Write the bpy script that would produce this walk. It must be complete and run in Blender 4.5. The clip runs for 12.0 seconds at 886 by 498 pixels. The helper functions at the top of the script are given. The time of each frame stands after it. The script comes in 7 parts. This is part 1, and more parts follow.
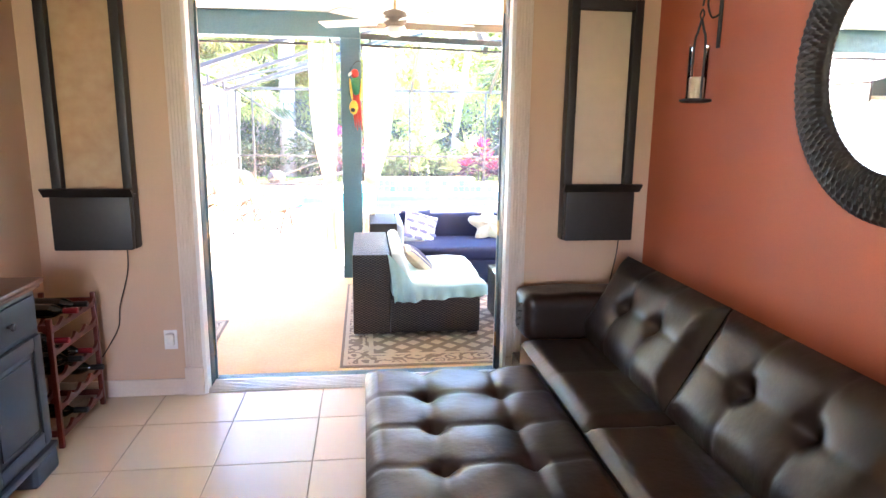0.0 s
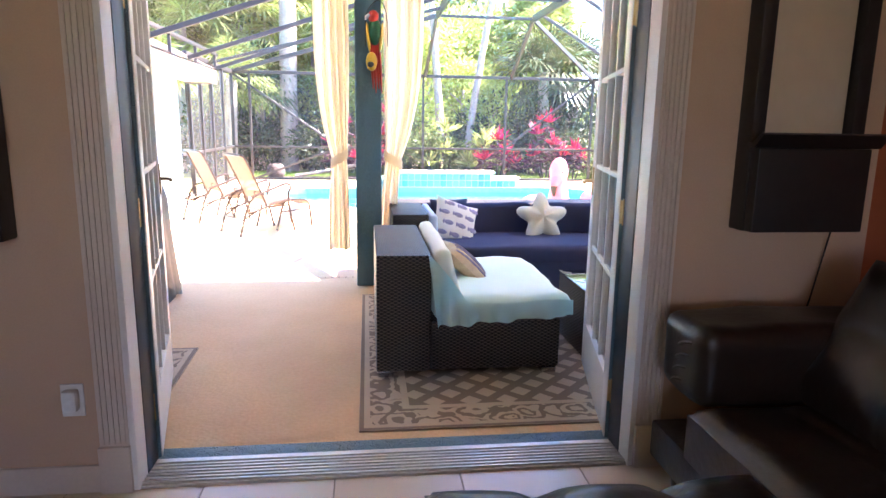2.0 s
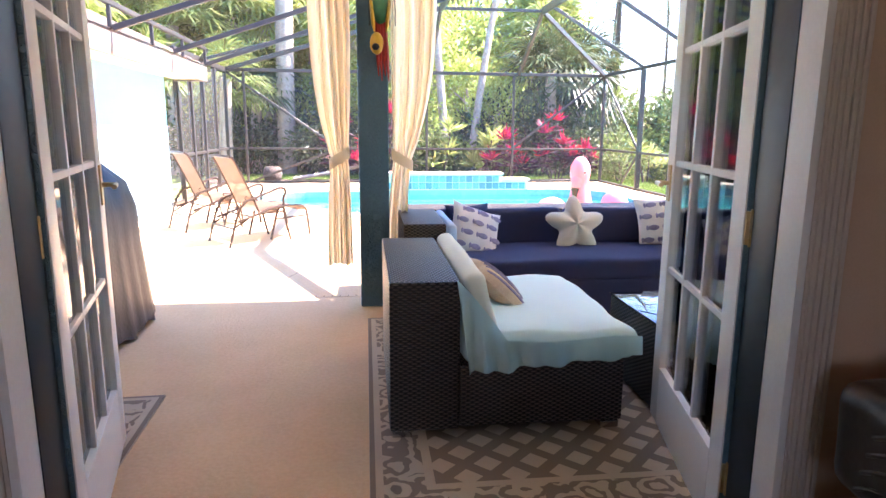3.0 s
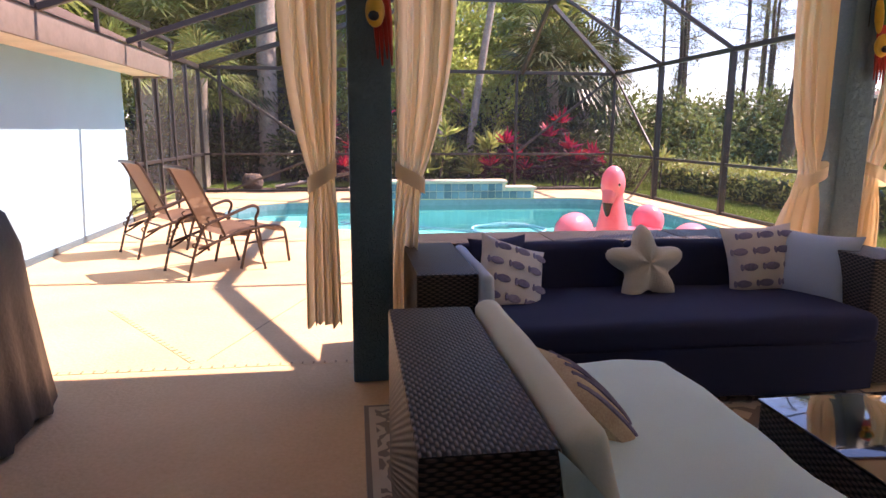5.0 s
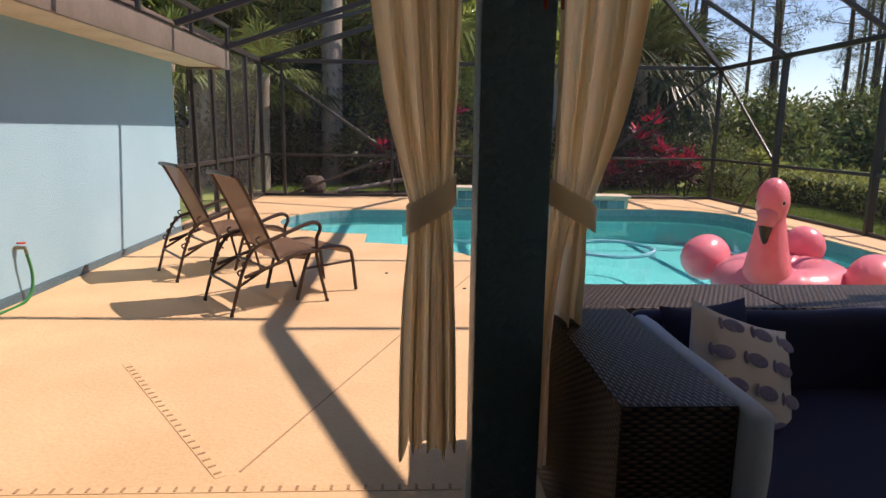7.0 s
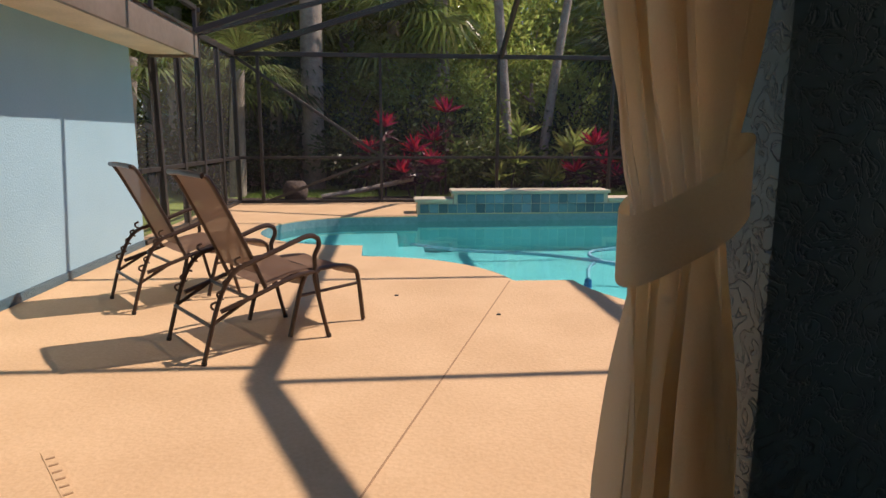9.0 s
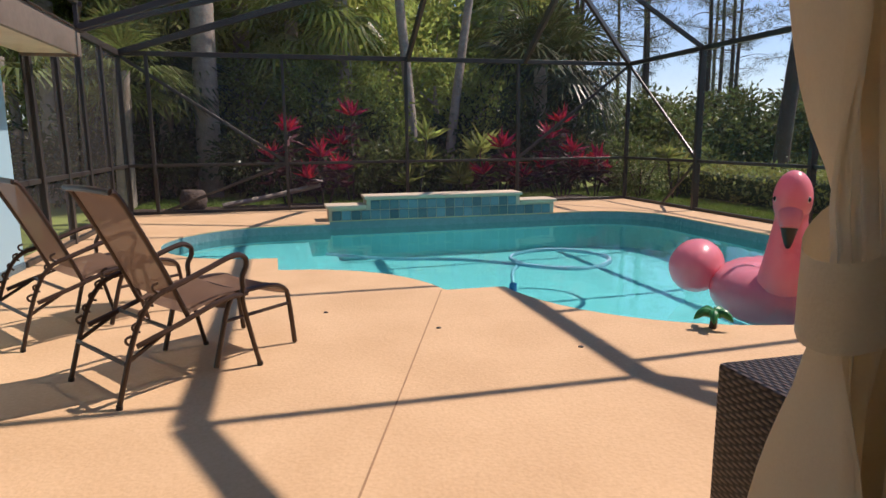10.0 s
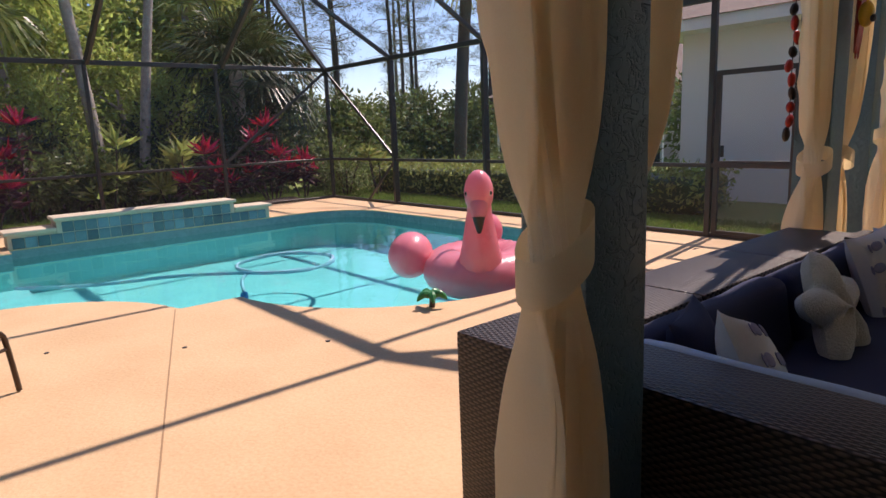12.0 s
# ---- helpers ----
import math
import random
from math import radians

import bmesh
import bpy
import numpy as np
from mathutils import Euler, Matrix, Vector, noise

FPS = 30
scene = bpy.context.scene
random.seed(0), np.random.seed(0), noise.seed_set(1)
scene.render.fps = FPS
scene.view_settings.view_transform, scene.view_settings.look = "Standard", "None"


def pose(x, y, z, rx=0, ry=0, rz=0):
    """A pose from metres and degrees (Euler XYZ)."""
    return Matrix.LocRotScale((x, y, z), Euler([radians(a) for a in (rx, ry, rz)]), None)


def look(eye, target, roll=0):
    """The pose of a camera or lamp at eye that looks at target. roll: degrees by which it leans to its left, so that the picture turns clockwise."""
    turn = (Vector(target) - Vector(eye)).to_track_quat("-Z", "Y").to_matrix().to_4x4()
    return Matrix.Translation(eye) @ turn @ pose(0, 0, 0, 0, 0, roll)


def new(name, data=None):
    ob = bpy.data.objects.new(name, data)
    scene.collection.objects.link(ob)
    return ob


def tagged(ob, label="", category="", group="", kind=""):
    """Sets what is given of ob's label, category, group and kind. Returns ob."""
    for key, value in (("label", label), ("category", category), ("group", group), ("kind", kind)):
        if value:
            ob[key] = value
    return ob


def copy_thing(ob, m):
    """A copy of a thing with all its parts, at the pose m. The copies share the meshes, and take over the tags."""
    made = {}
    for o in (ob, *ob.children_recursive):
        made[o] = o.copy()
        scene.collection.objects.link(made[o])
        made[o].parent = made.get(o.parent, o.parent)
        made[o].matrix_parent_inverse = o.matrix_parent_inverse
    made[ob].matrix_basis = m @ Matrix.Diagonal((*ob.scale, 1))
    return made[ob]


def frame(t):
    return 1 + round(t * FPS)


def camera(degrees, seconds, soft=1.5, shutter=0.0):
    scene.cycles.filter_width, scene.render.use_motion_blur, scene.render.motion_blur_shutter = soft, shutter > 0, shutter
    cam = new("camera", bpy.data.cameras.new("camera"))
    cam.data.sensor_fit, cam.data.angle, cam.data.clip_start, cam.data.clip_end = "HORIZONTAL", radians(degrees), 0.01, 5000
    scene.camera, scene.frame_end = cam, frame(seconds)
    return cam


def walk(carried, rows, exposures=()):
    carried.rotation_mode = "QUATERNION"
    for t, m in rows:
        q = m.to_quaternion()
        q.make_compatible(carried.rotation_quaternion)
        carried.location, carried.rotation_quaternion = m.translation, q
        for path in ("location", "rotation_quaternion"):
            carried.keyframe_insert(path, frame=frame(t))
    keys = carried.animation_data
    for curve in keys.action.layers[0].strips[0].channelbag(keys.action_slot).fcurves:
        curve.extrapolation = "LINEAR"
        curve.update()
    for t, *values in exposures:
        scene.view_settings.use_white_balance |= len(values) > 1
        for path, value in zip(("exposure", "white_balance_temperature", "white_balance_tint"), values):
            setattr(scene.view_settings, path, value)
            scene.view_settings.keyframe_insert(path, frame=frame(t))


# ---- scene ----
cam = camera(70.0, 12.0)
PATH = [
    (0, (0.027, -0.434, 1.589), (0.271, 1.512, 1.201), 0.7),
    (0.5, (0.033, -0.054, 1.493), (0.276, 1.893, 1.106), 0.9),
    (1, (-0.041, 0.339, 1.429), (0.205, 2.286, 1.043), 1.0),
    (1.5, (-0.08, 0.744, 1.329), (0.161, 2.693, 0.947), 1.0),
    (2, (-0.112, 1.112, 1.265), (0.125, 3.061, 0.883), 0.9),
    (2.5, (-0.135, 1.474, 1.258), (0.092, 3.423, 0.871), 0.2),
    (3, (-0.148, 1.87, 1.208), (0.088, 3.82, 0.831), 0.4),
    (5, (-0.175, 3.172, 1.218), (0.097, 5.119, 0.849), 0.3),
    (5.5, (-0.233, 3.479, 1.252), (0.042, 5.425, 0.881), 0.4),
    (6, (-0.265, 3.856, 1.259), (-0.015, 5.806, 0.89), 0.6),
    (6.5, (-0.306, 4.143, 1.278), (-0.118, 6.099, 0.909), 1.0),
    (7, (-0.377, 4.502, 1.197), (-0.282, 6.466, 0.83), 0.8),
    (7.2, (-0.403, 4.605, 1.183), (-0.33, 6.57, 0.817), 0.6),
    (8.8, (-0.618, 5.462, 1.09), (-0.494, 7.426, 0.735), 0.3),
    (9, (-0.653, 5.542, 1.08), (-0.486, 7.504, 0.73), 0.1),
    (9.5, (-0.743, 5.705, 1.086), (-0.438, 7.65, 0.738), -0.1),
    (10, (-0.841, 5.782, 1.102), (-0.364, 7.694, 0.758), -0.5),
    (10.5, (-0.96, 5.796, 1.118), (-0.25, 7.634, 0.775), -1.0),
    (11, (-1.04, 5.715, 1.156), (-0.113, 7.455, 0.806), -1.5),
    (11.5, (-1.10, 5.613, 1.19), (-0.014, 7.254, 0.83), -1.9),
    (12, (-1.138, 5.55, 1.21), (0.132, 7.05, 0.838), -2.3),
]
walk(cam, [(t, look(eye, target, roll)) for t, eye, target, roll in PATH],
     exposures=[(0.0, 5.72, 6050, 22), (0.5, 4.95, 6050, 22), (1.0, 4.6, 5850, 23), (1.5, 4.3, 5800, 24), (2.0, 4.18, 5950, 27), (2.5, 4.0, 5950, 27), (3.2, 3.45, 6150, 29), (4.8, 1.95, 7050, 43), (5.5, 1.4, 6850, 37),
                (6.5, 0.75, 6850, 25), (7.2, 0.5, 6900, 25), (8.8, 0.28, 6850, 24), (10.5, 0.35, 6600, 25), (12.0, 0.55, 6600, 28)])

# ---- world, sun ----
SUN_WAY = Vector((0.735, 0.112, 1.0)).normalized()
world = bpy.data.worlds.new("sky_world")
scene.world = world
world.use_nodes = True
wn, wl = world.node_tree.nodes, world.node_tree.links
wn.clear()
sky = wn.new("ShaderNodeTexSky")
sky.sky_type, sky.sun_disc = "NISHITA", False
sky.sun_elevation, sky.sun_rotation = math.asin(SUN_WAY.z), math.atan2(SUN_WAY.x, SUN_WAY.y)
sky.air_density, sky.dust_density, sky.ozone_density = 1.0, 0.0, 4.0
back = wn.new("ShaderNodeBackground")
back.inputs["Strength"].default_value = 0.112
wout = wn.new("ShaderNodeOutputWorld")
wl.new(sky.outputs["Color"], back.inputs["Color"])
wl.new(back.outputs["Background"], wout.inputs["Surface"])

sun_data = bpy.data.lights.new("sun", "SUN")
sun_data.energy, sun_data.angle, sun_data.color = 4.4, radians(0.6), (1.0, 0.92, 0.79)
sun = new("sun", sun_data)
sun.matrix_world = look(tuple(SUN_WAY * 30), (0, 0, 0))

# fill lamp added behind the camera, standing in for an unseen window's daylight
rear_data = bpy.data.lights.new("rear_fill_light", "AREA")
rear_data.shape, rear_data.size, rear_data.size_y = "RECTANGLE", 0.9, 1.1
rear_data.energy, rear_data.color = 1.2, (1.0, 0.93, 0.84)
rear = new("rear_fill_light", rear_data)
rear.matrix_world = look((-0.7, -2.96, 1.5), (-0.7, 3.0, 1.2))


# ---- materials ----
def surf(name, base, other=None, rough=0.6, grain=40.0, blot=3.0, bump=0.15, depth=0.002, metal=0.0, coat=0.0, mix=0.6, sheen=0.0, trans=0.0, vary=0.08):
    """A surface with variation at two scales and fine relief."""
    m = bpy.data.materials.new(name)
    m.use_nodes = True
    n, l = m.node_tree.nodes, m.node_tree.links
    p = n["Principled BSDF"]
    other = other or tuple(c * 0.78 for c in base)
    co = n.new("ShaderNodeTexCoord")
    fine = n.new("ShaderNodeTexNoise")
    fine.inputs["Scale"].default_value, fine.inputs["Detail"].default_value = grain, 5.0
    big = n.new("ShaderNodeTexNoise")
    big.inputs["Scale"].default_value, big.inputs["Detail"].default_value = blot, 4.0
    l.new(co.outputs["Object"], fine.inputs["Vector"])
    l.new(co.outputs["Object"], big.inputs["Vector"])
    add = n.new("ShaderNodeMath")
    add.operation = "MULTIPLY_ADD"
    add.inputs[1].default_value = 0.45
    l.new(fine.outputs["Fac"], add.inputs[0])
    half = n.new("ShaderNodeMath")
    half.operation = "MULTIPLY"
    half.inputs[1].default_value = 0.55
    l.new(big.outputs["Fac"], half.inputs[0])
    l.new(half.outputs[0], add.inputs[2])
    ramp = n.new("ShaderNodeValToRGB")
    ramp.color_ramp.elements[0].position, ramp.color_ramp.elements[1].position = 0.5 - 0.25 * mix, 0.5 + 0.25 * mix
    ramp.color_ramp.elements[0].color, ramp.color_ramp.elements[1].color = (*other, 1), (*base, 1)
    l.new(add.outputs[0], ramp.inputs["Fac"])
    l.new(ramp.outputs["Color"], p.inputs["Base Color"])
    rr = n.new("ShaderNodeMapRange")
    rr.inputs["To Min"].default_value, rr.inputs["To Max"].default_value = max(0.02, rough - vary), min(1, rough + vary)
    l.new(big.outputs["Fac"], rr.inputs["Value"])
    l.new(rr.outputs["Result"], p.inputs["Roughness"])
    p.inputs["Metallic"].default_value, p.inputs["Coat Weight"].default_value = metal, coat
    p.inputs["Sheen Weight"].default_value = sheen
    if bump:
        bp = n.new("ShaderNodeBump")
        bp.inputs["Strength"].default_value, bp.inputs["Distance"].default_value = bump, depth
        l.new(fine.outputs["Fac"], bp.inputs["Height"])
        l.new(bp.outputs["Normal"], p.inputs["Normal"])
    if trans:
        tr = n.new("ShaderNodeBsdfTranslucent")
        l.new(ramp.outputs["Color"], tr.inputs["Color"])
        ms = n.new("ShaderNodeMixShader")
        ms.inputs["Fac"].default_value = trans
        l.new(p.outputs["BSDF"], ms.inputs[1])
        l.new(tr.outputs["BSDF"], ms.inputs[2])
        l.new(ms.outputs["Shader"], n["Material Output"].inputs["Surface"])
    return m


def knockdown(m):
    """Flattened plaster plates with dark crevices between, under semi-gloss paint."""
    n, l = m.node_tree.nodes, m.node_tree.links
    p = n["Principled BSDF"]
    co = n.new("ShaderNodeTexCoord")
    no = n.new("ShaderNodeTexNoise")
    no.inputs["Scale"].default_value, no.inputs["Detail"].default_value, no.inputs["Distortion"].default_value = 26.0, 3.0, 1.6
    l.new(co.outputs["Object"], no.inputs["Vector"])
    ridge = n.new("ShaderNodeMath")
    ridge.operation = "SUBTRACT"
    ridge.inputs[1].default_value = 0.5
    l.new(no.outputs["Fac"], ridge.inputs[0])
    dist = n.new("ShaderNodeMath")
    dist.operation = "ABSOLUTE"
    l.new(ridge.outputs[0], dist.inputs[0])
    step = n.new("ShaderNodeMapRange")
    step.inputs["From Min"].default_value, step.inputs["From Max"].default_value = 0.004, 0.045
    l.new(dist.outputs[0], step.inputs["Value"])
    bp = n.new("ShaderNodeBump")
    bp.inputs["Strength"].default_value, bp.inputs["Distance"].default_value = 0.8, 0.006
    l.new(step.outputs["Result"], bp.inputs["Height"])
    l.new(bp.outputs["Normal"], p.inputs["Normal"])
    return m


def by_object(m, spread=0.12):
    """Lets alike pieces differ a little in brightness, each by its own random number."""
    n, l = m.node_tree.nodes, m.node_tree.links
    p = n["Principled BSDF"]
    src = p.inputs["Base Color"].links[0].from_socket
    info = n.new("ShaderNodeObjectInfo")
    rng = n.new("ShaderNodeMapRange")
    rng.inputs["To Min"].default_value, rng.inputs["To Max"].default_value = 1 - spread, 1 + spread
    l.new(info.outputs["Random"], rng.inputs["Value"])
    hsv = n.new("ShaderNodeHueSaturation")
    l.new(rng.outputs["Result"], hsv.inputs["Value"])
    l.new(src, hsv.inputs["Color"])
    l.new(hsv.outputs["Color"], p.inputs["Base Color"])
    return m


def by_island(m, spread=0.35):
    """Leaves of one mesh differ in brightness and hue."""
    n, l = m.node_tree.nodes, m.node_tree.links
    p = n["Principled BSDF"]
    src = p.inputs["Base Color"].links[0].from_socket
    geo = n.new("ShaderNodeNewGeometry")
    rng = n.new("ShaderNodeMapRange")
    rng.inputs["To Min"].default_value, rng.inputs["To Max"].default_value = 1 - spread, 1 + spread
    l.new(geo.outputs["Random Per Island"], rng.inputs["Value"])
    hue = n.new("ShaderNodeMapRange")
    hue.inputs["To Min"].default_value, hue.inputs["To Max"].default_value = 0.475, 0.515
    l.new(geo.outputs["Random Per Island"], hue.inputs["Value"])
    hsv = n.new("ShaderNodeHueSaturation")
    l.new(rng.outputs["Result"], hsv.inputs["Value"])
    l.new(hue.outputs["Result"], hsv.inputs["Hue"])
    l.new(src, hsv.inputs["Color"])
    for link in list(src.links):
        if link.to_node != hsv:
            l.new(hsv.outputs["Color"], link.to_socket)
    return m


def glass_mat(name, tint=(1, 1, 1), gloss=0.02, film=0.0):
    m = bpy.data.materials.new(name)
    m.use_nodes = True
    n, l = m.node_tree.nodes, m.node_tree.links
    n.remove(n["Principled BSDF"])
    tr = n.new("ShaderNodeBsdfTransparent")
    tr.inputs["Color"].default_value = (*tint, 1)
    gl = n.new("ShaderNodeBsdfGlossy")
    gl.inputs["Roughness"].default_value = gloss
    fr = n.new("ShaderNodeFresnel")
    fr.inputs["IOR"].default_value = 1.45
    ms = n.new("ShaderNodeMixShader")
    l.new(fr.outputs["Fac"], ms.inputs["Fac"])
    l.new(tr.outputs["BSDF"], ms.inputs[1])
    l.new(gl.outputs["BSDF"], ms.inputs[2])
    l.new(ms.outputs["Shader"], n["Material Output"].inputs["Surface"])
    return m


def open_weave(m, gap):
    """Lets a share of the light straight through, as a coarse mesh does."""
    n, l = m.node_tree.nodes, m.node_tree.links
    out = n["Material Output"].inputs["Surface"]
    src = out.links[0].from_socket
    tr = n.new("ShaderNodeBsdfTransparent")
    ms = n.new("ShaderNodeMixShader")
    ms.inputs["Fac"].default_value = gap
    l.new(src, ms.inputs[1])
    l.new(tr.outputs["BSDF"], ms.inputs[2])
    l.new(ms.outputs["Shader"], out)
    return m


def water_mat():
    m = glass_mat("pool_water", (0.66, 0.95, 0.96), 0.01)
    n, l = m.node_tree.nodes, m.node_tree.links
    co = n.new("ShaderNodeTexCoord")
    no = n.new("ShaderNodeTexNoise")
    no.inputs["Scale"].default_value, no.inputs["Detail"].default_value = 2.2, 3.0
    l.new(co.outputs["Object"], no.inputs["Vector"])
    bp = n.new("ShaderNodeBump")
    bp.inputs["Strength"].default_value, bp.inputs["Distance"].default_value = 0.25, 0.03
    l.new(no.outputs["Fac"], bp.inputs["Height"])
    for node in n:
        if node.type in ("BSDF_GLOSSY", "FRESNEL"):
            l.new(bp.outputs["Normal"], node.inputs["Normal"])
        if node.type == "FRESNEL":
            node.inputs["IOR"].default_value = 1.33
    return m


def screen_mat():
    """Insect screen: a fine dark mesh, mostly open."""
    m = bpy.data.materials.new("insect_screen")
    m.use_nodes = True
    n, l = m.node_tree.nodes, m.node_tree.links
    n.remove(n["Principled BSDF"])
    tr = n.new("ShaderNodeBsdfTransparent")
    df = n.new("ShaderNodeBsdfDiffuse")
    df.inputs["Color"].default_value = (0.30, 0.29, 0.28, 1)
    ms = n.new("ShaderNodeMixShader")
    ms.inputs["Fac"].default_value = 0.10
    l.new(tr.outputs["BSDF"], ms.inputs[1])
    l.new(df.outputs["BSDF"], ms.inputs[2])
    l.new(ms.outputs["Shader"], n["Material Output"].inputs["Surface"])
    return m


def wicker_mat(name, base, other, scale=55.0):
    """Flat synthetic strands woven over and under, with the shade of the dips in their colour."""
    m = bpy.data.materials.new(name)
    m.use_nodes = True
    n, l = m.node_tree.nodes, m.node_tree.links
    p = n["Principled BSDF"]
    co = n.new("ShaderNodeTexCoord")
    sep = n.new("ShaderNodeSeparateXYZ")
    l.new(co.outputs["Object"], sep.inputs["Vector"])

    def math_node(op, a, b=None):
        q = n.new("ShaderNodeMath")
        q.operation = op
        for i, v in enumerate((a, b)):
            if v is None:
                continue
            if isinstance(v, (int, float)):
                q.inputs[i].default_value = v
            else:
                l.new(v, q.inputs[i])
        return q.outputs[0]
    along = math_node("ADD", sep.outputs["X"], sep.outputs["Y"])
    # horizontal strands shifted every second stake; on top faces the weave runs along x and y
    geo = n.new("ShaderNodeNewGeometry")
    nsep = n.new("ShaderNodeSeparateXYZ")
    l.new(geo.outputs["Normal"], nsep.inputs["Vector"])
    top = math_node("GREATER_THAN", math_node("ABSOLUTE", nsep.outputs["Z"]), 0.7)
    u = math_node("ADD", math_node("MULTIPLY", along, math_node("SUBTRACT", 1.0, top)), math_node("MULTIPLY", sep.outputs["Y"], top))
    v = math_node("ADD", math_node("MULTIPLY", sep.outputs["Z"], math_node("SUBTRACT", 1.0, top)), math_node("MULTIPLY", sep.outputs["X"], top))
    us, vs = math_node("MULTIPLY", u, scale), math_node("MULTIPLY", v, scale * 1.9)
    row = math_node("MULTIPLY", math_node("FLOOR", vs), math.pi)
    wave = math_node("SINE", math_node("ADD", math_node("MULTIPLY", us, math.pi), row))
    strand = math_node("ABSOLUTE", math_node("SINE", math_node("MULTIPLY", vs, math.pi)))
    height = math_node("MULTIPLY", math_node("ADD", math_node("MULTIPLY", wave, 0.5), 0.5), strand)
    # colour follows height: recesses of the weave are painted near-black as shade
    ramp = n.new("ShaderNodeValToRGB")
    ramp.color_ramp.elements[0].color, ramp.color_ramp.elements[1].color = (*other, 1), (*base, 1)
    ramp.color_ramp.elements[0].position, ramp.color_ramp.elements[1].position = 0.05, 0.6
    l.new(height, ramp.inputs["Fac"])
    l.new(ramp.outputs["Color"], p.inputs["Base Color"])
    p.inputs["Roughness"].default_value = 0.42
    p.inputs["Specular IOR Level"].default_value = 0.3
    bp = n.new("ShaderNodeBump")
    bp.inputs["Strength"].default_value, bp.inputs["Distance"].default_value = 0.8, 0.004
    l.new(height, bp.inputs["Height"])
    l.new(bp.outputs["Normal"], p.inputs["Normal"])
    return m


def rug_mat(w, h):
    """Lattice field inside a scrolled border, dark brown on beige. Coordinates run from the rug's corner."""
    m = surf("rug_weave", (0.47, 0.37, 0.26), (0.40, 0.31, 0.22), 0.95, 260, 5, 0.5, 0.003)
    n, l = m.node_tree.nodes, m.node_tree.links
    p = n["Principled BSDF"]
    src = p.inputs["Base Color"].links[0].from_socket
    co = n.new("ShaderNodeTexCoord")
    sep = n.new("ShaderNodeSeparateXYZ")
    l.new(co.outputs["Object"], sep.inputs["Vector"])

    def mt(op, a, b=None, c=None):
        q = n.new("ShaderNodeMath")
        q.operation = op
        for i, v in enumerate((a, b, c)):
            if v is None:
                continue
            if isinstance(v, (int, float)):
                q.inputs[i].default_value = v
            else:
                l.new(v, q.inputs[i])
        return q.outputs[0]
    x, y = sep.outputs["X"], sep.outputs["Y"]
    edge = mt("MINIMUM", mt("MINIMUM", x, mt("SUBTRACT", w, x)), mt("MINIMUM", y, mt("SUBTRACT", h, y)))
    # lattice: two diagonal sets of bars
    a = mt("PINGPONG", mt("ADD", mt("MULTIPLY", x, 5.6), mt("MULTIPLY", y, 5.6)), 0.5)
    b = mt("PINGPONG", mt("SUBTRACT", mt("ADD", mt("MULTIPLY", x, 5.6), 40.0), mt("MULTIPLY", y, 5.6)), 0.5)
    bars = mt("MAXIMUM", mt("LESS_THAN", a, 0.19), mt("LESS_THAN", b, 0.19))
    inner = mt("GREATER_THAN", edge, 0.235)
    # scrolls: rings about points along the border
    vor = n.new("ShaderNodeTexVoronoi")
    vor.inputs["Scale"].default_value, vor.inputs["Randomness"].default_value = 7.5, 0.75
    warp = n.new("ShaderNodeTexNoise")
    warp.inputs["Scale"].default_value = 11.0
    l.new(co.outputs["Object"], warp.inputs["Vector"])
    vm = n.new("ShaderNodeVectorMath")
    vm.operation = "MULTIPLY_ADD"
    vm.inputs[1].default_value = (0.11, 0.11, 0)
    l.new(warp.outputs["Color"], vm.inputs[0])
    l.new(co.outputs["Object"], vm.inputs[2])
    flat = n.new("ShaderNodeVectorMath")
    flat.operation = "MULTIPLY"
    flat.inputs[1].default_value = (1, 1, 0)
    l.new(vm.outputs["Vector"], flat.inputs[0])
    l.new(flat.outputs["Vector"], vor.inputs["Vector"])
    ring = mt("LESS_THAN", mt("PINGPONG", mt("MULTIPLY", vor.outputs["Distance"], 3.4), 0.5), 0.23)
    band = mt("MULTIPLY", mt("GREATER_THAN", edge, 0.05), mt("LESS_THAN", edge, 0.20))
    lines = mt("LESS_THAN", mt("ABSOLUTE", mt("SUBTRACT", edge, 0.012)), 0.010)
    dark = mt("MAXIMUM", mt("MAXIMUM", mt("MULTIPLY", bars, inner), mt("MULTIPLY", ring, band)), lines)
    mix = n.new("ShaderNodeMix")
    mix.data_type = "RGBA"
    l.new(dark, mix.inputs["Factor"])
    l.new(src, mix.inputs["A"])
    mix.inputs["B"].default_value = (0.19, 0.14, 0.10, 1)
    l.new(mix.outputs["Result"], p.inputs["Base Color"])
    return m


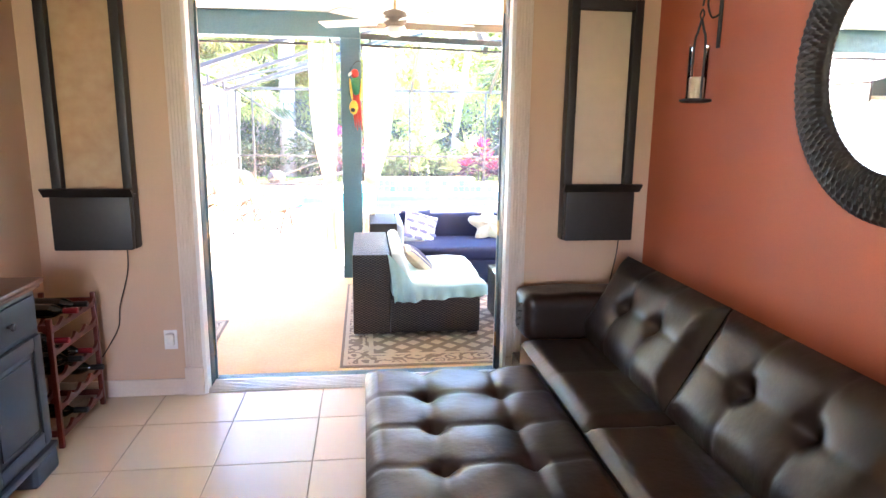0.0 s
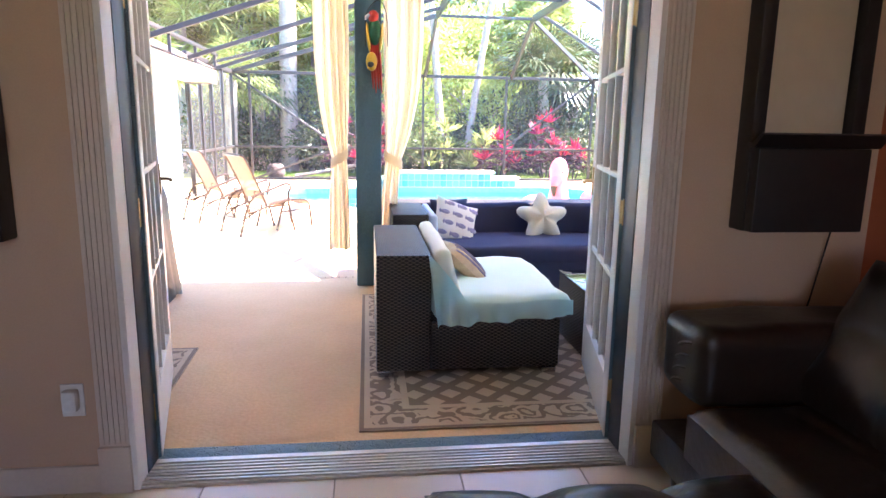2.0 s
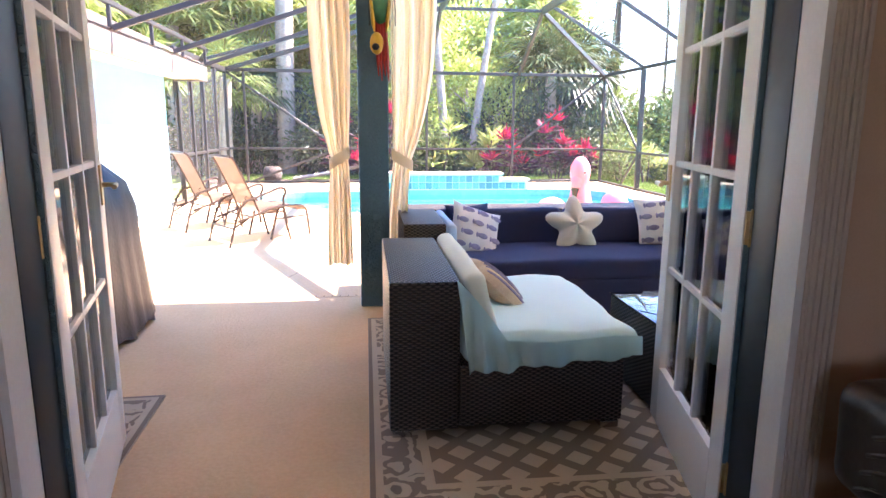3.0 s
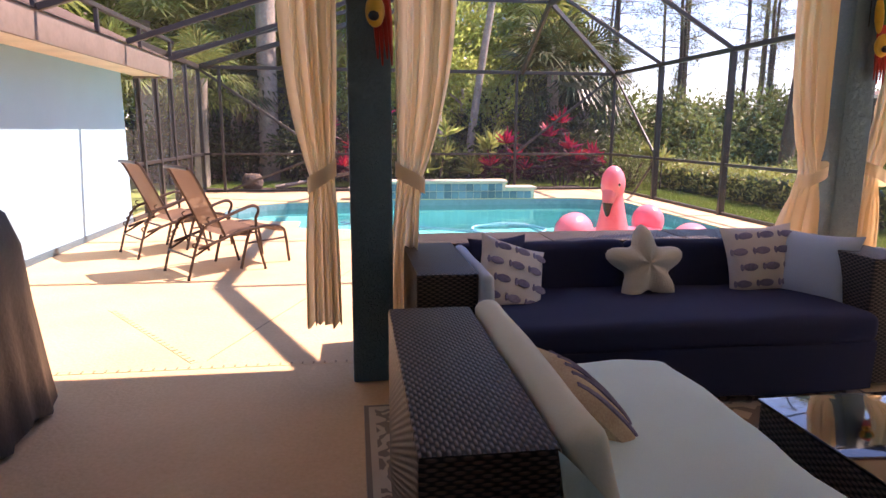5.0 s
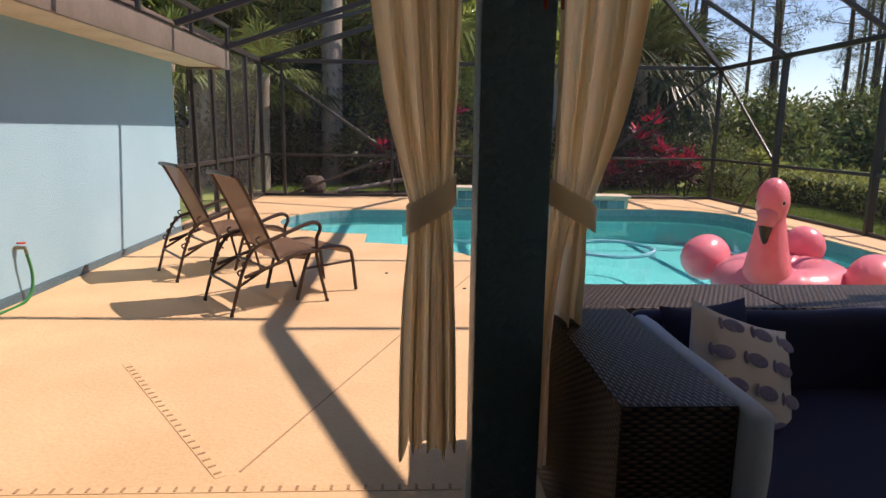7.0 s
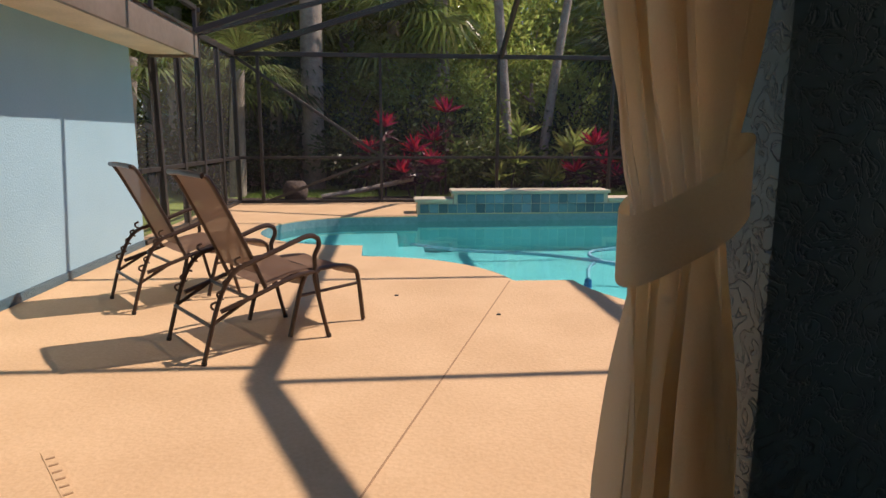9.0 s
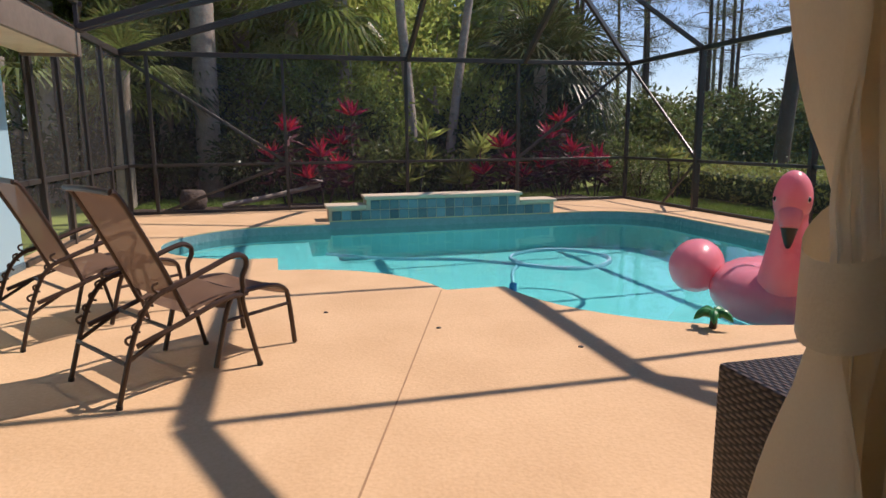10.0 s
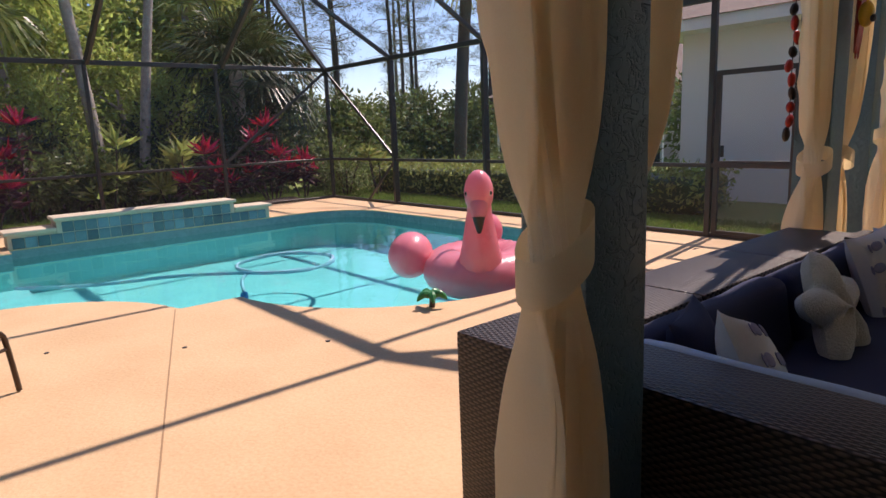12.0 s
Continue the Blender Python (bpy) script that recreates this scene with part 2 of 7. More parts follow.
M = {
    "tile": by_object(surf("cream_floor_tile", (0.66, 0.54, 0.40), (0.615, 0.495, 0.36), 0.30, 60, 1.3, 0.04, vary=0.02, mix=1.8), 0.05),
    "grout": surf("tile_grout", (0.42, 0.34, 0.26), None, 0.9, 120, 6),
    "wall_tan": surf("tan_wall_paint", (0.60, 0.415, 0.285), (0.55, 0.375, 0.255), 0.75, 180, 1.2, 0.12, 0.0015),
    "wall_orange": surf("burnt_orange_wall_paint", (0.52, 0.135, 0.06), (0.47, 0.12, 0.05), 0.6, 180, 1.5, 0.12, 0.0015),
    "casing_paint": surf("cream_casing_paint", (0.66, 0.56, 0.47), (0.60, 0.50, 0.42), 0.45, 90, 4, 0.05),
    "white_trim": surf("white_trim_paint", (0.78, 0.76, 0.73), (0.72, 0.70, 0.67), 0.4, 90, 4, 0.05),
    "ceiling": surf("white_ceiling_paint", (0.78, 0.77, 0.75), (0.74, 0.73, 0.71), 0.85, 150, 2, 0.3, 0.003),
    "deck": surf("tan_concrete_deck", (0.66, 0.445, 0.25), (0.56, 0.36, 0.19), 0.82, 55, 1.9, 0.6, 0.005, mix=0.62),
    "joint": surf("tan_joint_filler", (0.38, 0.235, 0.125), (0.30, 0.18, 0.095), 0.9, 80, 6),
    "stucco": surf("pale_blue_stucco", (0.30, 0.47, 0.545), (0.265, 0.425, 0.495), 0.85, 70, 1.5, 0.5, 0.006),
    "stucco_dark": knockdown(surf("slate_blue_stucco", (0.085, 0.165, 0.205), (0.065, 0.13, 0.165), 0.42, 60, 2, 0.0)),
    "bronze": surf("dark_bronze_aluminium", (0.045, 0.040, 0.036), (0.035, 0.031, 0.028), 0.42, 60, 6, 0.05),
    "fascia": surf("weathered_fascia_board", (0.20, 0.155, 0.125), (0.15, 0.115, 0.09), 0.6, 20, 3, 0.2),
    "soffit": surf("cream_soffit", (0.72, 0.62, 0.47), None, 0.8, 60, 3),
    "shingle": surf("brown_roof_shingle", (0.26, 0.19, 0.15), (0.17, 0.12, 0.095), 0.95, 25, 6, 0.8, 0.01),
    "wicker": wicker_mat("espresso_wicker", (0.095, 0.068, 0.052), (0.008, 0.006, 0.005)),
    "leather": surf("dark_brown_leather", (0.022, 0.013, 0.009), (0.016, 0.009, 0.006), 0.36, 34, 5, 0.32, 0.005, coat=0.05, vary=0.03),
    "black_wood": surf("black_stained_wood", (0.018, 0.015, 0.014), (0.012, 0.010, 0.009), 0.45, 50, 4, 0.1),
    "stone_insert": surf("mottled_beige_slate", (0.52, 0.37, 0.22), (0.38, 0.22, 0.11), 0.55, 14, 5, 0.4, 0.004, mix=0.8),
    "plain_insert": surf("pale_beige_slate", (0.62, 0.50, 0.37), (0.56, 0.45, 0.33), 0.55, 14, 5, 0.3, 0.003),
    "navy_paint": surf("dark_navy_cabinet_paint", (0.030, 0.040, 0.050), (0.022, 0.030, 0.038), 0.4, 40, 5, 0.1),
    "walnut": surf("reddish_brown_wood_top", (0.15, 0.055, 0.028), (0.10, 0.035, 0.018), 0.3, 18, 4, 0.1, coat=0.3),
    "mahogany": surf("dark_red_mahogany", (0.15, 0.022, 0.014), (0.10, 0.014, 0.010), 0.35, 18, 4, 0.1, coat=0.2),
    "iron": surf("black_wrought_iron", (0.02, 0.017, 0.016), None, 0.5, 80, 6, 0.3),
    "wax": surf("cream_candle_wax", (0.75, 0.62, 0.42), None, 0.5, 30, 5),
    "brass": surf("aged_brass", (0.55, 0.40, 0.20), (0.42, 0.30, 0.15), 0.35, 50, 5, 0.05, metal=1.0),
    "alu": surf("ribbed_aluminium_threshold", (0.66, 0.64, 0.60), None, 0.4, 60, 6, 0.1, metal=0.5),
    "aqua": surf("pale_aqua_cotton_cover", (0.64, 0.83, 0.81), (0.58, 0.78, 0.76), 0.9, 220, 3, 0.35, 0.002, sheen=0.2),
    "cream_cover": surf("pale_green_cream_cover", (0.74, 0.78, 0.68), (0.68, 0.72, 0.63), 0.9, 220, 3, 0.35, 0.002, sheen=0.2),
    "navy": surf("navy_canvas_cushion", (0.014, 0.017, 0.058), (0.010, 0.013, 0.044), 0.9, 240, 3, 0.4, 0.002),
    "pillow_white": surf("off_white_pillow_cotton", (0.66, 0.62, 0.58), (0.60, 0.56, 0.52), 0.9, 200, 4, 0.3, 0.002),
    "pillow_blue": surf("pale_blue_pillow_cotton", (0.45, 0.56, 0.68), (0.40, 0.50, 0.62), 0.9, 200, 4, 0.3, 0.002),
    "fish_print": surf("purple_grey_fish_print", (0.16, 0.145, 0.25), (0.28, 0.26, 0.36), 0.9, 90, 8, 0.2),
    "plush": surf("cream_plush", (0.66, 0.60, 0.47), (0.55, 0.49, 0.37), 0.98, 140, 6, 1.0, 0.008, sheen=0.4),
    "curtain": surf("tan_outdoor_canvas", (0.95, 0.845, 0.64), (0.91, 0.80, 0.59), 0.9, 260, 3, 0.35, 0.002, trans=0.46),
    "curtain_band": surf("tan_canvas_band", (0.95, 0.845, 0.64), (0.90, 0.79, 0.58), 0.9, 260, 3, 0.35, 0.002),
    "grill_cover": surf("black_vinyl_cover", (0.012, 0.011, 0.012), (0.02, 0.018, 0.018), 0.5, 40, 4, 0.4, 0.006),
    "sling": open_weave(surf("brown_sling_mesh", (0.19, 0.11, 0.066), (0.155, 0.088, 0.054), 0.75, 400, 5, 0.5, 0.002, trans=0.25), 0.08),
    "frame_bronze": surf("bronze_chair_frame", (0.065, 0.038, 0.024), (0.045, 0.026, 0.017), 0.35, 70, 6, 0.05, metal=0.3),
    "plaster": surf("pool_plaster", (0.28, 0.68, 0.68), (0.24, 0.62, 0.63), 0.8, 30, 1.5, 0.1),
    "waterline": surf("waterline_tile_glaze", (0.11, 0.21, 0.23), (0.17, 0.28, 0.30), 0.25, 25, 9, 0.15),
    "pool_tile": by_object(surf("blue_grey_pool_tile", (0.075, 0.165, 0.20), (0.13, 0.22, 0.24), 0.2, 20, 6, 0.1, coat=0.3), 0.45),
    "coping": surf("cream_pool_coping", (0.60, 0.50, 0.37), (0.52, 0.43, 0.31), 0.8, 60, 3, 0.3),
    "water": water_mat(),
    "screen": screen_mat(),
    "glass": glass_mat("clear_glass"),
    "flamingo": surf("pink_inflatable_vinyl", (0.95, 0.34, 0.40), (0.93, 0.29, 0.35), 0.30, 12, 3, 0.08, 0.01, coat=0.4, trans=0.30),
    "white": surf("white_print", (0.85, 0.83, 0.80), None, 0.5),
    "black": surf("black_print", (0.012, 0.011, 0.011), None, 0.4),
    "grass": surf("lawn_grass", (0.21, 0.27, 0.06), (0.13, 0.18, 0.04), 0.95, 18, 0.8, 0.8, 0.03),
    "mulch": surf("dark_mulch", (0.060, 0.035, 0.022), (0.03, 0.018, 0.012), 0.95, 30, 2, 1.0, 0.03),
    "bark": surf("grey_palm_bark", (0.36, 0.31, 0.26), (0.23, 0.195, 0.16), 0.95, 14, 3, 0.8, 0.02),
    "pine_bark": surf("dark_pine_bark", (0.11, 0.08, 0.065), (0.06, 0.045, 0.036), 0.95, 20, 4, 0.9, 0.03),
    "leaf": by_island(surf("broad_leaf", (0.36, 0.43, 0.105), (0.24, 0.30, 0.075), 0.28, 8, 1.2, 0.0, trans=0.62)),
    "leaf_light": by_island(surf("light_leaf", (0.34, 0.37, 0.10), (0.23, 0.265, 0.07), 0.45, 8, 1.2, 0.0, trans=0.42)),
    # darker leaf copy: the undergrowth's shade is put into this colour
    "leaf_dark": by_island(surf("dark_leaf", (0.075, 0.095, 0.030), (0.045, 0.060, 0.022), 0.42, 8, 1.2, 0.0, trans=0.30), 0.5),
    "leaf_mid": by_island(surf("mid_green_leaf", (0.16, 0.20, 0.055), (0.095, 0.125, 0.036), 0.50, 8, 1.2, 0.0, trans=0.45), 0.5),
    "needle": by_island(surf("grey_green_needle", (0.13, 0.15, 0.07), (0.09, 0.105, 0.05), 0.5, 8, 1.2, 0.0, trans=0.35), 0.3),
    "frond": by_island(surf("palm_frond", (0.31, 0.36, 0.10), (0.19, 0.235, 0.065), 0.30, 8, 1.2, 0.0, trans=0.5), 0.3),
    "red_leaf": by_island(surf("red_cordyline_leaf", (0.50, 0.022, 0.060), (0.22, 0.012, 0.035), 0.45, 8, 3, 0.0, trans=0.3)),
    "maroon_leaf": by_island(surf("maroon_cordyline_leaf", (0.085, 0.018, 0.030), (0.045, 0.020, 0.022), 0.4, 8, 3, 0.0, trans=0.25)),
    "neighbour": surf("pale_grey_stucco", (0.76, 0.73, 0.69), (0.72, 0.69, 0.65), 0.85, 60, 1.5, 0.3),
    "chrome": surf("polished_steel", (0.6, 0.6, 0.6), None, 0.2, metal=1.0),
    "blue_plastic": surf("blue_plastic", (0.03, 0.16, 0.42), None, 0.4),
    "pale_hose": surf("pale_blue_hose", (0.36, 0.55, 0.68), None, 0.45),
    "parrot_green": surf("green_lacquer", (0.02, 0.16, 0.045), (0.015, 0.10, 0.03), 0.35, 30, 10, 0.3),
    "parrot_red": surf("red_lacquer", (0.50, 0.03, 0.012), (0.32, 0.02, 0.01), 0.35, 30, 10, 0.3),
    "parrot_yellow": surf("yellow_lacquer", (0.70, 0.42, 0.03), None, 0.35, 30, 10, 0.3),
    "stripe_cream": surf("cream_striped_cotton", (0.60, 0.50, 0.32), (0.42, 0.30, 0.20), 0.9, 160, 9, 0.3),
    "garden_green": surf("green_plastic", (0.02, 0.20, 0.05), None, 0.4),
}


# ---- building helpers ----
def thing(name, loc, label, category, group="", rz=0.0):
    ob = new(name)
    ob.matrix_world = pose(*loc, 0, 0, rz)
    ob.empty_display_size = 0.1
    return tagged(ob, label, category, group)


def part(name, bm, material, parent=None, label="", smooth=True):
    me = bpy.data.meshes.new(name)
    bm.normal_update()
    bm.to_mesh(me)
    bm.free()
    return part_mesh(name, me, material, parent, label, smooth)


def part_mesh(name, me, material, parent=None, label="", smooth=True):
    me.materials.append(material)
    if smooth:
        me.polygons.foreach_set("use_smooth", [True] * len(me.polygons))
        me.set_sharp_from_angle(angle=radians(38))
    ob = new(name, me)
    if parent:
        ob.parent = parent
    if label:
        ob["label"] = label
    return ob


def structure(name, bm, material, label="", smooth=True):
    return tagged(part(name, bm, material, None, "", smooth), label, "", "", "structure")


def box(bm, x0, y0, z0, x1, y1, z1, bevel=0.0, seg=2, m=None):
    mat = Matrix.Translation(((x0 + x1) / 2, (y0 + y1) / 2, (z0 + z1) / 2)) @ Matrix.Diagonal((abs(x1 - x0), abs(y1 - y0), abs(z1 - z0), 1))
    if m is not None:
        mat = m @ mat
    vs = bmesh.ops.create_cube(bm, size=1, matrix=mat)["verts"]
    if bevel:
        es = list({e for v in vs for e in v.link_edges})
        bmesh.ops.bevel(bm, geom=es, offset=bevel, segments=seg, profile=0.6, affect="EDGES")
    return bm


def bx(*a, **k):
    return box(bmesh.new(), *a, **k)


def tube(bm, pts, r, seg=8, caps=True):
    pts = [Vector(p) for p in pts]
    rs = r if isinstance(r, (list, tuple)) else [r] * len(pts)
    rings, up = [], None
    for i, p in enumerate(pts):
        d = (pts[min(i + 1, len(pts) - 1)] - pts[max(i - 1, 0)]).normalized()
        if up is None:
            up = d.orthogonal().normalized()
        up = (up - d * up.dot(d)).normalized()
        side = d.cross(up)
        rings.append([bm.verts.new(p + (up * math.cos(a) + side * math.sin(a)) * rs[i]) for a in (2 * math.pi * k / seg for k in range(seg))])
    for a, b in zip(rings, rings[1:]):
        for k in range(seg):
            bm.faces.new((a[k], a[(k + 1) % seg], b[(k + 1) % seg], b[k]))
    if caps:
        bm.faces.new(rings[0][::-1])
        bm.faces.new(rings[-1])
    return bm


def curve_pts(pts, n=6):
    """A smooth line through a few points."""
    pts = [Vector(p) for p in pts]
    out = []
    for i in range(len(pts) - 1):
        a, b, c, d = pts[max(i - 1, 0)], pts[i], pts[i + 1], pts[min(i + 2, len(pts) - 1)]
        for k in range(n):
            t = k / n
            out.append(0.5 * (2 * b + (c - a) * t + (2 * a - 5 * b + 4 * c - d) * t * t + (3 * b - a - 3 * c + d) * t ** 3))
    return out + [pts[-1]]


def lathe(bm, profile, seg=24, at=(0, 0, 0)):
    rings = []
    for r, z in profile:
        rings.append([bm.verts.new((at[0] + r * math.cos(2 * math.pi * k / seg), at[1] + r * math.sin(2 * math.pi * k / seg), at[2] + z)) for k in range(seg)])
    for a, b in zip(rings, rings[1:]):
        for k in range(seg):
            bm.faces.new((a[k], a[(k + 1) % seg], b[(k + 1) % seg], b[k]))
    bm.faces.new(rings[0][::-1])
    bm.faces.new(rings[-1])
    return bm


def ball(bm, at, size, seg=16, m=None):
    mat = Matrix.Translation(at) @ (m or Matrix()) @ Matrix.Diagonal((*size, 1))
    bmesh.ops.create_uvsphere(bm, u_segments=seg, v_segments=max(6, seg * 3 // 4), radius=1, matrix=mat)
    return bm


def pillow(bm, w, h, t, m, n=14, pinch=0.10, wrinkle=0.006):
    """A stuffed square pillow in its own plane (x, z), thick along y."""
    front, rear = {}, {}
    for i in range(n + 1):
        for j in range(n + 1):
            u, v = 2 * i / n - 1, 2 * j / n - 1
            e = (1 - abs(u) ** 2.4) * (1 - abs(v) ** 2.4)
            k = 1 - pinch * (1 - abs(v) ** 2) * (abs(u) ** 4) , 1 - pinch * (1 - abs(u) ** 2) * (abs(v) ** 4)
            x, z = u * w / 2 * k[0], v * h / 2 * k[1]
            d = t / 2 * max(e, 0) ** 0.5 + wrinkle * e * noise.noise((x * 9, z * 9, w))
            front[i, j] = bm.verts.new(m @ Vector((x, -d, z)))
            rear[i, j] = front[i, j] if i in (0, n) or j in (0, n) else bm.verts.new(m @ Vector((x, d, z)))
    for i in range(n):
        for j in range(n):
            bm.faces.new((front[i, j], front[i + 1, j], front[i + 1, j + 1], front[i, j + 1]))
            bm.faces.new((rear[i, j + 1], rear[i + 1, j + 1], rear[i + 1, j], rear[i, j]))
    return bm


def soft_box(x0, y0, z0, x1, y1, z1, bevel=0.06, cuts=8, wave=0.008, f=4.0, seg=4):
    """A cushion: rounded block with slight unevenness."""
    bm = bx(x0, y0, z0, x1, y1, z1)
    bmesh.ops.bevel(bm, geom=bm.edges[:], offset=bevel, segments=seg, profile=0.5, affect="EDGES")
    big = [e for e in bm.edges if e.calc_length() > 2.5 * bevel]
    bmesh.ops.subdivide_edges(bm, edges=big, cuts=cuts, use_grid_fill=True)
    bm.normal_update()
    for v in bm.verts:
        v.co += v.normal * wave * noise.noise(v.co * f + Vector((x0, y0, z0)))
    return bm
M["leather"].node_tree.nodes["Principled BSDF"].inputs["Specular IOR Level"].default_value = 0.36



# ---- setting: indoor room ----
G = -0.05          # outdoor floor level
XL, XR = -1.76, 1.74   # side walls of the room
YW = 3.24          # room side of the door wall
DL, DR = -0.925, 0.885   # door opening
DH = 2.46          # its height

floor_slab = structure("floor", bx(XL, -3.0, -0.2, XR, YW, -0.006), M["grout"], "cream ceramic tile floor with tan grout", False)
wall = bmesh.new()
box(wall, XL - 1.6, YW, -0.2, DL, YW + 0.17, 3.0)
box(wall, DR, YW, -0.2, 5.8, YW + 0.17, 3.0)
box(wall, DL, YW, DH, DR, YW + 0.17, 3.0)
structure("wall_north", wall, M["wall_tan"], "tan painted wall with a wide doorway", False)
ext = bmesh.new()
box(ext, XL - 1.44, YW + 0.17, -0.2, DL - 0.02, YW + 0.19, 3.0)
box(ext, DR + 0.02, YW + 0.17, -0.2, 5.8, YW + 0.19, 3.0)
box(ext, DL - 0.02, YW + 0.17, DH + 0.02, DR + 0.02, YW + 0.19, 3.0)
structure("wall_facade", ext, M["stucco"], "pale blue stucco house wall", False)
structure("wall_east", bx(XR, -3.0, -0.2, XR + 0.15, YW, 3.0), M["wall_orange"], "burnt orange painted accent wall", False)
structure("wall_west", bx(XL - 0.15, -3.0, -0.2, XL, YW, 3.0), M["wall_tan"], "tan painted side wall", False)
# unseen rear wall closes the room; its opening is added to let light in
rear_wall = bmesh.new()
box(rear_wall, XL, -3.15, -0.2, -1.2, -3.0, 3.0)
box(rear_wall, -0.2, -3.15, -0.2, XR, -3.0, 3.0)
box(rear_wall, -1.2, -3.15, -0.2, -0.2, -3.0, 0.9)
box(rear_wall, -1.2, -3.15, 2.1, -0.2, -3.0, 3.0)
structure("wall_south", rear_wall, M["wall_tan"], "unseen tan painted rear wall with an opening added to let daylight in", False)
structure("ceiling", bx(XL - 0.15, -3.15, 2.74, XR + 0.15, YW, 2.9), M["ceiling"], "white painted ceiling", False)

# baseboards, butted at the casing
base_l = bmesh.new()
box(base_l, XL, YW - 0.014, 0.0, DL - 0.105, YW, 0.10, 0.004)
structure("baseboard", base_l, M["casing_paint"], "low painted baseboard")
base_r = bmesh.new()
box(base_r, DR + 0.105, YW - 0.014, 0.0, XR, YW, 0.10, 0.004)
structure("baseboard_2", base_r, M["casing_paint"], "low painted baseboard")


def casing(x0, x1, name):
    bm = bmesh.new()
    w = x1 - x0
    box(bm, x0 - 0.004, YW - 0.028, 0.0, x1 + 0.004, YW, 0.17, 0.004)
    box(bm, x0, YW - 0.014, 0.17, x1, YW, DH + 0.1, 0.002)
    for k in range(5):
        cx = x0 + w * (k + 0.75) / 5.5
        box(bm, cx - 0.005, YW - 0.021, 0.18, cx + 0.005, YW - 0.0135, DH + 0.08, 0.002)
    structure(name, bm, M["casing_paint"], "fluted cream door casing with plinth block")


casing(DL - 0.10, DL - 0.004, "trim")
casing(DR + 0.004, DR + 0.10, "trim_2")
jamb = bmesh.new()
box(jamb, DL - 0.004, YW - 0.012, 0.0, DL + 0.018, YW + 0.185, DH, 0.002)
structure("door_jamb", jamb, M["white_trim"], "white painted door jamb")
jamb = bmesh.new()
box(jamb, DR - 0.018, YW - 0.012, 0.0, DR + 0.004, YW + 0.185, DH, 0.002)
structure("door_jamb_2", jamb, M["white_trim"], "white painted door jamb")
structure("jamb_reveal", bx(DL - 0.002, YW + 0.075, 0.012, DL + 0.021, YW + 0.183, DH - 0.004, 0.002), M["navy_paint"], "dark navy painted outer part of the door jamb")
structure("jamb_reveal_2", bx(DR - 0.021, YW + 0.075, 0.012, DR + 0.002, YW + 0.183, DH - 0.004, 0.002), M["navy_paint"], "dark navy painted outer part of the door jamb")
sill = bmesh.new()
box(sill, DL + 0.018, YW + 0.0, -0.05, DR - 0.018, YW + 0.185, 0.008)
threshold = structure("threshold", sill, M["alu"], "ribbed pale metal door threshold")
for k in range(7):
    part("rib", bx(DL + 0.018, YW + 0.012 + 0.022 * k, 0.008, DR - 0.018, YW + 0.022 + 0.022 * k, 0.016, 0.002), M["alu"], threshold)
structure("threshold_step", bx(DL - 0.1, YW + 0.19, G, DR + 0.1, YW + 0.29, -0.004, 0.006), M["stucco_dark"], "slate blue painted concrete door step")


# ---- setting: lanai roof, beam, posts ----
structure("porch_ceiling", bx(-3.2, YW + 0.19, 2.66, 5.8, 6.72, 2.80), M["ceiling"], "white stucco porch ceiling", False)
structure("porch_fascia", bx(-2.2, 6.721, 2.58, 5.8, 6.76, 2.86), M["fascia"], "weathered fascia along the porch roof", False)
structure("porch_beam", bx(-3.15, 6.25, 2.42, 0.0, 6.45, 2.659, 0.01), M["stucco_dark"], "slate blue stucco beam")
skew = bx(0.0, -0.025, 2.42, 5.4, 0.025, 2.48, 0.006)
skew.transform(Matrix.Translation((0.002, 6.35, 0)) @ Matrix.Rotation(math.atan(0.206), 4, "Z"))
structure("porch_beam_2", skew, M["bronze"], "slim bronze header rail over the porch posts")


def post(x, name, y=6.25, top=2.42, deep=0.20):
    bm = bmesh.new()
    box(bm, x, y, G, x + 0.205, y + deep, top, 0.012, 2)
    structure(name, bm, M["stucco_dark"], "slate blue rough stucco porch post")


post(-0.20, "post_1", deep=0.165)
post(2.90, "post_2", 6.88)
post(4.94, "post_3", 7.26)

# wing of the house, with its eave
wing = bmesh.new()
box(wing, -3.5, YW + 0.19, -0.3, -3.2, 12.28, 2.4)
box(wing, -7.0, 12.08, -0.3, -3.5, 12.28, 2.4)
structure("wall_wing", wing, M["stucco"], "pale blue stucco wall of the house wing", False)
# dark strip put in for the shadow line at the wall's foot
structure("wing_base_shade", bx(-3.2, YW + 0.2, G - 0.02, -3.188, 12.27, G + 0.07, 0.003), M["stucco_dark"], "dark slate strip put in for the shadow gap along the foot of the wing wall")
structure("wing_soffit", bx(-3.2, 6.80, 1.94, -2.72, 12.78, 1.99), M["soffit"], "cream soffit under the eave", False)
structure("wing_fascia", bx(-2.72, 6.80, 1.91, -2.68, 12.82, 2.16, 0.006), M["fascia"], "weathered brown fascia and gutter")
structure("wing_fascia_end", bx(-3.2, 12.78, 1.91, -2.72, 12.82, 2.16, 0.006), M["fascia"], "weathered brown fascia")
roof = bmesh.new()
v = [roof.verts.new(p) for p in ((-2.66, 6.6, 2.16), (-2.66, 12.86, 2.16), (-7.0, 12.86, 4.2), (-7.0, 6.6, 4.2))]
roof.faces.new(v)
bmesh.ops.solidify(roof, geom=roof.faces[:], thickness=0.05)
structure("wing_roof", roof, M["shingle"], "brown shingled roof of the house wing", False)
main_roof = bmesh.new()
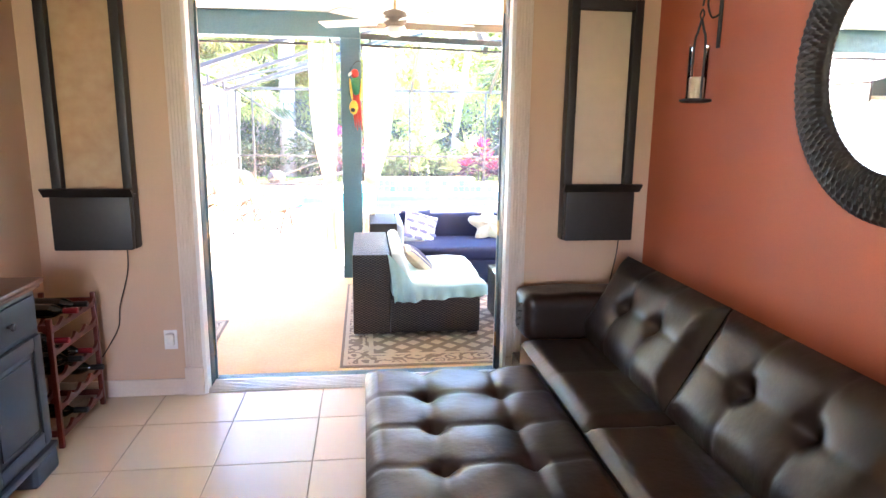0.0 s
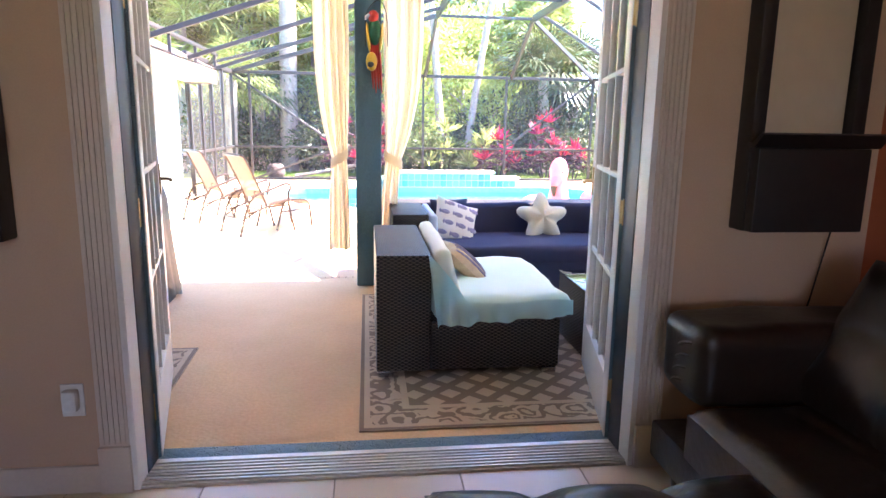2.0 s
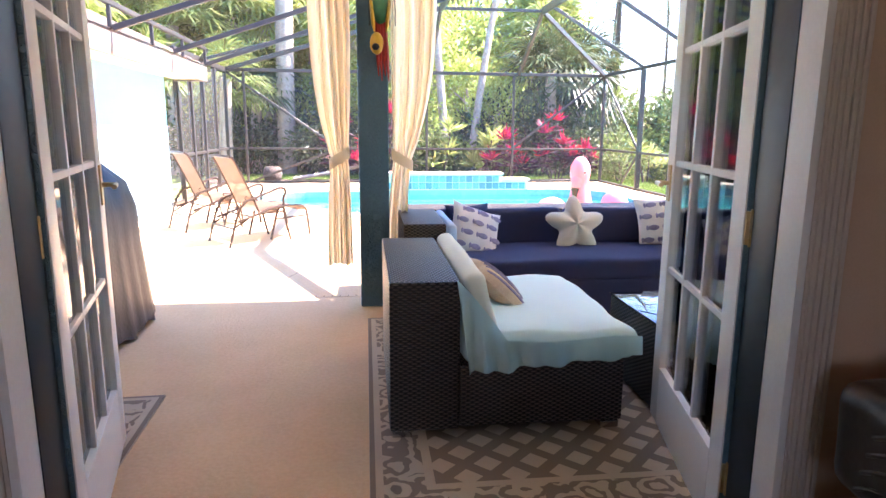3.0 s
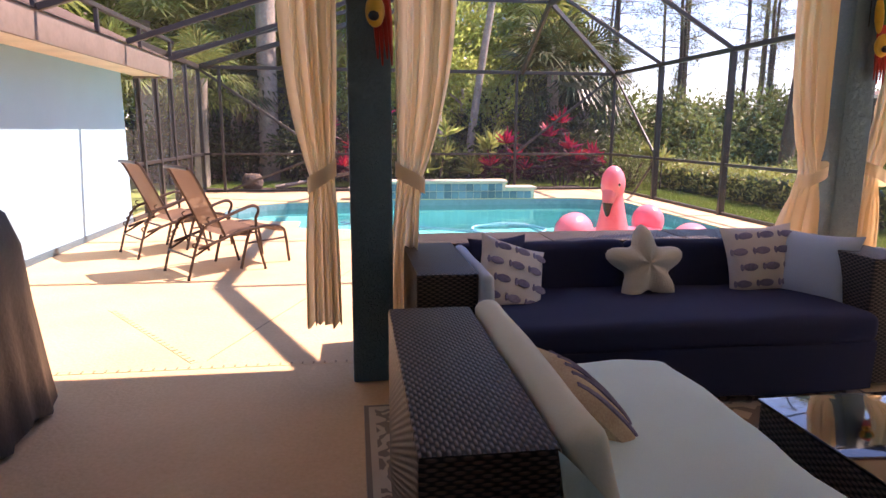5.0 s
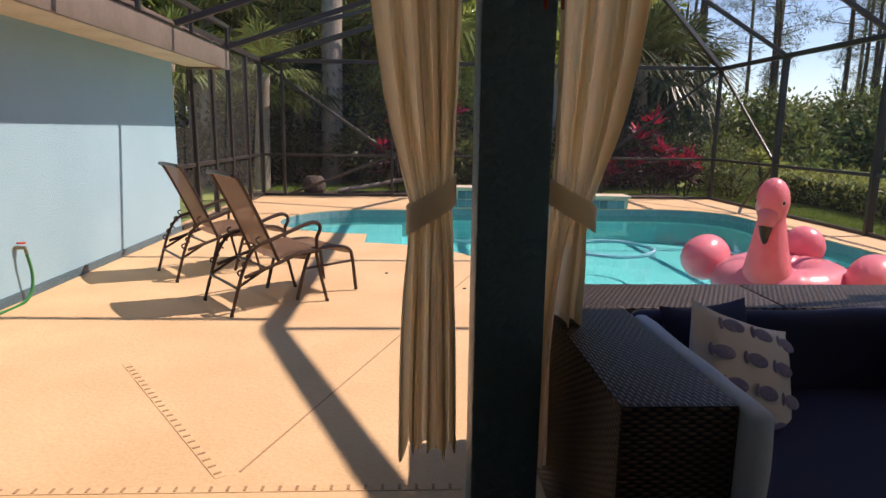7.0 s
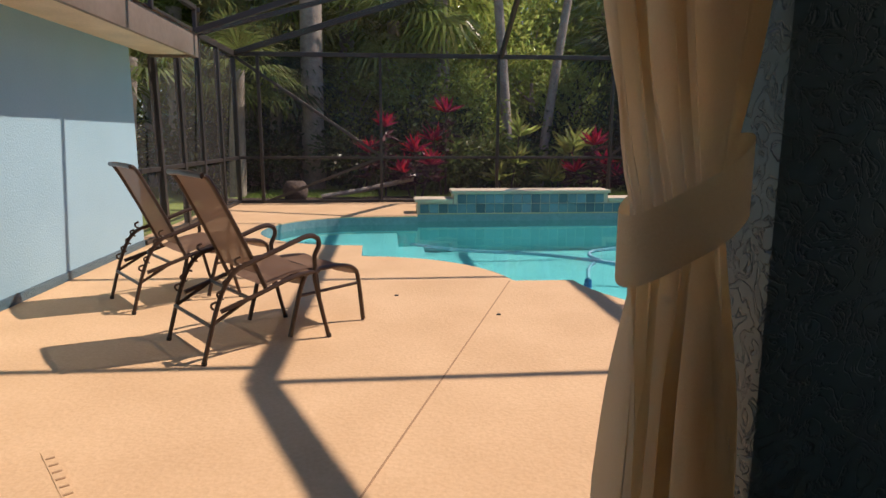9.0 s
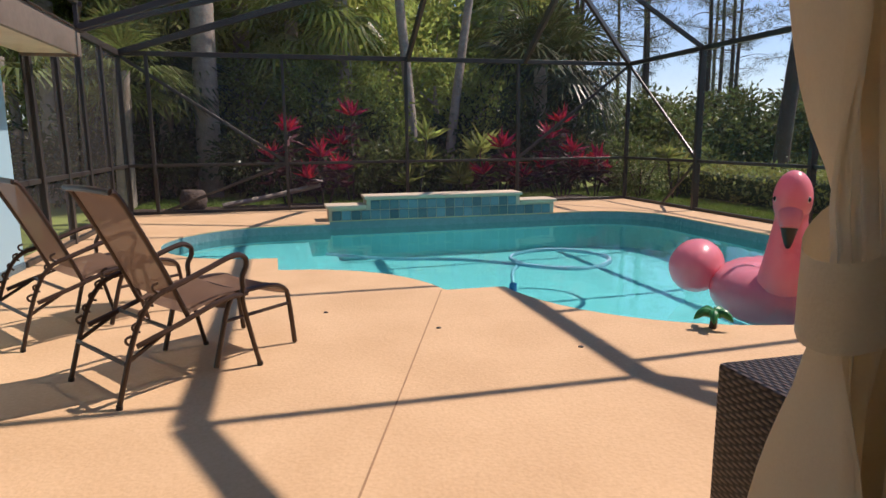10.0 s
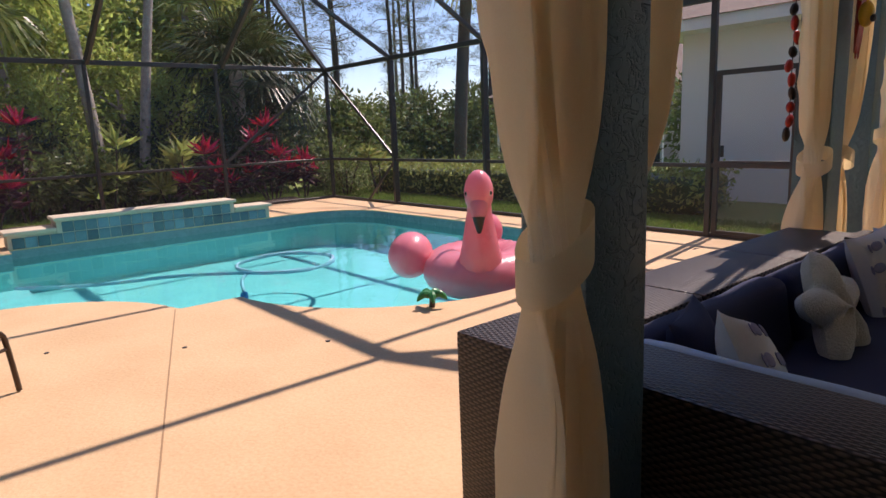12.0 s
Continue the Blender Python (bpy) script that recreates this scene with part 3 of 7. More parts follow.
v = [main_roof.verts.new(p) for p in ((-3.6, 6.78, 2.87), (5.9, 6.78, 2.87), (5.9, -3.0, 6.0), (-3.6, -3.0, 6.0))]
main_roof.faces.new(v)
bmesh.ops.solidify(main_roof, geom=main_roof.faces[:], thickness=-0.05)
structure("main_roof", main_roof, M["shingle"], "brown shingled main roof", False)


# ---- setting: pool and deck ----
def arc(cx, cy, r, a0, a1, n):
    return [(cx + r * math.cos(radians(a0 + (a1 - a0) * k / n)), cy + r * math.sin(radians(a0 + (a1 - a0) * k / n))) for k in range(n + 1)]


WATER = -0.17
POOL = (arc(2.40, 10.50, 1.60, 184, 268, 14) + [(3.5, 8.86)] + arc(3.6, 9.96, 1.1, -88, 0, 8)
        + arc(3.75, 13.95, 0.95, 0, 90, 8) + [(-0.25, 14.90), (-0.25, 14.60)] + arc(-1.0, 13.38, 1.21, 92, 268, 22)
        + [(-0.94, 12.15), (-0.93, 11.56)] + arc(-1.0, 10.2, 1.34, 84, 10, 10) + [(0.34, 10.40)])
RIM = [(-3.2, YW + 0.29), (5.8, YW + 0.29), (5.8, 6.6), (5.62, 6.6), (5.62, 16.78), (-3.45, 16.78), (-3.45, 12.285), (-3.2, 12.285)]


def holed_sheet(outer, hole, z):
    from mathutils.geometry import tessellate_polygon
    loops = [[Vector((x, y, z)) for x, y in lp] for lp in (outer, hole) if lp]
    flat = [p for lp in loops for p in lp]
    bm = bmesh.new()
    vs = [bm.verts.new(p) for p in flat]
    for t in tessellate_polygon(loops):
        f = bm.faces.new([vs[i] for i in t])
        f.normal_update()
        if f.normal.z < 0:
            f.normal_flip()
    return bm, vs


deck, dv = holed_sheet(RIM, POOL, G)
hv = dv[len(RIM):]
low = [deck.verts.new(p.co + Vector((0, 0, -0.014))) for p in hv]
for i in range(len(hv)):
    j = (i + 1) % len(hv)
    deck.faces.new((hv[j], hv[i], low[i], low[j]))
structure("deck", deck, M["deck"], "tan textured concrete pool deck", False)

# control joints and drain grates let into the deck
joint = bmesh.new()
box(joint, -0.004, -1.15, -0.006, 0.004, 2.8, 0.0015)
jo = structure("deck_joint", joint, M["joint"], "saw-cut joint in the concrete deck", False)
jo.matrix_world = pose(-0.63, 7.76, G, 0, 0, -19.3)


def drain(x, y, length, rz):
    bm = bmesh.new()
    box(bm, 0, -0.02, -0.01, length, 0.02, 0.001)
    th = tagged(part("drain", bm, M["deck"]), "tan slotted deck drain strip", "drain", "deck drains", "structure")
    th.matrix_world = pose(x, y, G + 0.0015, 0, 0, rz)
    me = None
    for k in range(int(length / 0.06)):
        if me is None:
            s = bx(-0.005, -0.014, 0, 0.005, 0.014, 0.0025)
            slot = part("slot", s, M["joint"], th, "", False)
            me = slot.data
        else:
            slot = new("slot", me)
            slot.parent = th
        slot.location = (0.03 + 0.06 * k, 0, 0.0012)


drain(-3.15, 6.56, 2.95, 0)
drain(-1.07, 6.64, 1.42, 126)

# pool shell: wall, floor and curved entry steps
shell = bmesh.new()
lo_z = -0.62
top = [shell.verts.new((x, y, G - 0.21)) for x, y in POOL]
bot = [shell.verts.new((x, y, lo_z)) for x, y in POOL]
for i in range(len(POOL)):
    j = (i + 1) % len(POOL)
    shell.faces.new((top[j], top[i], bot[i], bot[j]))
structure("pool_wall", shell, M["plaster"], "pale turquoise pool plaster wall", False)


band = bmesh.new()
top = [band.verts.new((x, y, G - 0.014)) for x, y in POOL]
bot = [band.verts.new((x, y, G - 0.21)) for x, y in POOL]
for i in range(len(POOL)):
    j = (i + 1) % len(POOL)
    band.faces.new((top[j], top[i], bot[i], bot[j]))
structure("waterline_tile", band, M["waterline"], "blue-grey tile band along the pool's waterline", False)


def slab(points, z0, z1):
    """An upright prism over an outline."""
    bm = bmesh.new()
    lo = [bm.verts.new((x, y, z0)) for x, y in points]
    hi = [bm.verts.new((x, y, z1)) for x, y in points]
    bm.faces.new(hi)
    bm.faces.new(lo[::-1])
    for i in range(len(points)):
        j = (i + 1) % len(points)
        bm.faces.new((lo[i], lo[j], hi[j], hi[i]))
    bmesh.ops.recalc_face_normals(bm, faces=bm.faces[:])
    return bm


structure("pool_floor", bx(-2.35, 8.7, lo_z - 0.1, 4.85, 15.05, lo_z), M["plaster"], "pale turquoise pool plaster floor", False)
for k, (r, z) in enumerate(((1.20, -0.29), (0.80, -0.42))):
    out = arc(-1.0, 13.38, r, 90, 270, 20)
    structure("pool_step_%d" % (k + 1), slab(out + [(-0.55 + 0.35 * k, 13.38 - r), (-0.55 + 0.35 * k, 13.38 + r)], lo_z + 0.001, z), M["plaster"], "curved pool entry step", False)
wat = bmesh.new()
bmesh.ops.create_grid(wat, x_segments=2, y_segments=2, size=0.5, matrix=Matrix.Translation((1.25, 11.87, WATER)) @ Matrix.Diagonal((7.1, 6.3, 1, 1)))
structure("water", wat, M["water"], "clear turquoise pool water", False)

# raised tiled wall behind the pool
raised = bmesh.new()
box(raised, 0.30, 14.902, G - 0.05, 2.66, 15.28, 0.245, 0.012)
box(raised, -0.245, 14.906, G - 0.05, 0.298, 15.26, 0.125, 0.012)
box(raised, 2.662, 14.906, G - 0.05, 3.22, 15.26, 0.125, 0.012)
rw = structure("pool_back_wall", raised, M["coping"], "stepped raised pool wall with cream coping")
cap = bmesh.new()
box(cap, 0.27, 14.87, 0.245, 2.69, 15.31, 0.292, 0.014)
box(cap, -0.28, 14.87, 0.125, 0.296, 15.29, 0.170, 0.014)
box(cap, 2.664, 14.87, 0.125, 3.26, 15.29, 0.170, 0.014)
structure("pool_coping", cap, M["coping"], "cream coping on the stepped pool wall")

# ---- ground beyond ----
gr = bmesh.new()
bmesh.ops.create_grid(gr, x_segments=90, y_segments=90, size=1)
for v in gr.verts:
    r = v.co.x, v.co.y
    v.co = Vector((math.copysign(abs(r[0]) ** 2.2, r[0]) * 900, 8 + math.copysign(abs(r[1]) ** 2.2, r[1]) * 900, -0.14))
    d = max(abs(v.co.x) - 7.5, v.co.y - 18.5, 0)
    if 0 < d < 200:
        v.co.z += 0.09 * noise.noise(v.co * 0.25) * min(d, 1)
for axis, edge in ((0, 5.3), (0, -2.8), (1, 16.3), (1, 8.3)):
    near = min((v.co[axis] for v in gr.verts), key=lambda c: abs(c - edge))
    for v in gr.verts:
        if abs(v.co[axis] - near) < 1e-4:
            v.co[axis] = edge
grd = [f for f in gr.faces if -2.8 < f.calc_center_median().x < 5.3 and 8.3 < f.calc_center_median().y < 16.3]
bmesh.ops.delete(gr, geom=grd, context="FACES")
structure("ground", gr, M["grass"], "green lawn reaching to the horizon")
bed = bmesh.new()
bmesh.ops.create_grid(bed, x_segments=40, y_segments=10, size=0.5, matrix=Matrix.Translation((0.6, 17.35, -0.06)) @ Matrix.Diagonal((9.0, 1.0, 1, 1)))
for v in bed.verts:
    v.co.z += 0.05 * noise.noise(v.co * 2.0) - 0.08 * max(0, abs(v.co.y - 17.35) - 0.3)
    v.co.y += 0.25 * noise.noise((v.co.x * 0.7, 0, 3))
structure("planting_bed", bed, M["mulch"], "dark mulch planting bed")


# ---- pool cage ----
EAVE, TOPZ, RAIL = 2.42, 3.55, 0.72
CX0, CX1, CY0, CY1 = -2.80, 5.43, 6.76, 16.62
TX0, TX1, TY0, TY1 = 1.38, 3.47, 8.80, 15.10
cage = thing("pool_cage", (0, 0, 0), "dark bronze aluminium pool cage with insect screen", "pool cage")


def bar(a, b, w=0.05, d=0.05, name="beam"):
    a, b = Vector(a), Vector(b)
    bm = bmesh.new()
    box(bm, -w / 2, -d / 2, 0, w / 2, d / 2, (b - a).length, 0.004, 1)
    q = (b - a).to_track_quat("Z", "Y").to_matrix().to_4x4()
    if abs((b - a).normalized().z) < 0.95:
        side = Vector((0, 0, 1)).cross((b - a).normalized()).normalized()
        z = (b - a).normalized()
        q = Matrix((side, z.cross(side), z)).transposed().to_4x4()
    bm.transform(Matrix.Translation(a) @ q)
    return part(name, bm, M["bronze"], cage, "", False)


BACK_X = (3.26, 1.24, -0.78, -2.80)
SIDE_Y = (14.49, 12.24, 9.99, 8.86, 7.95, 6.80)
for x in BACK_X:
    bar((x, CY1, G), (x, CY1, EAVE), 0.05, 0.07, "post")
bar((CX1, CY1, G), (CX1, CY1, EAVE), 0.06, 0.06, "post")
for y in SIDE_Y:
    bar((CX1, y, G), (CX1, y, EAVE), 0.10 if y > 9 else 0.06, 0.06, "post")
for z, w in ((EAVE, 0.07), (RAIL, 0.045), (G + 0.025, 0.045)):
    bar((CX1, 6.8, z), (CX1, CY1, z), w, w)
    bar((-3.40, CY1, z), (CX1, CY1, z), w, w)
# left wall beyond the wing, with its screen door
for y in (12.9, 13.75, 14.6, 15.6):
    bar((-3.2 if y > 12.95 else -3.18, y, G), (-3.2, y, EAVE if y > 13 else 1.93), 0.07, 0.08, "post")
bar((-3.2, 12.3, RAIL), (-3.2, CY1, RAIL), 0.05, 0.05)
bar((-3.2, 12.82, EAVE), (-3.2, CY1, EAVE), 0.07, 0.09)
bar((-3.2, 12.3, G + 0.03), (-3.2, CY1, G + 0.03), 0.05, 0.05)
bar((-3.2, CY1, G), (-3.2, CY1, EAVE), 0.07, 0.07, "post")
# roof: beams rise from the eaves to a flat top
for x in (TX1, TX0):
    bar((x, CY0, 2.42), (x, TY0, TOPZ), 0.055, 0.15)
    bar((x, TY0, TOPZ), (x, TY1, TOPZ), 0.055, 0.15)
    bar((x, TY1, TOPZ), (x - 0.1, CY1, EAVE), 0.055, 0.12)
for y in (TY0, 10.95, 13.0, TY1):
    bar((TX0, y, TOPZ), (TX1, y, TOPZ), 0.05, 0.06)
for y in (TY0 + 0.2, 9.99, 12.24, 14.49):
    bar((TX1, min(y, TY1), TOPZ), (CX1, y, EAVE), 0.05, 0.06)
for y in (8.9, 10.95, 12.7):
    bar((-2.66, y, 2.17), (TX0, y + 0.1, TOPZ), 0.05, 0.06)
bar((-3.2, 14.6, EAVE), (TX0, 14.2, TOPZ), 0.05, 0.06)
bar((TX1, TY1, TOPZ), (CX1, CY1, EAVE), 0.055, 0.09)
bar((TX0, TY1, TOPZ), (-3.2, CY1, EAVE), 0.055, 0.09)
bar((TX1, TY0, TOPZ), (CX1, CY0, 2.60), 0.055, 0.09)
bar((-2.66, 12.8, 2.40), (-3.2, 14.6, EAVE), 0.05, 0.05)
bar((-2.69, 6.8, 2.42), (-2.69, 12.8, 2.42), 0.05, 0.05)
for y in (7.6, 8.9, 10.2, 11.5, 12.78):
    bar((-2.69, y, 2.16), (-2.69, y, 2.42), 0.04, 0.04, "post")
# braces
bar((CX1, CY1, EAVE - 0.02), (CX1, 14.49, RAIL + 0.02), 0.03, 0.05, "brace")
bar((CX1, CY1, EAVE - 0.02), (3.26, CY1, RAIL + 0.02), 0.03, 0.05, "brace")
bar((CX1, 14.49, RAIL), (CX1, 15.4, G), 0.03, 0.04, "brace")
bar((-3.2, CY1, EAVE - 0.02), (-0.78, CY1, RAIL + 0.02), 0.03, 0.05, "brace")
bar((-2.8, CY1, G), (-0.78, CY1, RAIL), 0.03, 0.05, "brace")


def screen(pts, name="screen"):
    bm = bmesh.new()
    bm.faces.new([bm.verts.new(p) for p in pts])
    return part(name, bm, M["screen"], cage, "fine dark opaque panel put in for the shaded interior behind the porch's insect screen", False)


screen(((CX1, 6.8, G), (CX1, CY1, G), (CX1, CY1, EAVE), (CX1, 6.8, EAVE)))
screen(((-3.2, CY1, G), (CX1, CY1, G), (CX1, CY1, EAVE), (-3.2, CY1, EAVE)))
screen(((-3.2, 12.3, G), (-3.2, CY1, G), (-3.2, CY1, EAVE), (-3.2, 12.3, EAVE)))
screen(((TX0, TY0, TOPZ), (TX1, TY0, TOPZ), (TX1, TY1, TOPZ), (TX0, TY1, TOPZ)))
screen(((TX1, TY0, TOPZ), (CX1, CY0, 2.6), (CX1, CY1, EAVE), (TX1, TY1, TOPZ)))
screen(((TX0, TY1, TOPZ), (TX1, TY1, TOPZ), (CX1, CY1, EAVE), (-3.2, CY1, EAVE)))
screen(((-2.66, CY0, 2.6), (CX1, CY0, 2.6), (TX1, TY0, TOPZ), (TX0, TY0, TOPZ)))
screen(((-2.69, CY0, 2.42), (TX0, TY0, TOPZ), (TX0, TY1, TOPZ), (-3.2, CY1, EAVE), (-3.2, 14.6, EAVE), (-2.69, 12.8, 2.42)))


# ---- doors ----
def french_door(name, hinge, rz, label):
    """An open leaf: local x runs from the hinge, y is the thickness."""
    W, T, H = 0.88, 0.042, DH - 0.03
    d = tagged(thing(name, hinge, label, "door", "", rz), kind="structure")
    for x0, x1 in ((0.0, 0.105), (W - 0.105, W)):
        part("stile", bx(x0, -T / 2, 0.012, x1, T / 2, H, 0.003), M["white_trim"], d)
    part("bottom_rail", bx(0.106, -T / 2, 0.012, W - 0.106, T / 2, 0.25, 0.003), M["white_trim"], d)
    part("top_rail", bx(0.106, -T / 2, H - 0.11, W - 0.106, T / 2, H, 0.003), M["white_trim"], d)
    gx0, gx1, gz0, gz1 = 0.106, W - 0.106, 0.25, H - 0.11
    cols, rows = 3, 5
    pw, ph = (gx1 - gx0) / cols, (gz1 - gz0) / rows
    for c in range(1, cols):
        x = gx0 + c * pw
        part("muntin", bx(x - 0.011, -0.017, gz0, x + 0.011, 0.017, gz1, 0.004), M["white_trim"], d)
    for r in range(1, rows):
        z = gz0 + r * ph
        part("muntin", bx(gx0, -0.016, z - 0.011, gx1, 0.016, z + 0.011, 0.004), M["white_trim"], d)
    for c in range(cols):
        for r in range(rows):
            g = part("pane", bx(gx0 + c * pw + 0.011, -0.003, gz0 + r * ph + 0.011, gx0 + (c + 1) * pw - 0.011, 0.003, gz0 + (r + 1) * ph - 0.011), M["glass"], d, "", False)
            g.visible_shadow = False
    part("weather_strip", bx(-0.006, -T / 2 + 0.004, 0.012, -0.0005, T / 2 - 0.004, H), M["stucco_dark"], d, "dark edge strip", False)
    for z in (0.22, 0.95, 1.68, 2.28):
        hb = bmesh.new()
        tube(hb, [(-0.012, 0.0, z - 0.05), (-0.012, 0.0, z + 0.05)], 0.009, 10)
        box(hb, -0.011, -0.003, z - 0.045, 0.0, 0.018, z + 0.045)
        part("hinge", hb, M["brass"], d, "aged brass hinge")
    hd = bmesh.new()
    for s in (-1, 1):
        tube(hd, [(W - 0.055, s * T / 2, 1.0), (W - 0.055, s * (T / 2 + 0.05), 1.0), (W - 0.15, s * (T / 2 + 0.055), 1.0)], 0.009, 8)
        box(hd, W - 0.075, s * T / 2, 0.93, W - 0.035, s * (T / 2 + 0.006), 1.07)
    part("door_handle", hd, M["brass"], d, "brass lever handle")
    return d


french_door("door_1", (DL + 0.012, YW + 0.195, 0.0), 103.5, "white french door leaf with glass panes, standing open")
french_door("door_2", (DR - 0.012, YW + 0.195, 0.0), 77.0, "white french door leaf with glass panes, standing open beside the rug")


# ---- indoor things ----
def wall_fountain(x0, x1, z0, z1, insert, label):
    f = thing("wall_fountain", ((x0 + x1) / 2, YW, z0), label, "wall fountain", "wall fountains beside the door")
    w, h = (x1 - x0) / 2, z1 - z0
    part("back_panel", bx(-w + 0.01, -0.03, 0.02, w - 0.01, -0.001, h - 0.01), M["black_wood"], f)
    part("side_rail", bx(-w, -0.085, 0.0, -w + 0.05, -0.001, h, 0.006), M["black_wood"], f)
    part("side_rail", bx(w - 0.05, -0.085, 0.0, w, -0.001, h, 0.006), M["black_wood"], f)
    part("top_rail", bx(-w + 0.05, -0.083, h - 0.055, w - 0.05, -0.001, h - 0.001, 0.006), M["black_wood"], f)
    part("insert", bx(-w + 0.055, -0.045, 0.31, w - 0.055, -0.03, h - 0.06, 0.003), M[insert], f, "mottled beige slate panel" if insert == "stone_insert" else "pale beige slate panel")
    part("basin", bx(-w + 0.004, -0.135, 0.002, w - 0.004, -0.086, 0.29, 0.008), M["black_wood"], f, "black lower box")
    lip = bmesh.new()
    prof = [(-0.086, 0.29), (-0.14, 0.29), (-0.185, 0.335), (-0.17, 0.34), (-0.125, 0.305), (-0.086, 0.305)]
    ends = []
    for x in (-w - 0.02, w + 0.02):
        ends.append([lip.verts.new((x, y, z)) for y, z in prof])
    lip.faces.new(ends[0])
    lip.faces.new(ends[1][::-1])
    for i in range(len(prof)):
        j = (i + 1) % len(prof)
        lip.faces.new((ends[0][j], ends[0][i], ends[1][i], ends[1][j]))
    bmesh.ops.recalc_face_normals(lip, faces=lip.faces[:])
    part("lip", lip, M["black_wood"], f, "black flared ledge", False)
    return f


wall_fountain(-1.625, -1.215, 0.895, 2.30, "stone_insert", "tall black framed wall fountain with a mottled beige slate panel")
wall_fountain(1.185, 1.605, 0.92, 2.285, "plain_insert", "tall black framed wall fountain with a pale slate panel")


def cord(name, pts, r, label, mat="black"):
    bm = tube(bmesh.new(), curve_pts(pts, 6), r, 6)
    return tagged(part(name, bm, M[mat]), label, "cable")


cord("power_cord", [(-1.28, YW - 0.05, 0.90), (-1.30, YW - 0.02, 0.75), (-1.36, YW - 0.012, 0.55), (-1.38, YW - 0.012, 0.42), (-1.48, YW - 0.012, 0.25)], 0.0035, "thin black power cord hanging from a wall fountain")
cord("power_cord", [(1.555, YW - 0.05, 0.925), (1.56, YW - 0.02, 0.82), (1.54, YW - 0.012, 0.68), (1.52, YW - 0.012, 0.56), (1.53, YW - 0.012, 0.40)], 0.0035, "thin black power cord hanging behind the leather sofa")
ol = thing("wall_outlet", (-1.10, YW, 0.34), "white wall outlet with a plug-in night light", "outlet")
part("plate", bx(-0.037, -0.007, -0.058, 0.037, -0.0005, 0.058, 0.004), M["white_trim"], ol)
part("night_light", bx(-0.022, -0.045, -0.03, 0.026, -0.0072, 0.045, 0.012), M["white"], ol)


def quilt(nx, ny, w, h, base, tufts, sx=0.055, deep=0.045, puff=0.05, seams=(), edge=0.09):
    """A tufted cushion top: a height over (x, y) in 0..w, 0..h, with a closed skirt down to 0."""
    bm = bmesh.new()
    g = {}
    for i in range(nx + 1):
        for j in range(ny + 1):
            x, y = w * i / nx, h * j / ny
            e = min(x, w - x, y, h - y)
            z = base - puff * max(0, 1 - e / edge) ** 2
            for tx, ty in tufts:
                d2 = (x - tx) ** 2 + (y - ty) ** 2
                z -= deep * math.exp(-d2 / (sx * sx)) + 0.010 * math.exp(-d2 / (9 * sx * sx))
            for kind, at, s in seams:
                q = (x - at) if kind == "x" else (y - at)
                z -= s * math.exp(-(q / 0.016) ** 2)
            z += 0.005 * noise.noise((x * 7, y * 7, w))
            g[i, j] = bm.verts.new((x, y, z))
    for i in range(nx):
        for j in range(ny):
            bm.faces.new((g[i, j], g[i + 1, j], g[i + 1, j + 1], g[i, j + 1]))
    rim = [(i, 0) for i in range(nx)] + [(nx, j) for j in range(ny)] + [(i, ny) for i in range(nx, 0, -1)] + [(0, j) for j in range(ny, 0, -1)]
    mid = {k: bm.verts.new((g[k].co.x, g[k].co.y, g[k].co.z * 0.55)) for k in rim}
    low = {k: bm.verts.new((g[k].co.x, g[k].co.y, 0)) for k in rim}
    for a, b in zip(rim, rim[1:] + rim[:1]):
        bm.faces.new((g[b], g[a], mid[a], mid[b]))
        bm.faces.new((mid[b], mid[a], low[a], low[b]))
    bm.faces.new([low[k] for k in rim][::-1])
    return bm


# long tufted ottoman in front of the sofa
otto = thing("tufted_ottoman", (0.02, 0.62, 0.0), "dark brown leather tufted ottoman pushed against the sofa", "ottoman")
TX, TY = (0.27, 0.59), [0.05 + 0.295 * k for k in range(7)]
bm = quilt(48, 100, 0.845, 1.87, 0.235, [(x, y) for x in TX for y in TY], 0.04, 0.036, 0.045,
           [("y", y, 0.008) for y in TY] + [("x", x, 0.008) for x in TX], 0.07)
bm.transform(Matrix.Translation((0, 0, 0.20)))
part("cushion", bm, M["leather"], otto)
part("base", bx(0.03, 0.03, 0.09, 0.815, 1.84, 0.199, 0.01), M["leather"], otto)
for x in (0.08, 0.76):
    for y in (0.1, 1.76):
        part("leg", tube(bmesh.new(), [(x, y, 0), (x, y, 0.09)], [0.018, 0.025], 10), M["black_wood"], otto)

futon = thing("leather_sofa", (0.885, 0.78, 0.0), "dark brown tufted leather sofa against the orange wall", "sofa")
part("base", bx(0.02, 0.02, 0.10, 0.82, 2.36, 0.235, 0.012), M["leather"], futon)
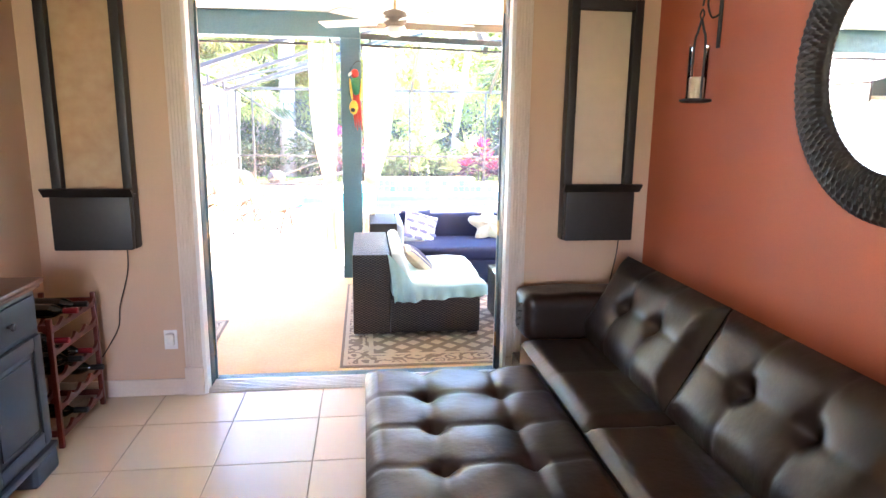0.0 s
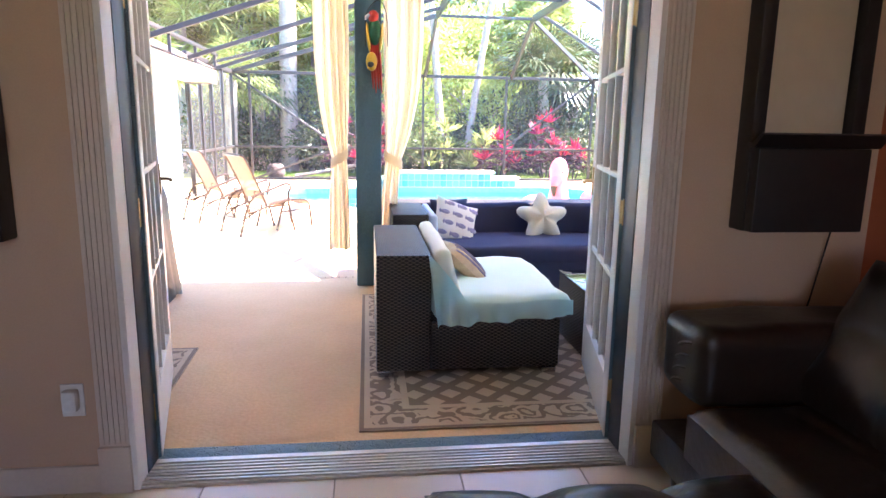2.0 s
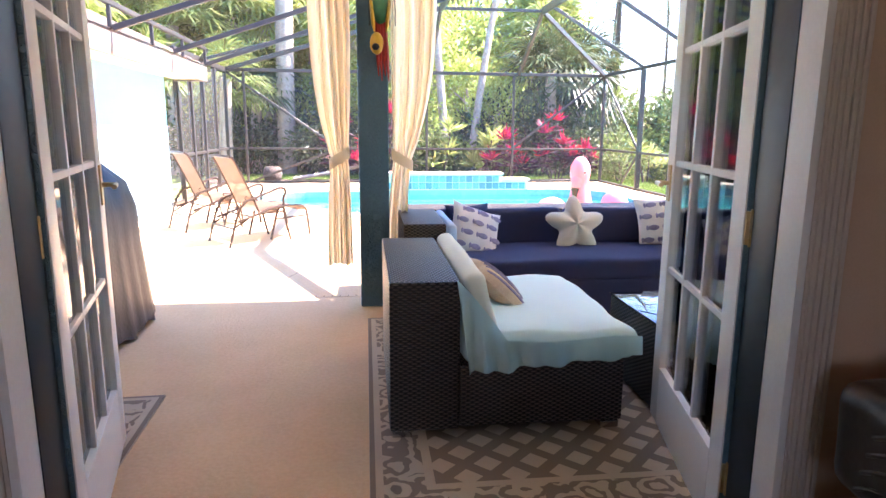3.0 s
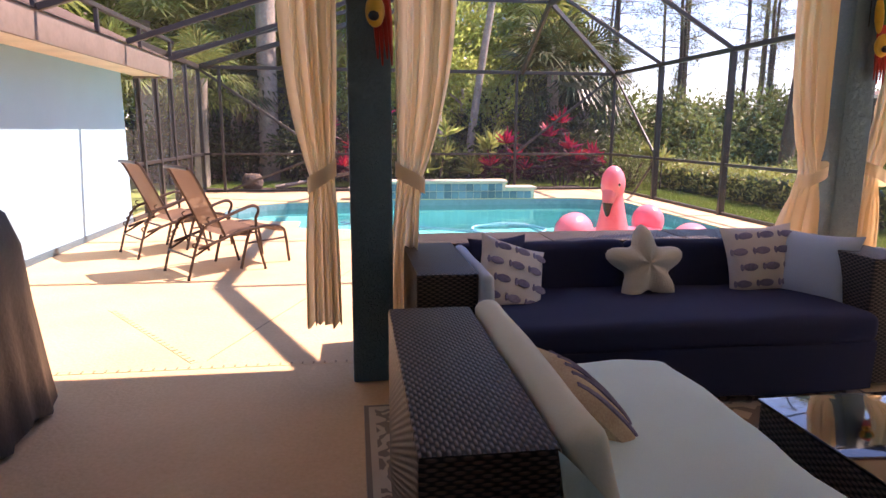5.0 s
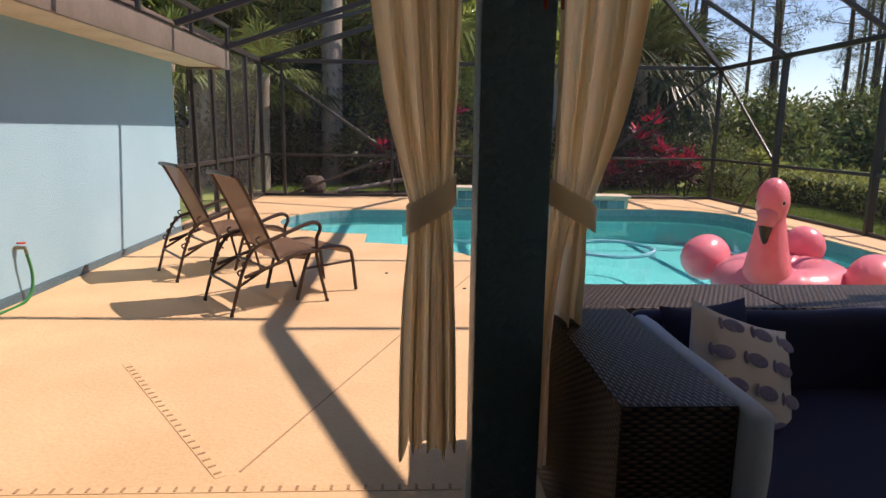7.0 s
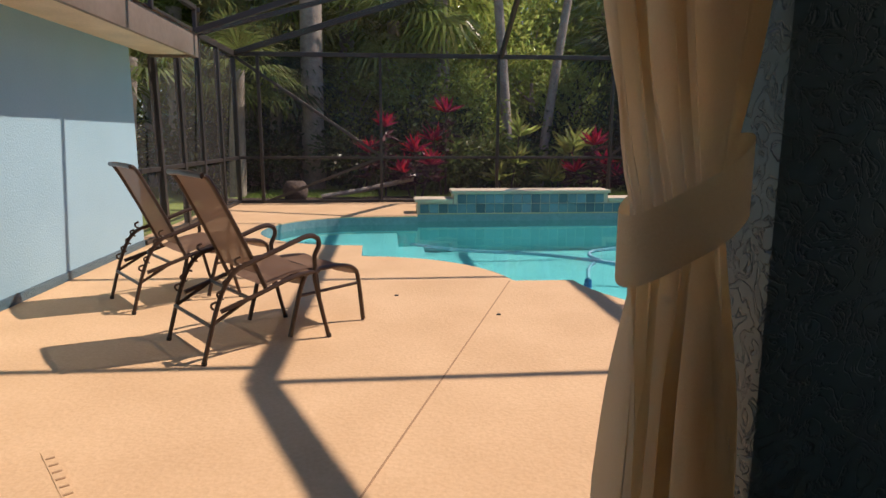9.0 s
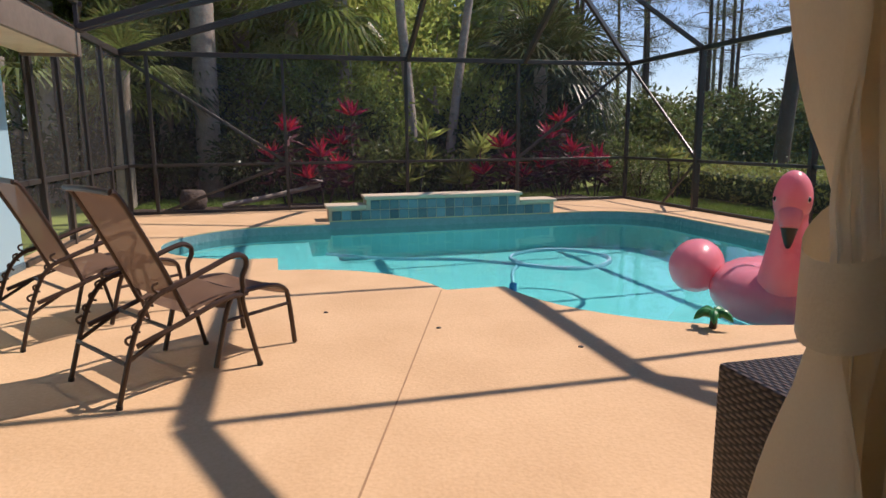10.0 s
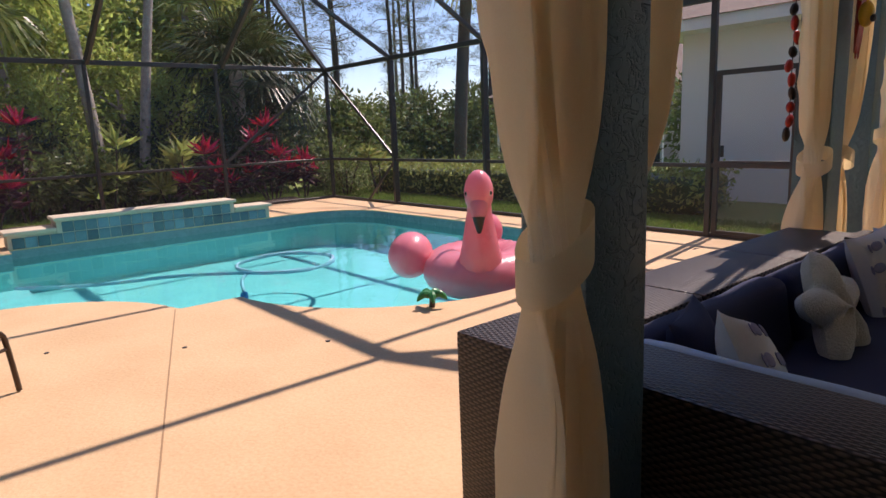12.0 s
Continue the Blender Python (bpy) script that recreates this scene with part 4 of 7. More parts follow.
for k, y0 in enumerate((0.0, 1.045)):
    ln = 1.04
    bm = quilt(30, 50, 0.64, ln, 0.19, [], 0.05, 0.03, 0.045, [("x", 0.30, 0.006), ("y", ln * 0.5, 0.004)], 0.07)
    bm.transform(Matrix.Translation((0.0, y0, 0.237)))
    part("seat", bm, M["leather"], futon)
    bm = quilt(44, 70, 0.51, 1.03, 0.17, [(0.27, 0.35), (0.27, 0.68)], 0.045, 0.05, 0.06,
               [("y", 0.35, 0.006), ("y", 0.68, 0.006), ("x", 0.27, 0.006)], 0.12)
    # lean it against the wall: local x up the back, local z towards the seat
    lean = Matrix(((0.50, 0, -0.866, 0.46), (0, 1, 0, y0 + 0.06), (0.866, 0, 0.50, 0.37), (0, 0, 0, 1)))
    bm.transform(lean)
    bmesh.ops.recalc_face_normals(bm, faces=bm.faces[:])
    part("backrest", bm, M["leather"], futon)
arm = soft_box(0.01, 2.05, 0.40, 0.78, 2.34, 0.665, 0.055, 8, 0.014, 5.0, 4)
part("arm_bolster", arm, M["leather"], futon)
pleats = bmesh.new()
for k in range(4):
    tube(pleats, curve_pts([(0.016, 2.11 + 0.01 * k, 0.61 - 0.045 * k), (0.004, 2.15 + 0.012 * k, 0.60 - 0.045 * k), (0.014, 2.20 + 0.01 * k, 0.575 - 0.045 * k)], 4), 0.006, 6)
part("pleats", pleats, M["leather"], futon, "gathered leather end")
for x in (0.08, 0.74):
    for y in (0.1, 2.25):
        part("leg", tube(bmesh.new(), [(x, y, 0), (x, y, 0.10)], [0.018, 0.025], 10), M["black_wood"], futon)

# round mirror with a woven black rim
mirror = thing("round_mirror", (XR, 1.42, 1.81), "large round mirror in a woven black frame on the orange wall", "mirror")
turn = Matrix.Rotation(radians(-90), 4, "Y")
rim = bmesh.new()
seg, cross = 600, 28
rings = []
for k in range(seg):
    a = 2 * math.pi * k / seg
    ring = []
    for c in range(cross):
        q = 2 * math.pi * c / cross
        rr = 0.455 + 0.085 * math.cos(q)
        hh = 0.012 + 0.032 * max(-0.3, math.sin(q))
        rid = 0.0055 * math.cos(2 * math.pi * (k / 6.0 + (c // 2) * 0.5)) * max(0, math.sin(q)) ** 0.7
        ring.append(rim.verts.new((rr * math.cos(a), rr * math.sin(a), hh + rid)))
    rings.append(ring)
for k in range(seg):
    for c in range(cross):
        a, b = rings[k], rings[(k + 1) % seg]
        rim.faces.new((a[c], b[c], b[(c + 1) % cross], a[(c + 1) % cross]))
rim.transform(turn)
bmesh.ops.recalc_face_normals(rim, faces=rim.faces[:])
part("rim", rim, M["black_wood"], mirror, "black woven strips")
silver = bpy.data.materials.new("mirror_silver")
silver.use_nodes = True
silver.node_tree.nodes["Principled BSDF"].inputs["Metallic"].default_value = 1.0
silver.node_tree.nodes["Principled BSDF"].inputs["Roughness"].default_value = 0.01
silver.node_tree.nodes["Principled BSDF"].inputs["Base Color"].default_value = (0.92, 0.93, 0.93, 1)
mg = lathe(bmesh.new(), [(0.385, 0.0), (0.385, 0.012)], 64)
mg.transform(turn)
part("mirror_glass", mg, silver, mirror, "silvered glass", False)

# wall candle lantern
sc = thing("candle_sconce", (XR, 2.575, 1.705), "black iron wall lantern with a cream candle in a glass cylinder", "candle sconce")
br = bmesh.new()
box(br, -0.012, -0.012, 0.26, -0.001, 0.012, 0.80, 0.003)
tube(br, curve_pts([(-0.005, 0, 0.42), (-0.05, 0, 0.40), (-0.075, 0, 0.46), (-0.06, 0, 0.52), (-0.02, 0, 0.50)], 6), 0.005, 8)
tube(br, curve_pts([(-0.06, 0, 0.52), (-0.09, 0, 0.50), (-0.10, 0, 0.45)], 5), 0.005, 8)
part("bracket", br, M["iron"], sc)
cg = bmesh.new()
lathe(cg, [(0.055, 0.0), (0.075, 0.006), (0.075, 0.016), (0.05, 0.02)], 28, (-0.10, 0, 0))
for s in (-1, 1):
    tube(cg, curve_pts([(-0.10, s * 0.05, 0.015), (-0.10, s * 0.052, 0.27), (-0.10, s * 0.025, 0.34), (-0.10, 0.0, 0.39)], 6), 0.006, 8)
tube(cg, curve_pts([(-0.10, 0, 0.385), (-0.10, 0.018, 0.41), (-0.10, 0, 0.435), (-0.10, -0.018, 0.41), (-0.10, 0, 0.385)], 5), 0.004, 6)
part("cage", cg, M["iron"], sc)
part("candle", lathe(bmesh.new(), [(0.034, 0.021), (0.036, 0.03), (0.036, 0.115), (0.030, 0.122), (0.01, 0.118)], 24, (-0.10, 0, 0)), M["wax"], sc, "cream pillar candle")
cyl = bmesh.new()
bmesh.ops.create_cone(cyl, cap_ends=False, segments=28, radius1=0.046, radius2=0.046, depth=0.25, matrix=Matrix.Translation((-0.10, 0, 0.147)))
gl = part("glass_cylinder", cyl, M["glass"], sc, "clear glass")
gl.visible_shadow = False

# painted cabinet
cab = thing("sideboard", (XL + 0.005, 2.48, 0.0), "dark navy painted sideboard with a brown wooden top", "sideboard")
FX = 0.335
part("body", bx(0.0, -1.55, 0.13, FX, -0.03, 0.862, 0.004), M["navy_paint"], cab)
top = bmesh.new()
box(top, 0.0, -1.58, 0.882, FX + 0.035, -0.0, 0.905, 0.008, 3)
box(top, 0.0, -1.57, 0.863, FX + 0.022, -0.012, 0.881, 0.006, 2)
part("tabletop", top, M["walnut"], cab, "brown wooden top with a moulded edge")
for k in range(3):
    y1 = -0.06 - 0.50 * k
    y0 = y1 - 0.46
    dr = part("drawer", bx(FX + 0.001, y0, 0.69, FX + 0.016, y1, 0.84, 0.005), M["navy_paint"], cab)
    ym = (y0 + y1) / 2
    part("knob", lathe(bmesh.new(), [(0.006, 0), (0.008, 0.012), (0.017, 0.02), (0.015, 0.03), (0.004, 0.033)], 16), M["iron"], dr, "dark round knob").matrix_local = pose(FX + 0.017, ym, 0.765, 0, 90, 0)
    do = part("door", bx(FX + 0.001, y0, 0.165, FX + 0.014, y1, 0.665, 0.004), M["navy_paint"], cab)
    fr = bmesh.new()
    for a in ((y0, 0.165, y0 + 0.06, 0.665), (y1 - 0.06, 0.165, y1, 0.665), (y0 + 0.06, 0.165, y1 - 0.06, 0.225), (y0 + 0.06, 0.605, y1 - 0.06, 0.665)):
        box(fr, FX + 0.0142, a[0], a[1], FX + 0.024, a[2], a[3], 0.004)
    part("door_frame", fr, M["navy_paint"], do)
    part("panel", bx(FX + 0.0142, y0 + 0.085, 0.25, FX + 0.022, y1 - 0.085, 0.58, 0.007), M["navy_paint"], do)
    part("knob", lathe(bmesh.new(), [(0.006, 0), (0.008, 0.012), (0.017, 0.02), (0.015, 0.03), (0.004, 0.033)], 16), M["iron"], do, "dark round knob").matrix_local = pose(FX + 0.025, y0 + 0.03, 0.43, 0, 90, 0)
skirt = bmesh.new()
box(skirt, 0.0, -1.57, 0.105, FX + 0.024, -0.01, 0.135, 0.008, 2)
for y0, y1 in ((-0.22, -0.012), (-1.57, -1.36)):
    box(skirt, 0.03, y0, 0.0, FX + 0.02, y1, 0.104, 0.02, 3)
part("bracket_foot", skirt, M["navy_paint"], cab, "shaped plinth feet")

# wine rack with bottles
rack = thing("wine_rack", (XL + 0.01, 2.63, 0.0), "dark red wooden wine rack with bottles", "wine rack")
for x in (0.02, 0.285):
    for y in (0.0, 0.50):
        part("post", bx(x - 0.012, y, 0.0, x + 0.012, y + 0.022, 0.66, 0.003), M["mahogany"], rack)


def scallop_rail(y0, y1, z, n=4):
    bm = bmesh.new()
    outer, up = [], []
    m = n * 8
    for k in range(m + 1):
        y = y0 + (y1 - y0) * k / m
        ph = (k % 8) / 8
        outer.append((y, z + 0.05 - 0.028 * max(0, math.sin(math.pi * ph)) ** 0.7))
        up.append((y, z))
    for x in (-0.008, 0.008):
        for i in range(m):
            a, b = outer[i], outer[i + 1]
            bm.faces.new([bm.verts.new((x, *p)) for p in (up[i], up[i + 1], b, a)])
    for i in range(m):
        a, b = outer[i], outer[i + 1]
        bm.faces.new([bm.verts.new(p) for p in ((-0.008, *a), (0.008, *a), (0.008, *b), (-0.008, *b))])
    bmesh.ops.remove_doubles(bm, verts=bm.verts[:], dist=0.0001)
    bmesh.ops.recalc_face_normals(bm, faces=bm.faces[:])
    return bm


LEVELS = (0.05, 0.19, 0.33, 0.47, 0.585)
for z in LEVELS:
    for x in (0.02, 0.285):
        r = part("rail", scallop_rail(0.022, 0.50, z), M["mahogany"], rack, "", False)
        r.location = (x, 0, 0)
for y in (0.0, 0.50):
    for z in (0.06, 0.6):
        part("side_rail", bx(0.033, y + 0.003, z, 0.272, y + 0.019, z + 0.03, 0.002), M["mahogany"], rack)
bottle_glass = surf("dark_bottle_glass", (0.008, 0.014, 0.008), None, 0.12, coat=0.5)
foil = surf("red_foil", (0.30, 0.02, 0.03), None, 0.3, metal=0.4)


def bottle(y, z, cap):
    b = thing("wine_bottle", (XL + 0.03, 2.63 + y, z), "dark glass wine bottle lying in the red rack", "wine bottle", "bottles in the wine rack")
    prof = [(0.02, 0.0), (0.037, 0.004), (0.037, 0.19), (0.030, 0.215), (0.014, 0.24), (0.014, 0.30)]
    bm = lathe(bmesh.new(), prof, 20)
    bm.transform(Matrix.Rotation(radians(90), 4, "Y"))
    part("body", bm, bottle_glass, b)
    bm = lathe(bmesh.new(), [(0.0145, 0.25), (0.0155, 0.252), (0.0155, 0.315), (0.012, 0.318)], 16)
    bm.transform(Matrix.Rotation(radians(90), 4, "Y"))
    part("foil", bm, cap, b, "foil neck")


SLOT = 0.478 / 4
for z, k, c in ((0.585, 1, foil), (0.585, 2, M["black"]), (0.47, 0, foil), (0.33, 1, M["black"]), (0.33, 2, foil), (0.19, 3, M["black"]), (0.05, 1, M["black"])):
    bottle(0.022 + SLOT * (k + 0.5), z + 0.060, c)

# ---- porch things ----
RX0, RY0, RX1, RY1 = -0.155, 3.68, 2.30, 5.95
rug = part("area_rug", bx(0, 0, 0, RX1 - RX0, RY1 - RY0, 0.010, 0.004), rug_mat(RX1 - RX0, RY1 - RY0))
tagged(rug, "beige and brown outdoor rug with lattice field and scroll border", "rug")
rug.matrix_world = pose(RX0, RY0, G)
rug2 = part("area_rug", bx(0, 0, 0, 1.2, 0.75, 0.010, 0.004), rug_mat(1.2, 0.75))
tagged(rug2, "beige and brown patterned outdoor rug under the covered grill", "rug")
rug2.matrix_world = pose(-2.28, 4.02, G, 0, 0, 2)

# wicker lounge seat with an aqua cover
lounge = thing("wicker_armchair", (-0.07, 4.26, G + 0.0102), "espresso wicker lounge seat with a pale aqua cover", "armchair")
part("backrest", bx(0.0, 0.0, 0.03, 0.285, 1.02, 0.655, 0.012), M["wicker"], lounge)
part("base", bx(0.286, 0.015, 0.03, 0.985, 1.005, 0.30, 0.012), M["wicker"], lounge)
for x in (0.05, 0.93):
    for y in (0.05, 0.95):
        part("foot", bx(x - 0.04, y - 0.04, 0.0, x + 0.04, y + 0.04, 0.029, 0.003), M["chrome"], lounge, "flat metal foot")
part("seat_cushion", soft_box(0.30, -0.02, 0.303, 1.03, 1.02, 0.435, 0.05, 10, 0.016, 5.0), M["aqua"], lounge)
bc = soft_box(0.0, 0.0, 0.0, 0.095, 1.02, 0.315, 0.04, 9, 0.012, 4.0)
bc.transform(Matrix.Translation((0.365, 0.0, 0.365)) @ Matrix.Rotation(radians(-14), 4, "Y"))
part("back_cushion", bc, M["cream_cover"], lounge, "pale cover over the back cushion")
# hanging side of the cover, folded along its length
dr = bmesh.new()
nu, nv = 40, 12
gd = {}
for i in range(nu + 1):
    u = i / nu
    for j in range(nv + 1):
        s = j / nv
        x = 0.265 + 0.77 * u ** 1.1
        top_z = 0.665 - 0.255 * min(1, u / 0.30) ** 1.2 + 0.008 * math.sin(u * 9)
        low_z = 0.285 + 0.045 * u + 0.008 * math.sin(u * 21)
        z = top_z + (low_z - top_z) * s
        y = -0.026 - 0.020 * s * (1 + math.sin(u * 46 + s * 3 * (1 - u))) * (1.3 - u)
        gd[i, j] = dr.verts.new((x + 0.05 * s * (1 - u), y, z))
for i in range(nu):
    for j in range(nv):
        dr.faces.new((gd[i, j], gd[i, j + 1], gd[i + 1, j + 1], gd[i + 1, j]))
bmesh.ops.solidify(dr, geom=dr.faces[:], thickness=0.006)
part("cover", dr, M["aqua"], lounge, "draped pale aqua cloth")
sp = pillow(bmesh.new(), 0.36, 0.34, 0.12, Matrix.Translation((0.475, 4.83, 0.492 + G)) @ Matrix.Rotation(radians(90), 4, "Z") @ Matrix.Rotation(radians(-46), 4, "X"))
sp_th = tagged(part("throw_pillow", sp, M["stripe_cream"]), "cream and brown striped throw pillow on the lounge seat", "pillow")
sb = bmesh.new()
for k in range(5):
    pts = []
    for q in range(9):
        u = -0.8 + 1.6 * q / 8
        v = -0.75 + 0.37 * k
        e = max(0, (1 - abs(u) ** 2.4) * (1 - abs(v) ** 2.4))
        pts.append(Matrix.Translation((0.475, 4.83, 0.492 + G)) @ Matrix.Rotation(radians(90), 4, "Z") @ Matrix.Rotation(radians(-46), 4, "X") @ Vector((v * 0.17, -0.061 * e ** 0.5 - 0.001, u * 0.16)))
    tube(sb, pts, 0.009, 6)
part("stripes", sb, M["fish_print"], sp_th, "dark woven stripes")

# long wicker sofa with its back to the pool
SX0, SX1, SY0, SY1 = 0.085, 2.46, 5.84, 6.95
sofa = thing("wicker_sofa", (SX0, SY0, G), "long espresso wicker sofa with navy cushions facing the house", "sofa")
L, D = SX1 - SX0, SY1 - SY0
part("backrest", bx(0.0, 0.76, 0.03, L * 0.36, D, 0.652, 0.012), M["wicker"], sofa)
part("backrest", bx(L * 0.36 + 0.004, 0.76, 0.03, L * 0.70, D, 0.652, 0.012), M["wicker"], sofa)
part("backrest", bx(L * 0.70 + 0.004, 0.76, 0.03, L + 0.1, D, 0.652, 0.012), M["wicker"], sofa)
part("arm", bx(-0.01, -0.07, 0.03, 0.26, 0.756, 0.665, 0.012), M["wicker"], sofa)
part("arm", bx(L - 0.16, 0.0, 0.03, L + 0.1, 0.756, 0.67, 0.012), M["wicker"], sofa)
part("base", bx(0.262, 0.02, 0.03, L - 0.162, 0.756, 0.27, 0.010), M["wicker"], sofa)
part("seat_cushion", soft_box(0.265, -0.10, 0.272, L - 0.165, 0.66, 0.42, 0.05, 12, 0.012, 3.0), M["navy"], sofa, "navy canvas seat cushion")
part("skirt", soft_box(0.268, -0.09, 0.04, L - 0.168, 0.015, 0.29, 0.012, 10, 0.012, 5.0, 2), M["navy"], sofa, "navy cover hanging to the floor")
for k in range(2):
    a = 0.27 + k * (L - 0.44) / 2
    bcu = soft_box(0, 0, 0, (L - 0.44) / 2 - 0.004, 0.14, 0.295, 0.05, 9, 0.014, 4.0)
    bcu.transform(Matrix.Translation((a, 0.575, 0.385)) @ Matrix.Rotation(radians(-9), 4, "X"))
    part("back_cushion", bcu, M["navy"], sofa, "navy canvas back cushion")
for x in (0.06, L):
    for y in (0.08, D - 0.08):
        part("foot", bx(x - 0.04, y - 0.04, 0.0, x + 0.04, y + 0.04, 0.029, 0.003), M["chrome"], sofa, "flat metal foot")


def fish_pillow(at, rz, tilt, roll, label, s=0.40):
    m = Matrix.Translation(at) @ Matrix.Rotation(radians(rz), 4, "Z") @ Matrix.Rotation(radians(tilt), 4, "X") @ Matrix.Rotation(radians(roll), 4, "Y")
    p = tagged(part("throw_pillow", pillow(bmesh.new(), s, s, 0.15, m), M["pillow_white"]), label, "pillow", "pillows on the wicker sofa")
    for i in range(3):
        for j in range(4):
            u, v = -0.58 + 0.58 * i + (0.14 if j % 2 else -0.06), -0.66 + 0.44 * j
            e = max(0, (1 - abs(u) ** 2.4) * (1 - abs(v) ** 2.4))
            c = m @ Vector((u * s / 2, -0.075 * e ** 0.5 - 0.002, v * s / 2))
            f = bmesh.new()
            rot = m.to_3x3().to_4x4() @ Matrix.Rotation(radians(-14 * v), 4, "X") @ Matrix.Rotation(radians(14 * u), 4, "Z")
            ball(f, c, (0.040, 0.0035, 0.021), 12, rot)
            t = rot @ Vector((-0.045, 0, 0))
            ball(f, c + t, (0.010, 0.003, 0.020), 8, rot)
            part("fish", f, M["fish_print"], p)
    return p


fish_pillow((0.61, 6.26, 0.475), 24, -26, 22, "white pillow printed with purple-grey fish at the sofa's arm")
fish_pillow((2.06, 6.36, 0.515), -10, -20, -5, "white pillow printed with purple-grey fish by the blue pillow")
pb = pillow(bmesh.new(), 0.46, 0.40, 0.16, Matrix.Translation((2.26, 6.22, 0.50)) @ Matrix.Rotation(radians(-62), 4, "Z") @ Matrix.Rotation(radians(-18), 4, "X"))
tagged(part("throw_pillow", pb, M["pillow_blue"]), "pale blue pillow leaning on the sofa arm", "pillow", "pillows on the wicker sofa")
pad = soft_box(0.350, 5.73, 0.10, 0.405, 6.50, 0.612, 0.022, 8, 0.012, 5.0)
tagged(part("arm_pad", pad, M["pillow_blue"]), "thin pale blue pad along the wicker arm", "cushion", "pillows on the wicker sofa")
pn = pillow(bmesh.new(), 0.36, 0.34, 0.13, Matrix.Translation((0.60, 6.43, 0.495)) @ Matrix.Rotation(radians(18), 4, "Z") @ Matrix.Rotation(radians(-20), 4, "X"))
tagged(part("throw_pillow", pn, M["navy"]), "navy pillow in the corner behind the fish pillow", "pillow", "pillows on the wicker sofa")

# starfish cushion
star = bmesh.new()
nA, nR = 60, 8
sm = Matrix.Translation((1.37, 6.33, 0.505)) @ Matrix.Rotation(radians(-22), 4, "X")
rows = {}
for side in (-1, 1):
    for a in range(nA):
        th = 2 * math.pi * a / nA
        lobe = 0.5 + 0.5 * math.cos(5 * (th - math.pi / 2))
        R = 0.132 + 0.098 * lobe ** 1.1
        for r in range(nR + 1):
            q = r / nR
            d = 0.075 * max(0, 1 - q ** 2.2) ** 0.5 * (0.75 + 0.25 * lobe)
            if r == nR and side == 1:
                rows[side, a, r] = rows[-1, a, r]
            else:
                rows[side, a, r] = star.verts.new(sm @ Vector((R * q * math.cos(th), side * d + 0.004 * noise.noise((a * 0.6, r, side)), R * q * math.sin(th))))
    for a in range(nA):
        b = (a + 1) % nA
        for r in range(nR):
            f = (rows[side, a, r], rows[side, a, r + 1], rows[side, b, r + 1], rows[side, b, r])
            star.faces.new(f if side < 0 else f[::-1])
bmesh.ops.remove_doubles(star, verts=star.verts[:], dist=0.0005)
bmesh.ops.recalc_face_normals(star, faces=star.faces[:])
star_ob = tagged(part("starfish_cushion", star, M["plush"]), "cream plush starfish cushion on the navy sofa", "cushion")

# coffee table
ct = thing("coffee_table", (1.10, 4.38, G + 0.0102), "espresso wicker coffee table with a dark glass top", "coffee table")
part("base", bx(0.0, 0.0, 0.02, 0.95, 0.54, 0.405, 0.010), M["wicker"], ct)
dark_glass = surf("dark_table_glass", (0.01, 0.011, 0.012), None, 0.03, coat=1.0, bump=0)
part("tabletop", bx(-0.005, -0.005, 0.406, 0.955, 0.545, 0.416, 0.002), dark_glass, ct, "dark reflective glass")

# covered grill
gm = bmesh.new()
prof = [(-0.02, 0.46), (0.12, 0.445), (0.45, 0.415), (0.72, 0.40), (0.86, 0.36), (0.97, 0.24), (1.01, 0.05)]
NG = 56
rings = []
for z, r in prof:
    ring = []
    for k in range(NG):
        a = 2 * math.pi * k / NG
        c, s_ = math.cos(a), math.sin(a)
        q = (abs(c) ** 5 + abs(s_) ** 5) ** (-1 / 5)
        fold = 1 + 0.035 * math.sin(k * 1.9) * max(0, 1 - z) ** 1.2
        ring.append(gm.verts.new((c * q * r * 0.86 * fold, s_ * q * r * 1.0 * fold, max(0.012, z + 0.05 + 0.02 * math.sin(k * 0.9)))))
    rings.append(ring)
for a, b in zip(rings, rings[1:]):
    for k in range(NG):
        gm.faces.new((a[k], a[(k + 1) % NG], b[(k + 1) % NG], b[k]))
gm.faces.new(rings[-1])
gm.faces.new(rings[0][::-1])
grill = tagged(part("covered_grill", gm, M["grill_cover"]), "barbecue grill under a black vinyl cover", "grill")
grill.matrix_world = pose(-1.93, 5.78, G)

# ceiling fan
fan = thing("ceiling_fan", (0.27, 4.60, 2.66), "white ceiling fan with bronze motor on the porch ceiling", "ceiling fan")
part("rod", tube(bmesh.new(), [(0, 0, 0), (0, 0, -0.25)], 0.012, 10), M["brass"], fan)
part("motor", lathe(bmesh.new(), [(0.03, -0.23), (0.085, -0.25), (0.10, -0.29), (0.085, -0.33), (0.05, -0.35)], 28), M["fascia"], fan, "bronze motor housing")
part("light_bowl", lathe(bmesh.new(), [(0.05, -0.351), (0.075, -0.365), (0.07, -0.40), (0.03, -0.425)], 24), M["white"], fan, "frosted light bowl")
for k in range(5):
    bl = bmesh.new()
    box(bl, 0.17, -0.062, -0.006, 0.62, 0.062, 0.006, 0.005)
    box(bl, 0.08, -0.02, -0.004, 0.18, 0.02, 0.004)
    b = part("blade", bl, M["white_trim"], fan)
    b.matrix_local = pose(0, 0, -0.315, 0, 0, 72 * k + 10) @ pose(0, 0, 0, 11)

# curtain rod and curtains
rod = thing("curtain_rod", (-3.1, 6.30, 2.36), "dark metal curtain rod under the porch beam", "curtain rod")
